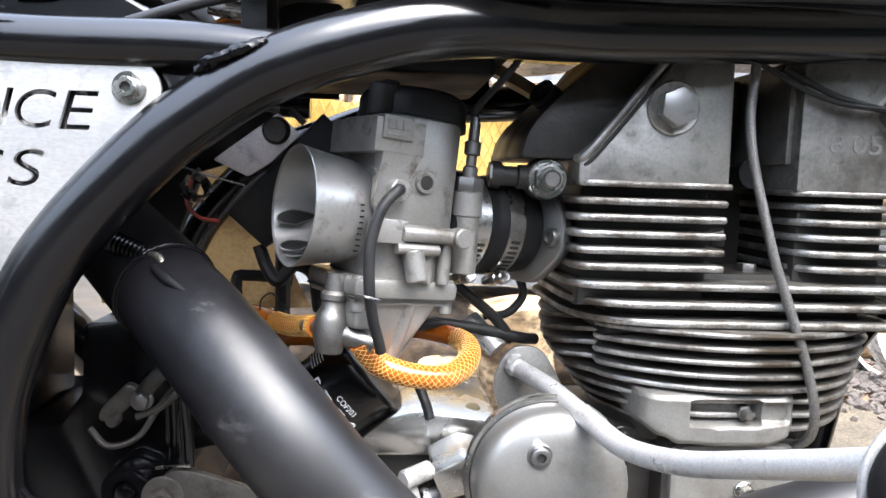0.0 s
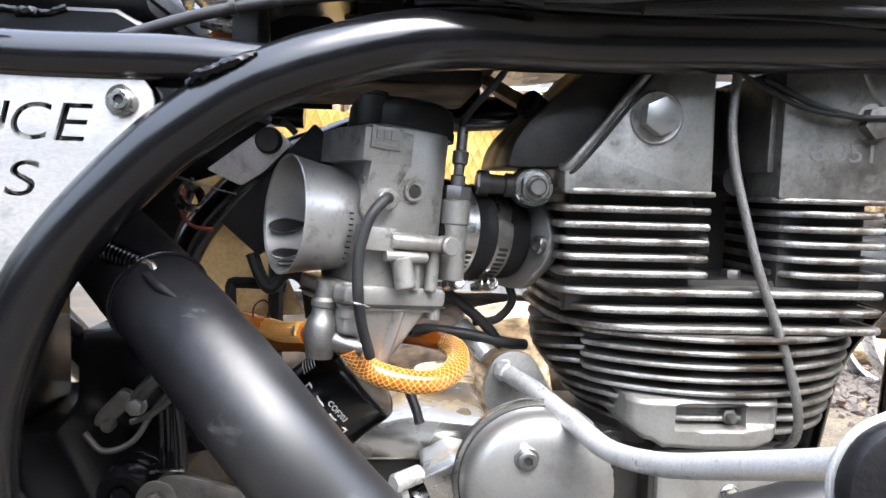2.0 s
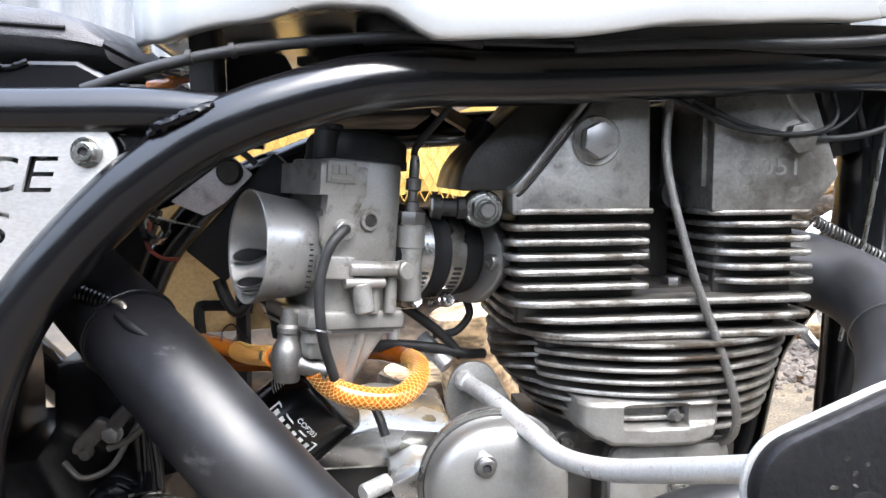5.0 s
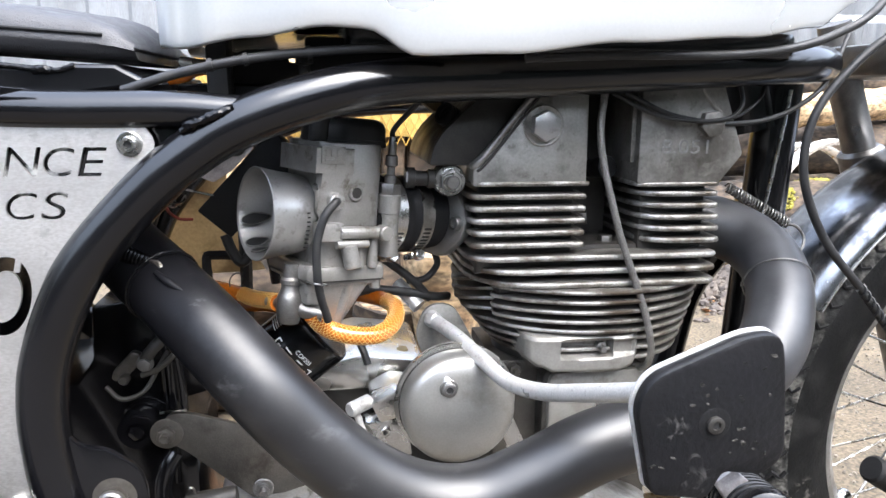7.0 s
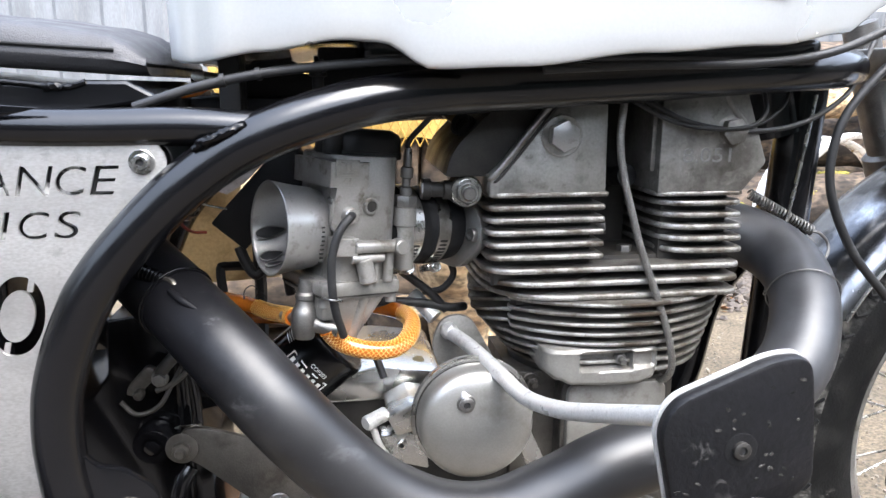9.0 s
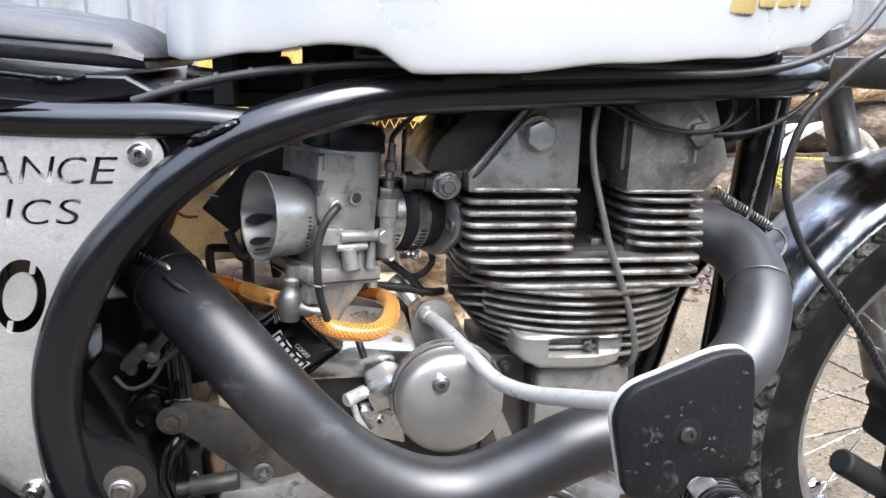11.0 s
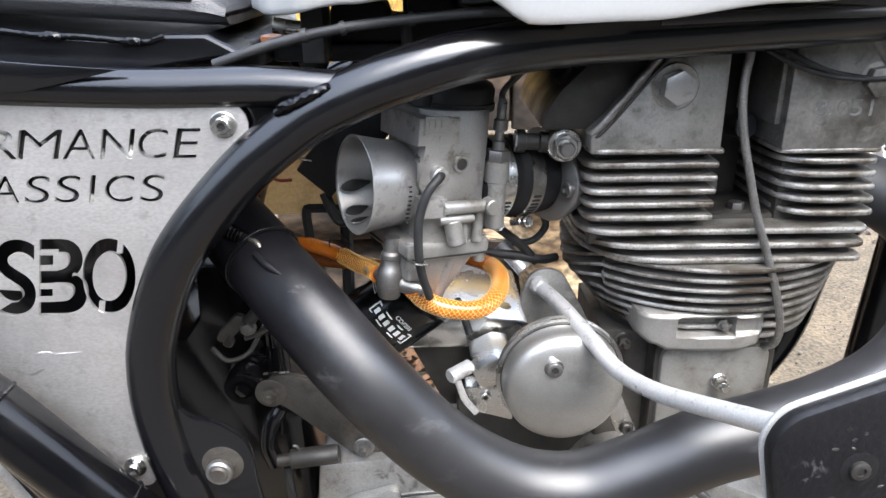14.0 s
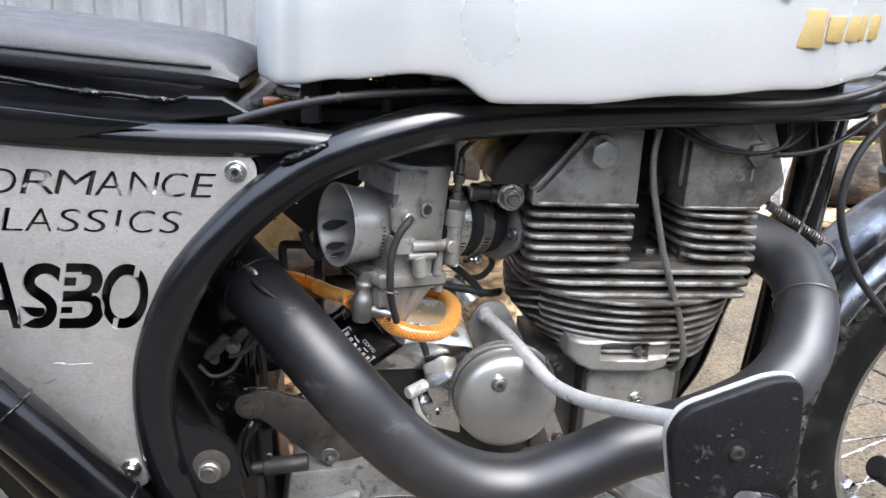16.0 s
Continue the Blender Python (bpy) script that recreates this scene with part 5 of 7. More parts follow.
part("clutch_pin", tube([(-0.012, 0.412, 0.428), (-0.006, 0.411, 0.410), (0.004, 0.411, 0.396)], 0.0030, 12), "rod", side)
part("inspection_cover", slab(rounded([(-0.006, 0.4165), (0.031, 0.4180), (0.036, 0.383), (0.003, 0.393)], 0.003), XZ(0.417), 0.02, 0.002), "polish", side)
socket_bolt(side, (0.012, 0.4165, 0.4080), r=0.0042, head=0.003)
# dark slab added for the shade behind the clutch housing
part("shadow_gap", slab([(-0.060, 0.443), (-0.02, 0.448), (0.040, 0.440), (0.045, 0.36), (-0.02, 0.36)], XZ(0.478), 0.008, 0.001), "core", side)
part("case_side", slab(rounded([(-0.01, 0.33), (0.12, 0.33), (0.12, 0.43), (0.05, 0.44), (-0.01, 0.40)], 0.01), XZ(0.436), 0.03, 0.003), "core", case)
beam = part("primary_case", slab(rounded([(-0.060, 0.425), (-0.050, 0.446), (-0.008, 0.4585), (0.054, 0.4500), (0.058, 0.425), (0.02, 0.425)], 0.006), XZ(0.470), 0.12, 0.006), "polish", bike, "polished alloy case behind the engine")
hex_bolt(beam, (0.036, 0.497, 0.449), axis=(0, -0.3, 1), af=0.010, head=0.005, mat="gold")

# oil filter canister
F0 = Vector((-0.0385, 0.4460, 0.4960))
FD = Vector((-0.76, 0.10, -0.63)).normalized()
FM = along(F0, FD, (0, 1, 0))
FR = 0.0335
canister = part("oil_filter", lathe([(0, -0.0005), (0.024, -0.0005), (0.0305, 0.0005), (0.0328, 0.0022), (FR, 0.0055), (FR, 0.085), (0, 0.085)], FM, 56), "black", bike, "black oil filter canister with white print")


def on_can(polys, a0, h0, turn=0.0):
    """Lays flat outlines round the canister: across as angle, up as height."""
    bm = sheet(polys, Matrix.Identity(4), 0.0002)
    bmesh.ops.subdivide_edges(bm, edges=[e for e in bm.edges if e.calc_length() > 0.003], cuts=2)
    for v in bm.verts:
        a = a0 - v.co.x / FR
        v.co = FM @ Vector(((FR + 0.0003 + v.co.z) * math.cos(a), (FR + 0.0003 + v.co.z) * math.sin(a), h0 - v.co.y))
    return bm


toward = FM.to_3x3().inverted() @ Vector((-0.1, -1, 0.15))
A0 = math.atan2(toward.y, toward.x)
part("print", on_can(outlines("COF203", -0.0035, 0.0130, 0, 0.0037), A0 - 0.12, 0.0225), "white", canister, smooth=False)
part("print", on_can([rect(-0.022, -0.0150, 0.020, -0.0025), rect(-0.0208, -0.0138, 0.0188, -0.0037)], A0 - 0.12, 0.0225), "white", canister, smooth=False)
for k in range(6):
    part("print_line", on_can([rect(-0.0185 + 0.0062 * k, -0.0118, -0.0150 + 0.0062 * k, -0.0060)], A0 - 0.12, 0.0225), "white", canister, smooth=False)
for k in range(5):
    part("print_line", on_can([rect(-0.040, -0.0022 * k, -0.026, -0.0022 * k + 0.0006)], A0, 0.018), "white", canister, smooth=False)
part("drain_tab", tube([(-0.012, 0.42, 0.497), (-0.006, 0.405, 0.485), (-0.003, 0.400, 0.476)], 0.0032, 10), "rubber", canister)


# ---- springs, cables, brackets round the engine ----
part("spring", coil((-0.181, 0.357, 0.5870), (-0.153, 0.342, 0.5785), 0.0050, 0.0011, 11), "dull", exhaust, "blackened tension spring")
part("spring_hook", tube([(-0.155, 0.343, 0.5785), (-0.150, 0.339, 0.5805), (-0.1455, 0.3355, 0.5790), (-0.1430, 0.333, 0.5730), (-0.1435, 0.331, 0.5680)], 0.0019, 8), "engplate", exhaust)
part("slip_collar", tube([(-0.146, 0.3525, 0.5585), (-0.160, 0.3700, 0.5655), (-0.195, 0.412, 0.584)], 0.0272, 32), "satin", exhaust)
bead([Vector((-0.148, 0.355, 0.5595)) + along((0, 0, 0), (-0.56, 0.69, 0.30)).to_3x3() @ Vector((0.0270 * math.cos(t), 0.0270 * math.sin(t), 0)) for t in (2 * math.pi * k / 24 for k in range(25))], 0.0010, 9, exhaust)
part("collar_tab", tube([(-0.1465, 0.3270, 0.5760), (-0.137, 0.3195, 0.5708), (-0.1275, 0.3140, 0.5660)], lambda t: 0.0030 - 0.0012 * abs(2 * t - 1), 12), "satin", exhaust)
seam = along((0.337, 0.369, 0.5415), (-0.020, -0.052, -0.031))
part("weld_bead", tube([seam @ Vector((0.0279 * math.cos(a), 0.0279 * math.sin(a), 0)) for a in (2 * math.pi * k / 24 for k in range(25))], 0.0006, 6, 2), "steel", exhaust)
spring2 = part("spring", coil((0.334, 0.455, 0.612), (0.393, 0.443, 0.5780), 0.0040, 0.0011, 22), "steel", exhaust)
part("spring_hook", tube([(0.392, 0.443, 0.5780), (0.400, 0.443, 0.5760), (0.408, 0.443, 0.569), (0.409, 0.440, 0.560), (0.398, 0.432, 0.552), (0.372, 0.418, 0.547)], 0.0014, 8), "steel", exhaust)
cables = [
    ("cable", [(0.180, 0.386, 0.700), (0.221, 0.385, 0.6805), (0.255, 0.383, 0.6745), (0.287, 0.385, 0.6765), (0.302, 0.390, 0.687), (0.304, 0.398, 0.702)], 0.0017),
    ("cable", [(0.200, 0.388, 0.696), (0.240, 0.385, 0.6785), (0.296, 0.392, 0.6720), (0.341, 0.398, 0.6785), (0.378, 0.405, 0.697), (0.402, 0.42, 0.716), (0.43, 0.44, 0.75)], 0.0021),
    ("cable", [(0.270, 0.388, 0.675), (0.300, 0.392, 0.678), (0.322, 0.398, 0.692), (0.330, 0.405, 0.705)], 0.0013),
    ("cable", [(-0.160, 0.334, 0.693), (-0.122, 0.332, 0.705), (-0.083, 0.330, 0.7135), (-0.043, 0.329, 0.7185), (0.012, 0.329, 0.7225), (0.05, 0.335, 0.72)], 0.0031),
    ("cable", [(0.100, 0.325, 0.7175), (0.166, 0.322, 0.7205), (0.249, 0.324, 0.7225), (0.301, 0.330, 0.7285), (0.338, 0.335, 0.7395), (0.370, 0.34, 0.756), (0.41, 0.36, 0.79)], 0.0032),
    ("brake_hose", [(0.440, 0.352, 0.780), (0.418, 0.350, 0.755), (0.380, 0.350, 0.730), (0.345, 0.350, 0.692), (0.334, 0.350, 0.657), (0.339, 0.350, 0.622), (0.364, 0.352, 0.579), (0.402, 0.355, 0.540), (0.442, 0.362, 0.498), (0.480, 0.375, 0.458), (0.520, 0.395, 0.425)], 0.0034),
    ("hose", [(-0.010, 0.440, 0.527), (0.005, 0.448, 0.5265), (0.035, 0.452, 0.522), (0.060, 0.456, 0.516), (0.075, 0.47, 0.512)], 0.0040),
    ("hose", [(0.010, 0.452, 0.556), (0.024, 0.450, 0.546), (0.043, 0.452, 0.530), (0.056, 0.456, 0.514)], 0.0038),
    ("hose", [(0.052, 0.458, 0.575), (0.060, 0.455, 0.556), (0.062, 0.455, 0.545), (0.052, 0.456, 0.533), (0.036, 0.46, 0.530)], 0.0030),
    ("cable", [(-0.146, 0.46, 0.700), (-0.118, 0.42, 0.668), (-0.10, 0.42, 0.662)], 0.0025),
]
for nm, pts, r in cables:
    part(nm, tube(pts, r, 12, 8), "rubber", bike, "black rubber-covered " + nm.replace("_", " "))
wrap = bmesh.new()
P = catmull([(0.402, 0.3535, 0.540), (0.442, 0.3605, 0.498), (0.480, 0.3735, 0.458)], 30)
T, N = frames(P)
for w in range(2):
    tube([p + (N[k] * math.cos(k * 0.75 + w * math.pi) + T[k].cross(N[k]) * math.sin(k * 0.75 + w * math.pi)) * 0.0036 for k, p in enumerate(P)], 0.0010, 6, smooth=False, bm=wrap)
part("spiral_guard", wrap, "rubber", bike, "black spiral hose guard")
for x, z in ((-0.083, 0.7135), (-0.105, 0.7095), (-0.043, 0.7185)):
    part("cable_tie", lathe([(0.0031, -0.0015), (0.0042, -0.0015), (0.0042, 0.0015), (0.0031, 0.0015)], along((x, 0.330, z), (1, 0, 0.2)), 12, closed=True), "rubber", bike)

# tan bar under the tank, with the alloy block and knurled knob at its end
bar = part("support_bar", tube([(0.012, 0.495, 0.718), (0.030, 0.470, 0.704), (0.062, 0.430, 0.679)], 0.0088, 4, 1, squash=0.6), "tan", bike, "stained tan wooden bar under the tank", angle=20)
part("end_block", slab(rounded([(0.052, 0.646), (0.060, 0.6665), (0.080, 0.655), (0.079, 0.6415), (0.060, 0.640)], 0.003), XZ(0.428), 0.02, 0.0025), "cover", bar, "dull alloy block")
knob = part("knob", lathe([(0, 0), (0.0065, 0), (0.0070, 0.001), (0.0070, 0.011), (0.0060, 0.012), (0, 0.012)], along((0.066, 0.432, 0.6760), (0.8, -0.35, -0.45)), 20), "rubber", bar)
for k in range(10):
    a = 2 * math.pi * k / 10
    m = along((0.066, 0.432, 0.6760), (0.8, -0.35, -0.45))
    part("ridge", tube([m @ Vector((0.0071 * math.cos(a), 0.0071 * math.sin(a), 0.001)), m @ Vector((0.0071 * math.cos(a), 0.0071 * math.sin(a), 0.011))], 0.0007, 6, smooth=False), "rubber", bar)

# black box, grey bracket, wires and inner mudguard behind the carburettor
part("black_box", slab(rounded([(-0.076, 0.664), (-0.050, 0.639), (-0.112, 0.574), (-0.138, 0.597)], 0.002), XZ(0.450), 0.03, 0.0015), "matt", bike, "matt black ignition box")
grey = part("stay_bracket", slab(rounded([(-0.145, 0.631), (-0.104, 0.6625), (-0.090, 0.649), (-0.109, 0.630), (-0.123, 0.621)], 0.002), XZ(0.444), 0.004, 0.0008), "bare", bike, "worn pale grey steel bracket")
part("grommet", lathe([(0, 0.006), (0.0070, 0.006), (0.0085, 0.004), (0.0090, 0)], along((-0.105, 0.444, 0.651), OUT), 24), "core", grey)
part("earth_tag", tube([(-0.096, 0.441, 0.664), (-0.092, 0.441, 0.661), (-0.087, 0.441, 0.656)], 0.0022, 8), "core", grey)
part("clamp_ring", lathe([(0.0075, -0.004), (0.0090, -0.004), (0.0090, 0.004), (0.0075, 0.004)], along((-0.152, 0.43, 0.613), (0.6, -0.6, 0.5)), 20, closed=True), "chrome", grey)
part("twisted_wire", tube([(-0.160, 0.40, 0.6285), (-0.148, 0.402, 0.6240), (-0.130, 0.404, 0.6190), (-0.118, 0.405, 0.6160)], 0.0008, 6), "chrome", bike)
part("wire", tube([(-0.155, 0.43, 0.618), (-0.158, 0.432, 0.603), (-0.150, 0.434, 0.594), (-0.140, 0.44, 0.592)], 0.0013, 8), "red", bike, "thin red wire")
part("wire", tube([(-0.150, 0.43, 0.625), (-0.156, 0.432, 0.613), (-0.148, 0.434, 0.603)], 0.0014, 8), "rubber", bike)
hug = bmesh.new()
rows = []
for k in range(9):
    t = k / 8
    rows.append([hug.verts.new((-0.30 + (0.165 - 0.03 * t + 0.055 * t * t) * j / 6 + 0.01 * t, 0.600 + 0.06 * (j / 6 - 0.5) ** 2 + 0.03 * t, 0.665 - 0.165 * t + 0.0 * j)) for j in range(7)])
for A, B in zip(rows, rows[1:]):
    for k in range(6):
        hug.faces.new((A[k], A[k + 1], B[k + 1], B[k]))
bmesh.ops.solidify(hug, geom=hug.faces[:], thickness=0.004)
part("inner_mudguard", hug, "tan", bike, "raw tan fibreglass inner mudguard, stained")
part("strap", tube([(-0.139, 0.50, 0.520), (-0.1405, 0.50, 0.546), (-0.134, 0.50, 0.549), (-0.112, 0.50, 0.548), (-0.10, 0.50, 0.546)], 0.0042, 4, 3), "rubber", bike, "black steel strap")
part("strap", tube([(-0.104, 0.47, 0.60), (-0.103, 0.47, 0.54), (-0.104, 0.47, 0.47)], 0.0052, 6, 3), "rubber", bike, "black steel strap")
part("wiring_loom", tube([(-0.118, 0.46, 0.575), (-0.112, 0.458, 0.56), (-0.104, 0.455, 0.552), (-0.094, 0.46, 0.562), (-0.082, 0.465, 0.555), (-0.078, 0.47, 0.53)], 0.0045, 10), "rubber", bike, "taped black wiring loom")
for x, z, r in ((-0.108, 0.535, 0.007), (-0.101, 0.531, 0.005)):
    part("tie_tail", tube([(x + r * math.cos(a), 0.447, z + 1.4 * r * math.sin(a)) for a in (0.4, 1.5, 2.6, 3.7, 4.8, 5.6)], 0.0006, 5), "rubber", bike)
part("tray", slab(rounded(rect(-0.14, 0.40, 0.03, 0.54), 0.01), XY(0.686), 0.012, 0.003), "matt", bike, "black tray under the tank")
part("ignition_coil", slab(rounded([(-0.099, 0.698), (-0.046, 0.698), (-0.046, 0.7145), (-0.060, 0.7150), (-0.062, 0.7240), (-0.088, 0.7240), (-0.099, 0.7200)], [0, 0, 0.002, 0.003, 0.008, 0.003, 0.003]), XZ(0.405), 0.06, 0.002), "matt", bike, "matt black coil under the tank")
# this box is added to fill the gap under the tank with dark
part("ignition_coil", slab(rounded(rect(-0.047, 0.698, 0.040, 0.7340), 0.003), XZ(0.405), 0.06, 0.002), "matt", bike, "matt black box under the tank")
# plates added to hide the yellow sack behind the gap
for x0, x1 in ((-0.118, -0.074), (-0.054, 0.050)):
    part("inner_rail", block(x0, 0.575, 0.686, x1, 0.580, 0.734, 0.001), "matt", bike, "added black plate closing the gap under the tank")
part("rubber_stop", lathe([(0, 0), (0.004, 0), (0.004, 0.012), (0.0062, 0.013), (0.0062, 0.017), (0, 0.017)], along((-0.047, 0.372, 0.700), (0, 0, 1)), 16), "rubber", bike)
part("drain_hose", tube([(-0.142, 0.392, 0.701), (-0.131, 0.390, 0.703), (-0.124, 0.391, 0.707), (-0.113, 0.394, 0.709)], 0.0040, 14), "hose", bike, "short amber hose under the tank")
part("tray", slab(rounded(rect(-0.30, 0.39, -0.14, 0.54), 0.01), XY(0.685), 0.018, 0.003), "rubber", bike, "black tray under the seat")
part("strut", slab(rounded([(-0.200, 0.630), (-0.166, 0.622), (-0.186, 0.567), (-0.206, 0.530), (-0.236, 0.530), (-0.228, 0.60)], 0.003), XZ(0.500), 0.012, 0.001), "matt", bike, "black diagonal frame strut")
part("inner_panel", slab(rounded([(-0.30, 0.62), (-0.205, 0.60), (-0.170, 0.622), (-0.140, 0.632), (-0.118, 0.66), (-0.105, 0.70), (-0.30, 0.70)], 0.004), XZ(0.505), 0.004, 0.001), "black", bike, "black painted inner panel")
part("tank_mount", block(-0.112, 0.36, 0.690, -0.098, 0.40, 0.735, 0.002), "rubber", bike)
part("tank_mount", tube([(-0.131, 0.375, 0.712), (-0.118, 0.375, 0.710), (-0.108, 0.376, 0.7095)], 0.005, 14), "chrome", bike)
part("web_plate", slab(rounded([(-0.165, 0.678), (-0.118, 0.678), (-0.110, 0.668), (-0.150, 0.640)], 0.003), XZ(0.326), 0.004, 0.001), "black", frame_ob)
bead([(x, 0.3450, curve_at([(-0.34, 0.7180), (-0.25, 0.7088), (-0.20, 0.7052), (-0.185, 0.7095)], x)) for x in (-0.335, -0.31, -0.285, -0.27, -0.255, -0.24, -0.225, -0.21, -0.2, -0.19)], 0.0018, 3, pan)
bead([(-0.262, 0.3452, 0.7085), (-0.256, 0.3448, 0.7092), (-0.250, 0.3452, 0.7080)], 0.0028, 4, pan)
bead([(-0.215, 0.3452, 0.7050), (-0.210, 0.3448, 0.7056), (-0.204, 0.3452, 0.7050)], 0.0028, 5, pan)
for at in ((-0.249, 0.2968, 0.402), (-0.318, 0.296, 0.4845)):
    m = along(at, (0.030, 0, -0.036))
    bead([m @ Vector((0.0204 * math.cos(t), 0.0204 * math.sin(t), 0)) for t in (2 * math.pi * k / 24 for k in range(25))], 0.0015, 6, frame_ob)

bead([(-0.119, 0.3090, 0.6715), (-0.110, 0.3080, 0.6750), (-0.100, 0.3085, 0.6795), (-0.090, 0.3110, 0.6830)], 0.0030, 7, frame_ob)
bead([(-0.122, 0.3110, 0.6690), (-0.113, 0.3090, 0.6725), (-0.104, 0.3075, 0.6775)], 0.0026, 8, frame_ob)

part("pan_flange", slab([(-0.45, 0.706), (-0.2980, 0.7010), (-0.2480, 0.6965), (-0.2060, 0.6935), (-0.2440, 0.6850), (-0.2620, 0.6815), (-0.45, 0.672)], XZ(0.3115), 0.003, 0.0006), "black", pan)

# pivot bolts, engine plate, switch
hex_bolt(frame_ob, (-0.181, 0.3175, 0.4220), af=0.0165, head=0.009, washer=0.0150, stud=0.0065, mat="engplate", turn=0.2)
part("lock_collar", lathe([(0.0066, 0.0075), (0.0088, 0.0075), (0.0092, 0.0085), (0.0092, 0.0120), (0.0080, 0.0135), (0.0066, 0.0135)], along((-0.181, 0.3175, 0.4220), OUT), 32, closed=True), "steel", frame_ob, "zinc-plated lock nut collar")
part("stay_edge", tube([(-0.239, 0.286, 0.415), (-0.224, 0.286, 0.400), (-0.204, 0.288, 0.381)], 0.0028, 10), "black", frame_ob)
part("scratch", slab([(-0.2925, 0.5108), (-0.2890, 0.5120), (-0.2850, 0.5117), (-0.2835, 0.5108), (-0.2870, 0.5104)], XZ(0.3192), 0.0003), "rod", panel, "pale scratch in the sheet", smooth=False)
part("scratch", slab([(-0.2810, 0.5092), (-0.2790, 0.5102), (-0.2640, 0.5112), (-0.2780, 0.5097)], XZ(0.3192), 0.0003), "rod", panel, "pale scratch in the sheet", smooth=False)
eng = part("engine_plate", slab(rounded([(-0.172, 0.425), (-0.160, 0.445), (-0.145, 0.444), (-0.070, 0.420), (-0.030, 0.385), (-0.055, 0.366), (-0.098, 0.3665), (-0.152, 0.4150)], [0.012, 0.01, 0.01, 0.01, 0.01, 0.008, 0.006, 0.01]), XZ(0.396), 0.006, 0.001), "engplate", bike, "grey alloy engine mounting plate")
hex_bolt(eng, (-0.162, 0.3955, 0.4290), af=0.0125, head=0.006, washer=0.0125, stud=0.004, mat="engplate")
hex_bolt(eng, (-0.0900, 0.3955, 0.3755), af=0.0100, head=0.005, washer=0.0085, stud=0.0035, mat="steel")
sw = part("brake_switch", lathe([(0, 0), (0.0050, 0), (0.0052, 0.010), (0.0078, 0.011), (0.0080, 0.012), (0.0080, 0.048), (0.0070, 0.050), (0, 0.050)], along((-0.159, 0.384, 0.3715), (1, 0.0, 0.12)), 24), "core", bike, "small steel brake switch")
part("switch_bracket", tube([(-0.146, 0.386, 0.384), (-0.145, 0.380, 0.389), (-0.142, 0.380, 0.388), (-0.1415, 0.384, 0.382)], 0.0010, 6), "chrome", sw)
part("spacer_tube", tube([(-0.160, 0.41, 0.405), (-0.166, 0.405, 0.395), (-0.170, 0.402, 0.375), (-0.165, 0.402, 0.355)], 0.0075, 16), "black", bike, "black spacer tube")
part("hose", tube([(-0.154, 0.392, 0.36), (-0.152, 0.392, 0.330), (-0.146, 0.394, 0.29)], 0.004, 10), "rubber", bike)
part("swingarm", slab(rounded([(-0.30, 0.27), (-0.140, 0.27), (-0.146, 0.405), (-0.160, 0.425), (-0.158, 0.444), (-0.134, 0.450), (-0.132, 0.478), (-0.150, 0.505), (-0.172, 0.520), (-0.190, 0.530), (-0.2185, 0.526), (-0.2205, 0.482), (-0.234, 0.462), (-0.30, 0.46)], 0.003), XZ(0.425), 0.12, 0.004), "black", bike, "black painted swingarm and pivot")
part("battery_box", slab(rounded(rect(-0.40, 0.46, -0.258, 0.655), 0.008), XZ(0.36), 0.15, 0.003), "black", bike, "matt black battery box")
lev = part("gear_linkage", tube([(-0.176, 0.398, 0.4885), (-0.168, 0.396, 0.499), (-0.160, 0.398, 0.507)], 0.0048, 14), "core", bike, "greasy steel linkage")
part("linkage_rod", tube([(-0.178, 0.398, 0.4770), (-0.166, 0.397, 0.482), (-0.156, 0.397, 0.490), (-0.148, 0.40, 0.499)], 0.0022, 10), "engplate", lev)
hex_bolt(lev, (-0.174, 0.396, 0.488), af=0.009, head=0.005, washer=0.0065, mat="steel")
part("linkage_rod", tube([(-0.152, 0.402, 0.490), (-0.150, 0.402, 0.467), (-0.149, 0.402, 0.445)], 0.0040, 12), "black", lev)
part("clip", tube([(-0.166, 0.395, 0.4465), (-0.156, 0.394, 0.4480), (-0.146, 0.395, 0.4478)], 0.0010, 6), "chrome", lev)
# rear brake rod with its rod end
ball = Vector((-0.2275, 0.272, 0.3835))
link = part("rod_end", lathe([(0.0062, -0.006), (0.0112, -0.006), (0.0120, -0.003), (0.0120, 0.003), (0.0112, 0.006), (0.0062, 0.006)], along(ball, OUT), 28, closed=True), "steel", bike, "bright rod end and brake rod")
socket_bolt(link, ball + Vector((0, -0.004, 0)), r=0.0070, head=0.006)
part("brake_rod", tube([ball + Vector((0.011, 0, -0.002)), ball + Vector((0.05, 0.002, -0.007)), ball + Vector((0.12, 0.004, -0.015))], 0.0028, 12), "engplate", link)
part("lock_nut", slab(ngon(0.0058, 6), along(ball + Vector((0.026, 0.001, -0.0040)), (1, 0.02, -0.15)), 0.010, 0.0005), "chrome", link)
part("swingarm_plate", slab(rounded([(-0.45, 0.60), (-0.30, 0.45), (-0.23, 0.37), (-0.20, 0.25), (-0.352, 0.25), (-0.375, 0.300), (-0.390, 0.333), (-0.402, 0.356), (-0.420, 0.376), (-0.52, 0.47)], 0.01), XZ(0.405), 0.02, 0.004), "dull", bike, "black painted swingarm side plate")
part("lower_stay", tube([(-0.50, 0.345, 0.610), (-0.375, 0.345, 0.475), (-0.325, 0.345, 0.412), (-0.275, 0.345, 0.335), (-0.255, 0.345, 0.29)], 0.020, 24), "dull", frame_ob)
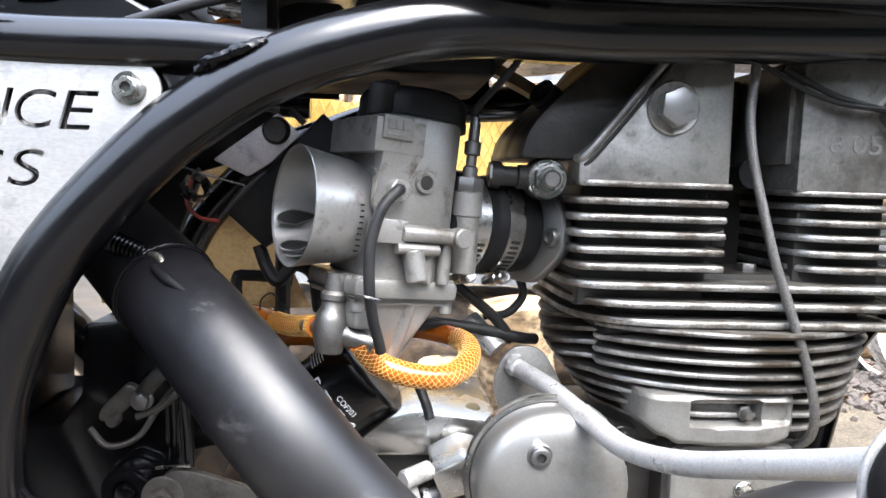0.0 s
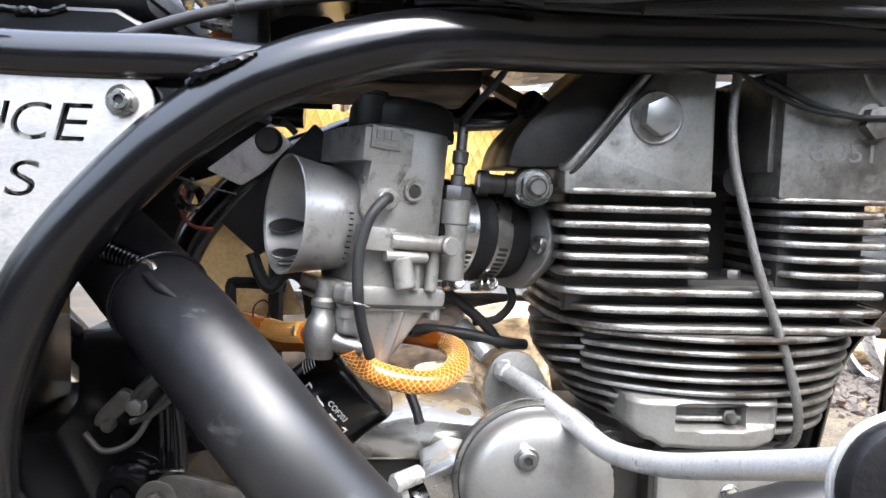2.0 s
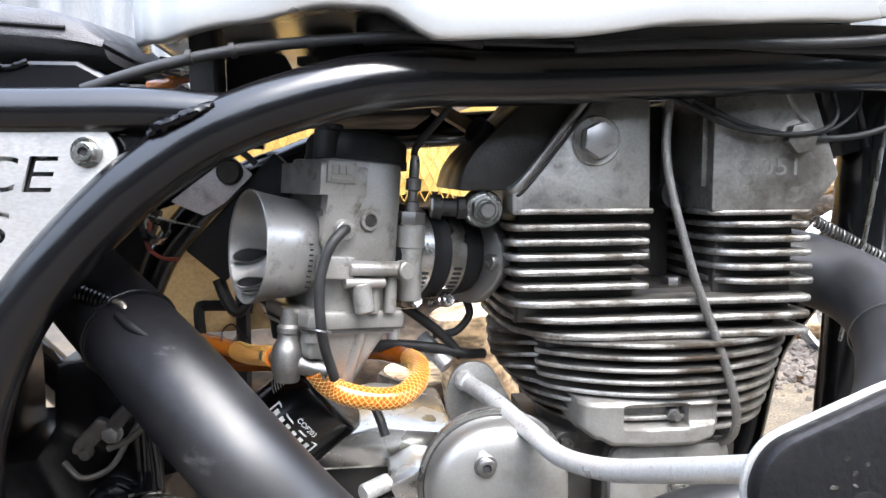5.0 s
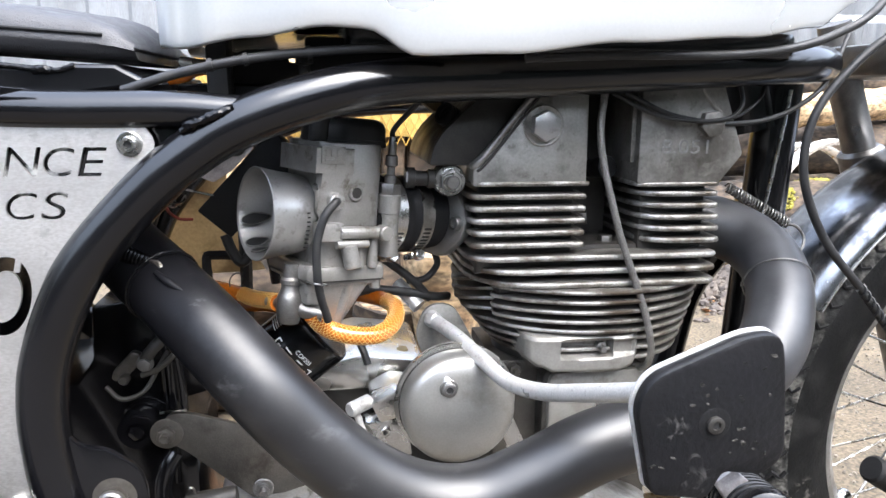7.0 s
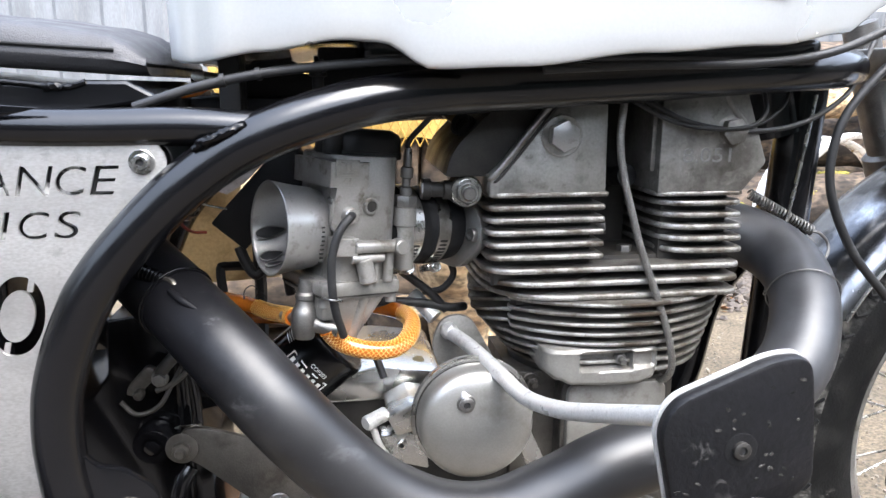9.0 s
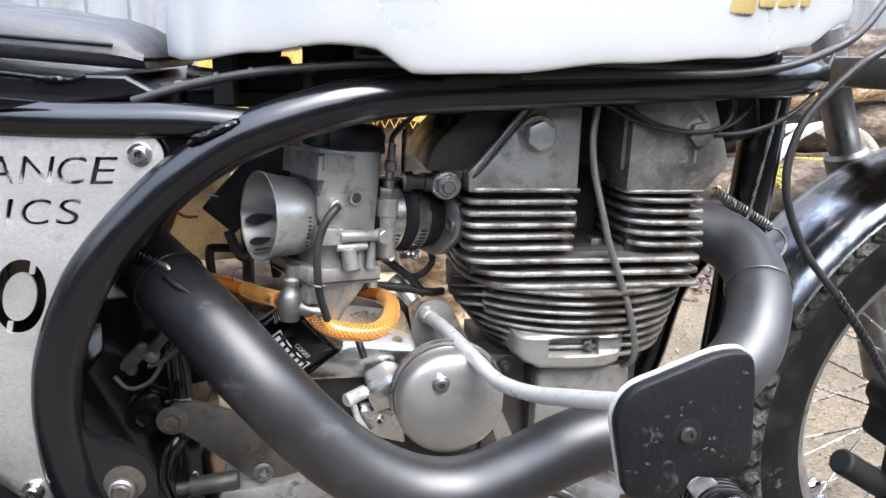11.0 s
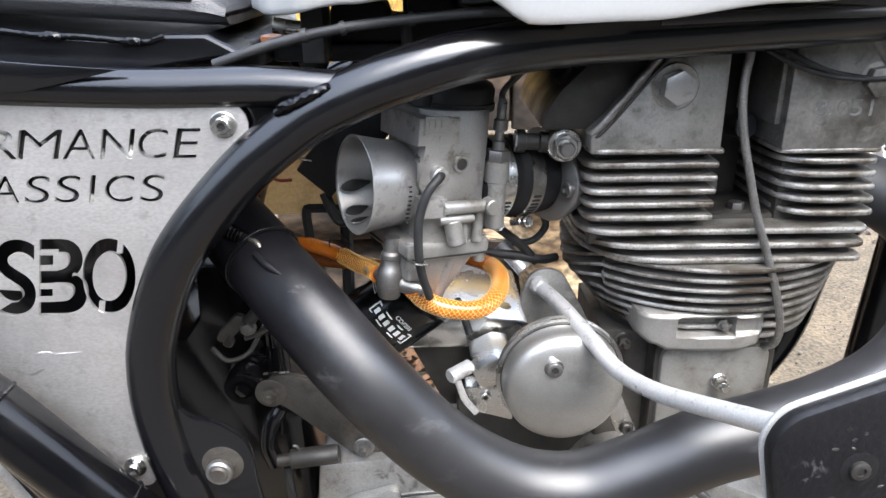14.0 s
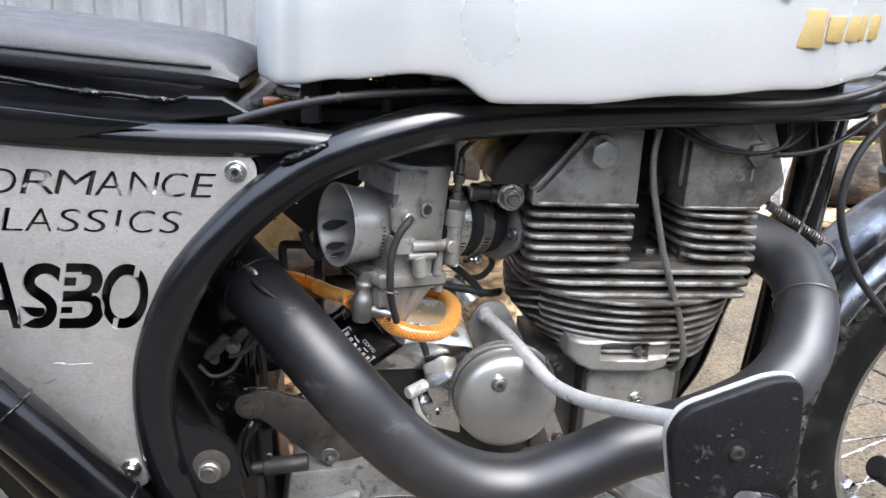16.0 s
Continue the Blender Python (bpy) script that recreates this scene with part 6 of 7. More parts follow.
part("rear_guard", tube([(-0.52, 0.408, 0.465), (-0.460, 0.408, 0.415), (-0.418, 0.408, 0.374), (-0.402, 0.408, 0.356), (-0.389, 0.408, 0.333), (-0.374, 0.408, 0.300), (-0.355, 0.408, 0.25)], 0.0070, 12), "cover", bike, "dull alloy rear guard edge")

# crankcase covers
outer = part("outer_cover", slab(rounded([(-0.112, 0.20), (-0.108, 0.285), (-0.113, 0.331), (-0.092, 0.331), (-0.0935, 0.319), (-0.0715, 0.321), (-0.0725, 0.3335), (-0.047, 0.337), (-0.020, 0.338), (0.006, 0.335), (0.024, 0.325), (0.037, 0.311), (0.049, 0.290), (0.058, 0.265), (0.066, 0.20)],
                                      [0, 0.004, 0.003, 0.003, 0.002, 0.003, 0.004, 0.006, 0.008, 0.012, 0.012, 0.012, 0.01, 0.01, 0]), XZ(0.366), 0.03, 0.0035), "cover", case)
part("cover_seam", tube([(-0.0735, 0.3790, 0.3345), (-0.047, 0.3790, 0.3385), (-0.020, 0.3790, 0.3395), (0.007, 0.3790, 0.3365), (0.026, 0.3790, 0.3255), (0.039, 0.3790, 0.3115), (0.052, 0.3790, 0.289)], 0.0011, 6), "rubber", case)
part("shell_patch", slab(rounded([(-0.124, 0.20), (-0.126, 0.310), (-0.118, 0.327), (-0.098, 0.338), (-0.068, 0.347), (-0.060, 0.345), (-0.060, 0.30), (-0.06, 0.20)], [0, 0.02, 0.01, 0.01, 0.008, 0.004, 0, 0]), XZ(0.374), 0.01, 0.003), "cover", case)
socket_bolt(outer, (-0.035, 0.3655, 0.3185), r=0.0052, head=0.004, washer=0.0075)
part("cover_lug", tube([(-0.1025, 0.364, 0.327), (-0.1025, 0.362, 0.308), (-0.102, 0.362, 0.25)], lambda t: 0.0105 - 0.002 * t, 20), "cover", case)
disc = part("points_cover", lathe([(0, 0), (0.070, 0), (0.0715, 0.002), (0.0715, 0.005), (0.0695, 0.006), (0.0695, 0.009), (0.0715, 0.010), (0.0715, 0.013), (0.067, 0.016), (0, 0.017)], along((0.1415, 0.372, 0.282), OUT), 72), "cover", case)
# dark ring laid round the points cover for the shade of its gap
part("ring_gap", lathe([(0.0712, 0), (0.0760, 0), (0.0760, 0.004), (0.0712, 0.004)], along((0.1415, 0.372, 0.282), OUT), 72, closed=True), "core", case)
part("pipe_clamp", slab(rounded([(0.096, 0.312), (0.104, 0.314), (0.108, 0.300), (0.106, 0.278), (0.098, 0.278), (0.100, 0.298)], 0.003), XZ(0.351), 0.004, 0.001), "chrome", case)
part("pipe_stub", tube([(0.100, 0.348, 0.285), (0.111, 0.345, 0.284), (0.122, 0.350, 0.278)], 0.0075, 16), "cover", case)
socket_bolt(disc, (0.132, 0.3545, 0.289), r=0.0042, head=0.003)
part("feed_pipe", tube([(0.150, 0.352, 0.368), (0.168, 0.350, 0.3645), (0.188, 0.348, 0.348), (0.204, 0.347, 0.325), (0.208, 0.347, 0.300)], 0.0036, 14), "steel", case)
part("ferrule", lathe([(0, 0), (0.0052, 0), (0.0052, 0.022), (0.0065, 0.024), (0.0065, 0.04), (0, 0.04)], along((0.2075, 0.347, 0.306), (0.05, 0, -1)), 20), "chrome", case)
fcap = part("front_cover", slab(rounded([(0.210, 0.20), (0.216, 0.290), (0.243, 0.323), (0.264, 0.3225), (0.276, 0.299), (0.283, 0.262), (0.288, 0.20)], [0, 0.03, 0.012, 0.014, 0.02, 0.02, 0]), XZ(0.354), 0.03, 0.005), "cover", case)
socket_bolt(fcap, (0.239, 0.3535, 0.2745), r=0.0040, head=0.003)
peg_arm = part("lever_arm", slab(rounded([(0.188, 0.470), (0.200, 0.478), (0.226, 0.455), (0.222, 0.440), (0.205, 0.445)], 0.004), XZ(0.196), 0.006, 0.001), "bare", bike, "chipped metal lever arm")
part("pad_corner", slab(rounded([(0.139, 0.472), (0.164, 0.468), (0.160, 0.455), (0.146, 0.455)], 0.004), XZ(0.1885), 0.0015, 0.0003), "glue", pad, "worn brown glue patch")
part("arm_web", slab(rounded([(0.170, 0.470), (0.185, 0.468), (0.176, 0.448), (0.164, 0.449)], 0.003), XZ(0.2), 0.005, 0.001), "rod", bike)
b = bmesh.new()
bmesh.ops.create_icosphere(b, subdivisions=3, radius=0.0075, matrix=Matrix.Translation((0.056, 0.4365, 0.501)))
for v in b.verts:
    v.co += 0.0015 * noise.noise_vector(v.co * 300)
part("weld_blob", b, "rod", bracket)
part("tab_pin", lathe([(0, 0), (0.007, 0), (0.007, 0.03), (0, 0.03)], along((0.046, 0.452, 0.508), (-0.6, 0.5, 0.6)), 16), "rod", bracket)

# front end
def arc_shell(hub, a0, a1, prof, n=40):
    bm = bmesh.new()
    rows = []
    for k in range(n + 1):
        a = radians(a0 + (a1 - a0) * k / n)
        rows.append([bm.verts.new((hub.x + r * math.cos(a), hub.y + w, hub.z + r * math.sin(a))) for r, w in prof])
    for A, B in zip(rows, rows[1:]):
        for k in range(len(prof) - 1):
            bm.faces.new((A[k], A[k + 1], B[k + 1], B[k]))
    bmesh.ops.recalc_face_normals(bm, faces=bm.faces[:])
    bmesh.ops.solidify(bm, geom=bm.faces[:], thickness=0.002)
    return bm


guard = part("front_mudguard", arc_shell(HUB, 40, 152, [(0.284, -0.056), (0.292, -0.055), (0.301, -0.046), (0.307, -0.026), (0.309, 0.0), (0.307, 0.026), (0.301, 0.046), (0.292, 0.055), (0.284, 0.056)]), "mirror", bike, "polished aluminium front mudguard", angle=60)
part("edge_bead", tube([(HUB.x + 0.284 * math.cos(radians(a)), HUB.y - 0.056, HUB.z + 0.284 * math.sin(radians(a))) for a in range(40, 154, 4)], 0.0016, 8, 2), "polish", guard)
fork = part("fork_leg", tube([(0.500, 0.555, 0.770), (0.5265, 0.555, 0.694), (0.555, 0.555, 0.623)], 0.0170, 24, smooth=False), "steel", bike, "dull grey fork stanchion")
part("slider", lathe([(0, 0), (0.019, 0), (0.0235, 0.004), (0.0235, 0.026), (0.021, 0.032), (0.021, 0.30), (0, 0.30)], along((0.549, 0.555, 0.640), (0.38, 0, -1)), 28), "steel", fork)
fork2 = part("fork_leg", tube([(0.500, 0.372, 0.770), (0.5265, 0.372, 0.694), (0.555, 0.372, 0.623)], 0.0170, 24, smooth=False), "steel", bike, "dull grey fork stanchion")
part("slider", lathe([(0, 0), (0.019, 0), (0.0235, 0.004), (0.0235, 0.026), (0.021, 0.032), (0.021, 0.30), (0, 0.30)], along((0.549, 0.372, 0.640), (0.38, 0, -1)), 28), "steel", fork2)
part("fork_yoke", slab(rounded(rect(0.440, 0.340, 0.56, 0.590), 0.03), XY(0.7125), 0.028, 0.004), "steel", bike, "grey alloy lower fork yoke")
cal = part("brake_caliper", slab(rounded([(0.520, 0.362), (0.526, 0.392), (0.516, 0.404), (0.520, 0.422), (0.540, 0.428), (0.604, 0.424), (0.61, 0.36), (0.57, 0.345)], 0.007), XZ(0.385), 0.045, 0.006), "matt", bike, "black brake caliper")
for x, z in ((0.544, 0.404), (0.584, 0.398)):
    part("piston_cap", lathe([(0, 0.006), (0.0135, 0.006), (0.016, 0.004), (0.017, 0)], along((x, 0.3855, z), OUT), 28), "rubber", cal)
for x, z in ((0.530, 0.411), (0.532, 0.370), (0.564, 0.418)):
    socket_bolt(cal, (x, 0.3835, z), r=0.0045, head=0.004, washer=0.006, mat="core")
part("piston_housing", lathe([(0, 0), (0.011, 0), (0.0135, 0.003), (0.0135, 0.070), (0, 0.070)], along((0.478, 0.398, 0.346), (0.80, 0.10, -0.50)), 28), "matt", cal)
part("bleed_nipple", lathe([(0, 0), (0.004, 0), (0.004, 0.014), (0.006, 0.015), (0.006, 0.022), (0, 0.022)], along((0.524, 0.39, 0.420), (-0.4, -0.3, 0.8)), 12), "matt", cal)
part("caliper_bridge", block(0.545, 0.378, 0.275, 0.605, 0.42, 0.355, 0.008, 0.01), "matt", cal)
for a in (206, 214):
    c = HUB + Vector((0.196 * math.cos(radians(a)), -0.018, 0.196 * math.sin(radians(a))))
    part("wheel_weight", lathe([(0, 0), (0.006, 0), (0.0072, 0.002), (0.0072, 0.013), (0.006, 0.015), (0, 0.015)], along(c, HUB - c), 18), "chrome", wheel)
# tread cuts round the shoulders of the tyre
cuts = bmesh.new()
for k in range(76):
    a = 2 * math.pi * k / 76
    for s in (-1, 1):
        pts = []
        for j, (r, w) in enumerate(((0.2630, 0.0486), (0.2690, 0.0460), (0.2745, 0.0432), (0.2800, 0.0398), (0.2850, 0.0325), (0.2890, 0.0255), (0.2920, 0.0150))):
            b2 = a + 0.020 * j / 6 + 0.0105 * (1 if j % 2 else -1) + (0.04 if s > 0 else 0)
            pts.append(WH @ Vector((r * math.cos(b2), r * math.sin(b2), s * w)))
        tube(pts, 0.0017 if k % 3 else 0.0023, 6, 2, bm=cuts)
tread = part("tread", cuts, "matt", wheel)
tread["kind"] = "stuff"

# tank lettering as plain gold shapes
for x0, z0, x1, z1 in ((0.243, 0.764, 0.263, 0.791), (0.266, 0.769, 0.279, 0.787), (0.282, 0.770, 0.293, 0.788), (0.296, 0.771, 0.301, 0.789), (0.304, 0.772, 0.315, 0.790), (0.205, 0.797, 0.232, 0.818)):
    y = CY - curve_at(TANK_HALF, (x0 + x1) / 2) - 0.0022
    part("gold_mark", slab(rounded(rect(x0, z0, x1, z1), 0.002), XZ(y), 0.0025, 0.0003), "gold", tank, "plain gold shape")


# ---- background things ----
def log_shape(p, q, r, seed, bark="bark"):
    """A cut log: knobbly bark, pale sawn ends."""
    bm = tube([Vector(p).lerp(Vector(q), k / 10) for k in range(11)], r, 24, 2, cap=True)
    for v in bm.verts:
        v.co += noise.noise_vector(v.co * (3 / r) * 0.3 + Vector((seed, 0, 0))) * r * 0.14 + noise.noise_vector(v.co * (9 / r) * 0.3) * r * 0.05
    return bm


def log(p, q, r, seed, label, mat="bark", moss=False):
    ob = linked("log", log_shape(p, q, r, seed), mat)
    tagged(ob, label, "log", group="stacked logs")
    d = (Vector(q) - Vector(p)).normalized()
    for end, way in ((Vector(p), -d), (Vector(q), d)):
        part("sawn_end", lathe([(0, 0.002), (r * 0.5, 0.003), (r * 0.93, 0.001), (r * 0.9, -0.01)], along(end, way), 20), "wood", ob)
    if moss:
        random.seed(seed)
        side = d.cross(Vector((0, 0, 1))).normalized()
        side = -side if side.y < 0 else side
        spots = []
        for k in range(6000):
            t, a = random.random(), random.uniform(-0.6, 1.6)
            at = Vector(p).lerp(Vector(q), t) + (Vector((0, 0, 1)) * math.cos(a) - side * math.sin(a)) * r * 1.02
            if noise.noise(at * 6) < 0.22:
                continue
            spots.append(sized(at, random.uniform(0.004, 0.011), random.uniform(0.5, 1.2)))
        bm = blobs(spots)
        part("moss", bm, "moss", ob)["kind"] = "stuff"
    return ob


log((1.15, 2.75, 0.20), (3.2, 2.55, 0.22), 0.135, 3, "thick mossy brown log lying on the ground", moss=True)
log((1.35, 2.95, 0.46), (3.4, 2.75, 0.48), 0.12, 4, "brown bark log lying on the stack")
log((1.0, 3.05, 0.21), (2.6, 3.2, 0.21), 0.14, 5, "brown bark log lying on the ground")
log((1.65, 2.55, 0.62), (2.9, 2.9, 0.70), 0.07, 6, "pale split log lying across the stack", "wood")
log((1.05, 2.35, 0.11), (2.6, 2.15, 0.11), 0.045, 7, "thin pale fallen branch on the ground", "wood")
log((1.9, 3.3, 0.78), (3.6, 3.0, 0.80), 0.14, 9, "brown bark log on top of the stack")
log((2.2, 2.45, 0.15), (3.9, 2.2, 0.15), 0.08, 10, "yellowish split log on the ground", "wood")
log((0.9, 3.45, 0.50), (3.0, 3.5, 0.52), 0.15, 12, "brown bark log on the stack")


def spare_rim(c, r, yaw, label):
    m = Matrix.Translation(c) @ Matrix.Rotation(radians(yaw), 4, "Z") @ along((0, 0, 0), OUT)
    ob = linked("spare_rim", lathe([(r, -0.024), (r + 0.005, -0.0245), (r + 0.005, -0.021), (r - 0.004, -0.018), (r - 0.008, -0.006), (r - 0.008, 0.006), (r - 0.004, 0.018), (r + 0.005, 0.021), (r + 0.005, 0.0245), (r, 0.024), (r - 0.010, 0.016), (r - 0.012, 0.005), (r - 0.012, -0.005), (r - 0.010, -0.016)], m, 96, closed=True), "rimwhite")
    tagged(ob, label, "wheel rim", group="spare rims")
    for k in range(18):
        a = 2 * math.pi * k / 18
        part("spoke_hole", lathe([(0, 0), (0.004, 0), (0.004, 0.004), (0, 0.004)], m @ along(((r - 0.012) * math.cos(a), (r - 0.012) * math.sin(a), 0), (-math.cos(a), -math.sin(a), 0)), 10), "gold", ob)
    return ob


spare_rim((1.569, 1.90, GZ + 0.252), 0.245, 8, "bare white alloy wheel rim leaning by the logs")
spare_rim((1.531, 1.99, GZ + 0.244), 0.237, 8, "second bare alloy wheel rim leaning by the logs")


def firewood_sack(x0, x1, y, z0, z1, seed):
    """Split firewood upright in a yellow net."""
    random.seed(seed)
    base = new("firewood_sack")
    base.location = ((x0 + x1) / 2, y, z0)
    tagged(base, "split firewood logs packed in a yellow net sack", "firewood")
    n = 0
    for row in range(2):
        x = x0 - 0.02 * row
        while x < x1:
            w = random.uniform(0.035, 0.075)
            h = random.uniform(0.75, 1.0) * (z1 - z0)
            bm = slab(rounded([(x, y + 0.08 * row), (x + w * 0.9, y - 0.012 + 0.08 * row), (x + w, y + 0.05 + 0.08 * row), (x + 0.3 * w, y + 0.075 + 0.08 * row)], 0.008), XY(z0), h, 0.004)
            bmesh.ops.subdivide_edges(bm, edges=[e for e in bm.edges if abs(e.verts[0].co.z - e.verts[1].co.z) > 0.1], cuts=8)
            for v in bm.verts:
                v.co += noise.noise_vector(v.co * 9 + Vector((seed + n, 0, 0))) * 0.008
            part("firewood", bm, "wood" if random.random() < 0.6 else "bark", base)
            x += w + 0.003
            n += 1
    def front(xx, zz):
        return y - 0.024 + 0.02 * noise.noise(Vector((xx * 9, zz * 9, seed)))

    top, low = z1 - 0.055, z1 - 0.185
    cloth = bmesh.new()
    grid = [[cloth.verts.new((x0 - 0.03 + (x1 - x0 + 0.06) * k / 40, front(x0 - 0.03 + (x1 - x0 + 0.06) * k / 40, low + (top - low) * j / 10), low + (top - low) * j / 10 + 0.02 * math.sin(k * 0.5) * (j / 10 - 0.4))) for k in range(41)] for j in range(11)]
    for A, B in zip(grid, grid[1:]):
        for k in range(40):
            cloth.faces.new((A[k], A[k + 1], B[k + 1], B[k]))
    bmesh.ops.solidify(cloth, geom=cloth.faces[:], thickness=0.002)
    part("wrapping", cloth, "sheet", base)
    net = bmesh.new()
    step = 0.016
    cols, lines = int((x1 - x0 + 0.06) / step), int((top - low) / step)
    for hand in (1, -1):
        for k in range(-lines, cols + lines):
            pts = []
            for j in range(lines + 1):
                xx = x0 - 0.03 + (k + hand * j * 0.5) * step
                if x0 - 0.03 <= xx <= x1 + 0.03:
                    zz = top - 0.01 - j * step
                    pts.append(Vector((xx, front(xx, zz) - 0.004, zz)))
            if len(pts) > 2:
                tube(pts, 0.0009, 4, smooth=False, bm=net, cap=False)
    part("net", net, "netting", base)["kind"] = "stuff"
    back = slab(rect(x0, y + 0.16, x1, y + 0.18), XY(z0), (z1 - z0) * 0.9, 0.002)
    part("firewood", back, "bark", base)


firewood_sack(-0.20, 0.33, 1.10, GZ + 0.42, 0.80, 3)
log((-0.35, 1.28, 0.16), (0.62, 1.22, 0.16), 0.095, 21, "brown bark log under the firewood sack")
log((-0.30, 1.20, 0.345), (0.55, 1.26, 0.345), 0.09, 22, "brown bark log under the firewood sack")
log((0.20, 0.93, GZ), (0.135, 0.92, 0.46), 0.055, 23, "upright pale split log behind the engine", "wood")
log((0.055, 0.98, GZ), (0.075, 0.97, 0.36), 0.06, 24, "upright bark log behind the engine")


# fence of corrugated sheet on a concrete footing
def fence():
    bm = bmesh.new()
    y0, rows = 3.9, []
    for k in range(int(14 / 0.019)):
        x = -9 + 0.019 * k
        yy = y0 + 0.012 * math.sin(2 * math.pi * x / 0.152)
        rows.append((bm.verts.new((x, yy, 1.18)), bm.verts.new((x, yy, 3.4))))
    for a, b in zip(rows, rows[1:]):
        bm.faces.new((a[0], b[0], b[1], a[1]))
    w = linked("wall_north", bm, "zinc")
    tagged(w, "weathered grey corrugated metal sheet wall", "wall", kind="structure")
    low = []
    bm = bmesh.new()
    for k in range(int(14 / 0.02)):
        x = -9 + 0.02 * k
        yy = y0 - 0.08 + (0.012 if (x / 0.21) % 1 < 0.5 else 0.0)
        low.append((bm.verts.new((x, yy, GZ - 0.02)), bm.verts.new((x, yy, 1.13)), bm.verts.new((x, y0 + 0.05, 1.15))))
    for a, b in zip(low, low[1:]):
        bm.faces.new((a[0], b[0], b[1], a[1]))
        bm.faces.new((a[1], b[1], b[2], a[2]))
    part("lower_sheet", bm, "zinc", w, smooth=False)
    random.seed(8)
    for k in range(24):
        part("rivet", lathe([(0, 0.004), (0.008, 0.003), (0.011, 0)], along((-2.2 + 0.152 * k, y0 - 0.013, 1.24), OUT), 12), "steel", w)
    spots = []
    for k in range(1200):
        x = random.choice((random.gauss(-1.25, 0.16), random.uniform(-2.6, 2.5)))
        spots.append(sized((x, y0 - 0.04 + random.uniform(-0.03, 0.03), 1.15), random.uniform(0.005, 0.015), random.uniform(0.5, 1)))
    bm = blobs(spots)
    g = linked("moss", bm, "moss")
    tagged(g, "yellow-green moss along the wall's ledge", "moss", kind="stuff")


fence()


def closing_walls():
    """Plain dark banks added out of view behind and beside the camera, to shape light and reflections."""
    random.seed(4)
    for nm, p, q, h in (("wall_south", (-9, -3.4), (9, -3.4), 2.0), ("wall_west", (-9, -3.2), (-9, 4), 3.2), ("wall_east", (9, -3.2), (9, 9), 3.2)):
        bm = bmesh.new()
        n, mrows = 80, 14
        grid = []
        for j in range(mrows + 1):
            row = []
            for k in range(n + 1):
                t = k / n
                c = Vector((p[0] + (q[0] - p[0]) * t, p[1] + (q[1] - p[1]) * t, 0))
                # raised on the right to darken what the tank reflects there
                rise = 1 + 0.85 * max(0.0, min(1.0, (c.x - 1.0) / 1.6)) if h < 3 else 1
                c.z = GZ - 0.05 + h * rise * j / mrows
                row.append(bm.verts.new(c + noise.noise_vector(c * 1.7) * 0.22 * (0.3 + j / mrows)))
            grid.append(row)
        for A, B in zip(grid, grid[1:]):
            for k in range(n):
                bm.faces.new((A[k], A[k + 1], B[k + 1], B[k]))
        w = linked(nm, bm, "hedge")
        tagged(w, "added dark bank out of view, shaping light and reflections", "hedge", kind="structure")


closing_walls()


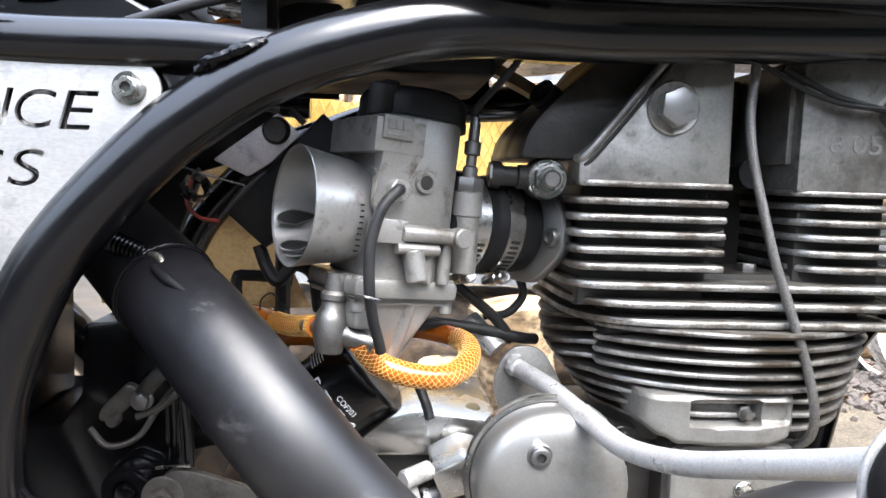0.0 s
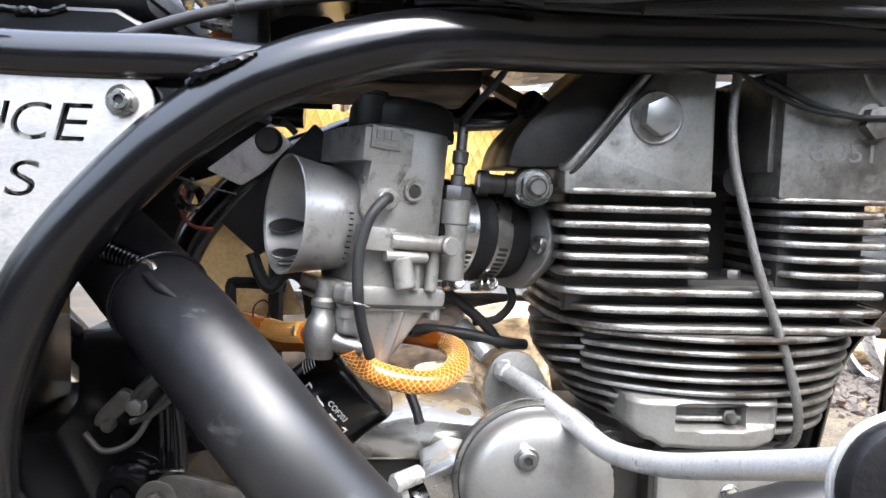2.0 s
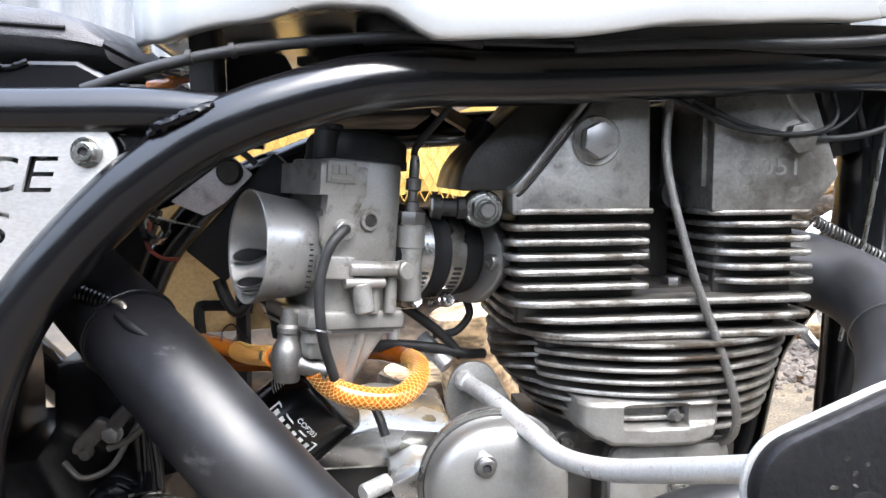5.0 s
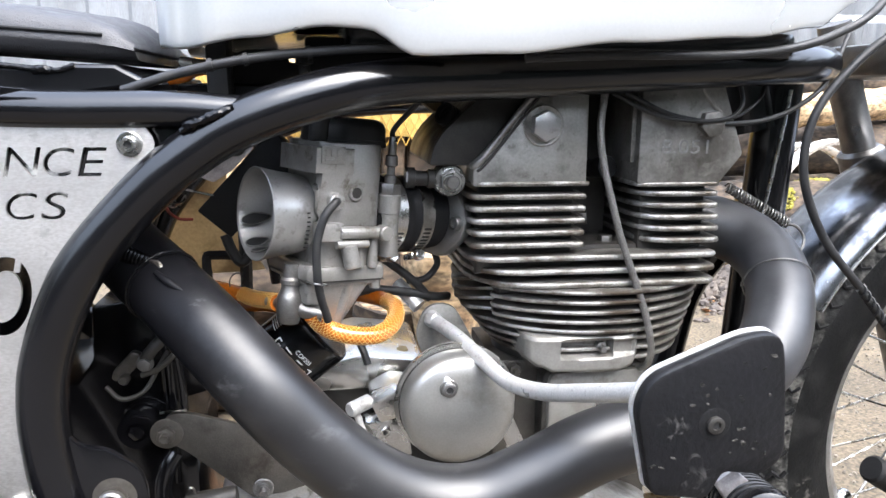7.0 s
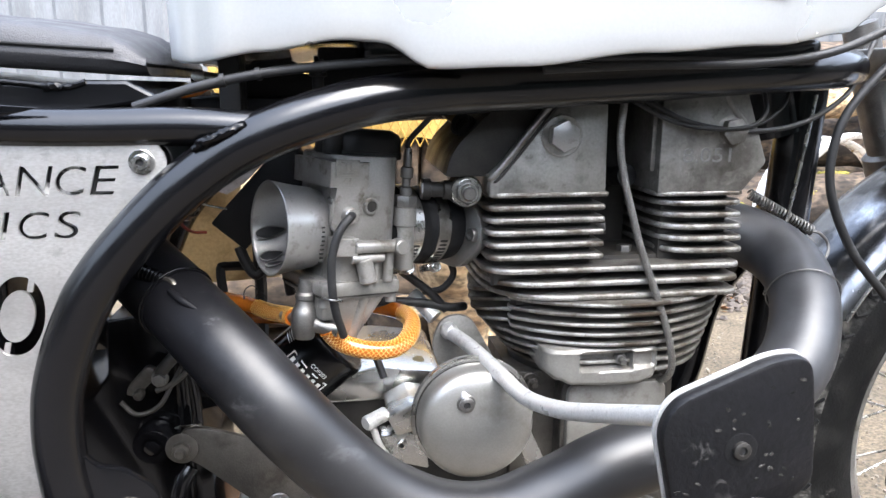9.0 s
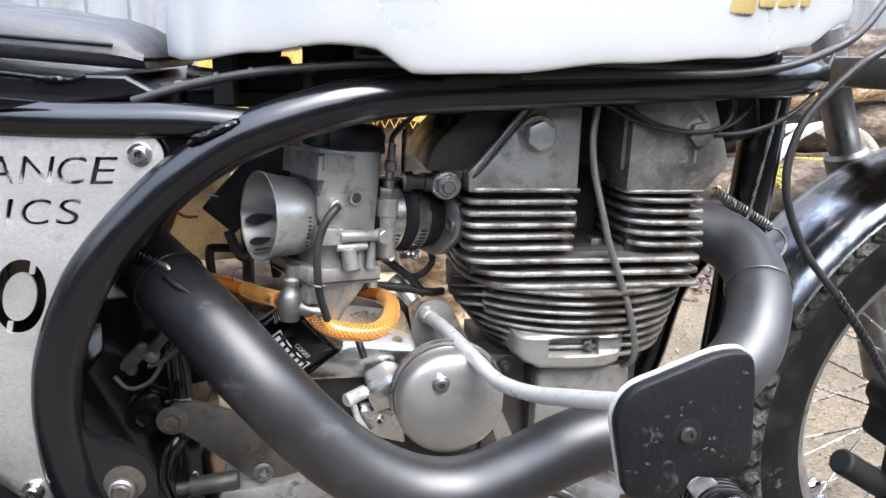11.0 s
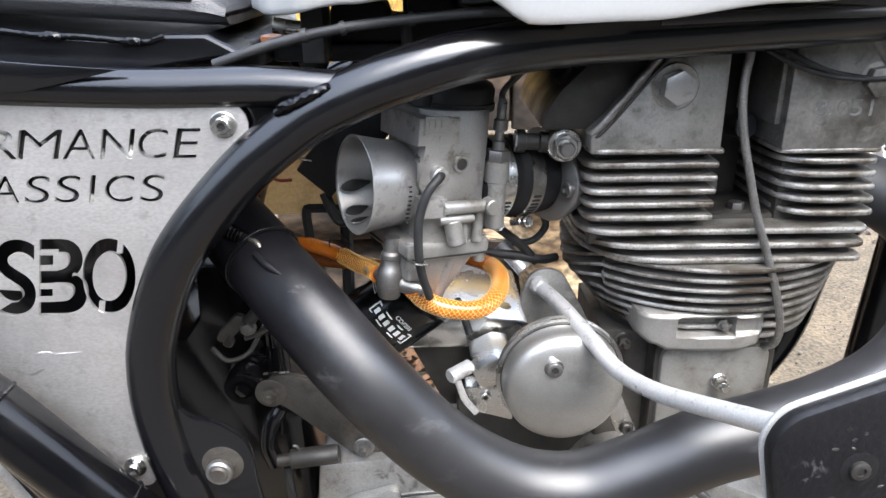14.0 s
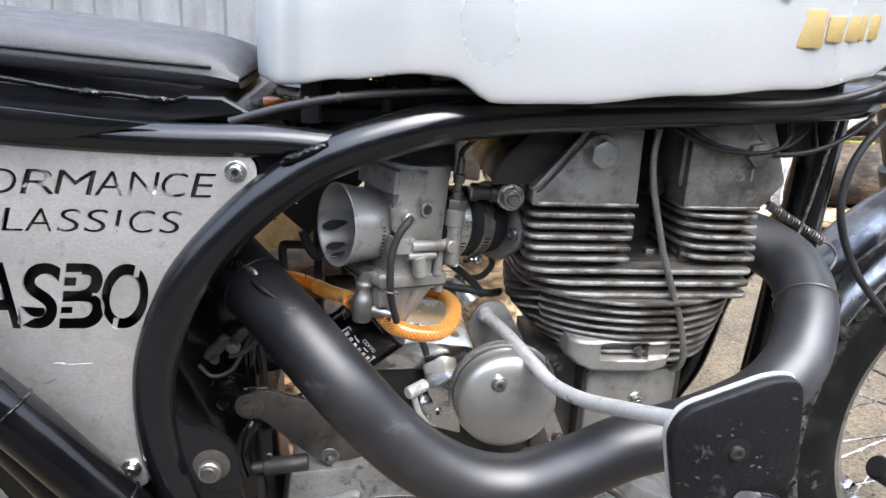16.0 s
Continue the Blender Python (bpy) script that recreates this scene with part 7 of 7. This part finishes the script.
# clods, stones and dead leaves on the ground
def scatter():
    random.seed(12)
    spots = []
    for k in range(9000):
        x, y = random.uniform(-0.9, 2.9), random.uniform(0.5, 2.7)
        r = random.uniform(0.0012, 0.0045) * (2.0 if random.random() < 0.04 else 1)
        spots.append(sized((x, y, GZ + r * 0.2), r, random.uniform(0.4, 0.9), (random.random() * 3, random.random() * 3, 0)))
    bm = blobs(spots)
    g = linked("gravel", bm, "stone", smooth=False)
    tagged(g, "scattered grey-tan gravel stones on the ground", "gravel", kind="stuff")
    bm = bmesh.new()
    for k in range(1500):
        x, y = (random.uniform(0.8, 2.4), random.uniform(1.7, 2.7)) if k < 700 else (random.uniform(-0.5, 0.42), random.uniform(0.70, 1.10))
        r = random.uniform(0.008, 0.028)
        m = Matrix.Translation((x, y, GZ + random.uniform(0.004, 0.02))) @ Euler((random.uniform(-0.6, 0.6), random.uniform(-0.6, 0.6), random.random() * 6)).to_matrix().to_4x4()
        vs = [bm.verts.new(m @ Vector(p)) for p in ((-r, 0, 0), (0, -r * 0.45, r * 0.2), (r, 0, 0), (0, r * 0.45, r * 0.25))]
        bm.faces.new(vs)
    g = linked("dead_leaves", bm, "leaf")
    tagged(g, "brown dead leaves and litter by the logs", "leaf litter", kind="stuff")
    spots = []
    for k in range(2600):
        x, y = random.gauss(1.25, 0.20), random.gauss(2.0, 0.15)
        r = random.uniform(0.003, 0.016) * (1.6 if random.random() < 0.06 else 1)
        spots.append(sized((x, y, GZ + r * 0.4 + 0.05 * max(0.0, 1 - math.hypot((x - 1.25) / 0.35, (y - 2.0) / 0.26))), r, random.uniform(0.5, 1), (random.random() * 3, random.random() * 3, 0)))
    bm = blobs(spots, 1)
    for v in bm.verts:
        v.co += noise.noise_vector(v.co * 90) * 0.006
    g = linked("dirt_clods", bm, "soil", smooth=False)
    tagged(g, "heap of dark damp soil clods", "soil", kind="stuff")


scatter()

# black levers and lugs inside the frame loop
lug2 = part("pivot_boss", lathe([(0, 0), (0.0150, 0), (0.0155, 0.002), (0.0155, 0.016), (0.0135, 0.019), (0.0080, 0.019), (0.0075, 0.014), (0, 0.014)], along((-0.186, 0.420, 0.428), OUT), 28), "black", bike, "black pivot boss")
hex_bolt(lug2, (-0.186, 0.407, 0.428), af=0.011, head=0.006, washer=0.0075, mat="black", turn=0.2)
part("pivot_web", slab(rounded([(-0.205, 0.412), (-0.200, 0.440), (-0.184, 0.450), (-0.168, 0.444), (-0.160, 0.424), (-0.172, 0.408)], 0.006), XZ(0.423), 0.006, 0.001), "black", lug2)
part("upright", tube([(-0.165, 0.428, 0.37), (-0.164, 0.428, 0.43), (-0.166, 0.430, 0.51)], 0.0065, 16), "black", lug2)
switch = part("lever_cover", slab(rounded([(-0.201, 0.474), (-0.199, 0.481), (-0.184, 0.497), (-0.177, 0.494), (-0.181, 0.484), (-0.193, 0.472)], 0.003), XZ(0.398), 0.008, 0.002), "engplate", bike, "greasy grey lever end")
part("strap", tube([(-0.204, 0.396, 0.470), (-0.192, 0.392, 0.461), (-0.176, 0.394, 0.466), (-0.166, 0.400, 0.482), (-0.160, 0.410, 0.492)], 0.0019, 10), "core", switch)
part("pin", lathe([(0, 0), (0.004, 0), (0.0042, 0.006), (0.003, 0.008), (0, 0.008)], along((-0.190, 0.3985, 0.476), OUT), 14), "core", switch)
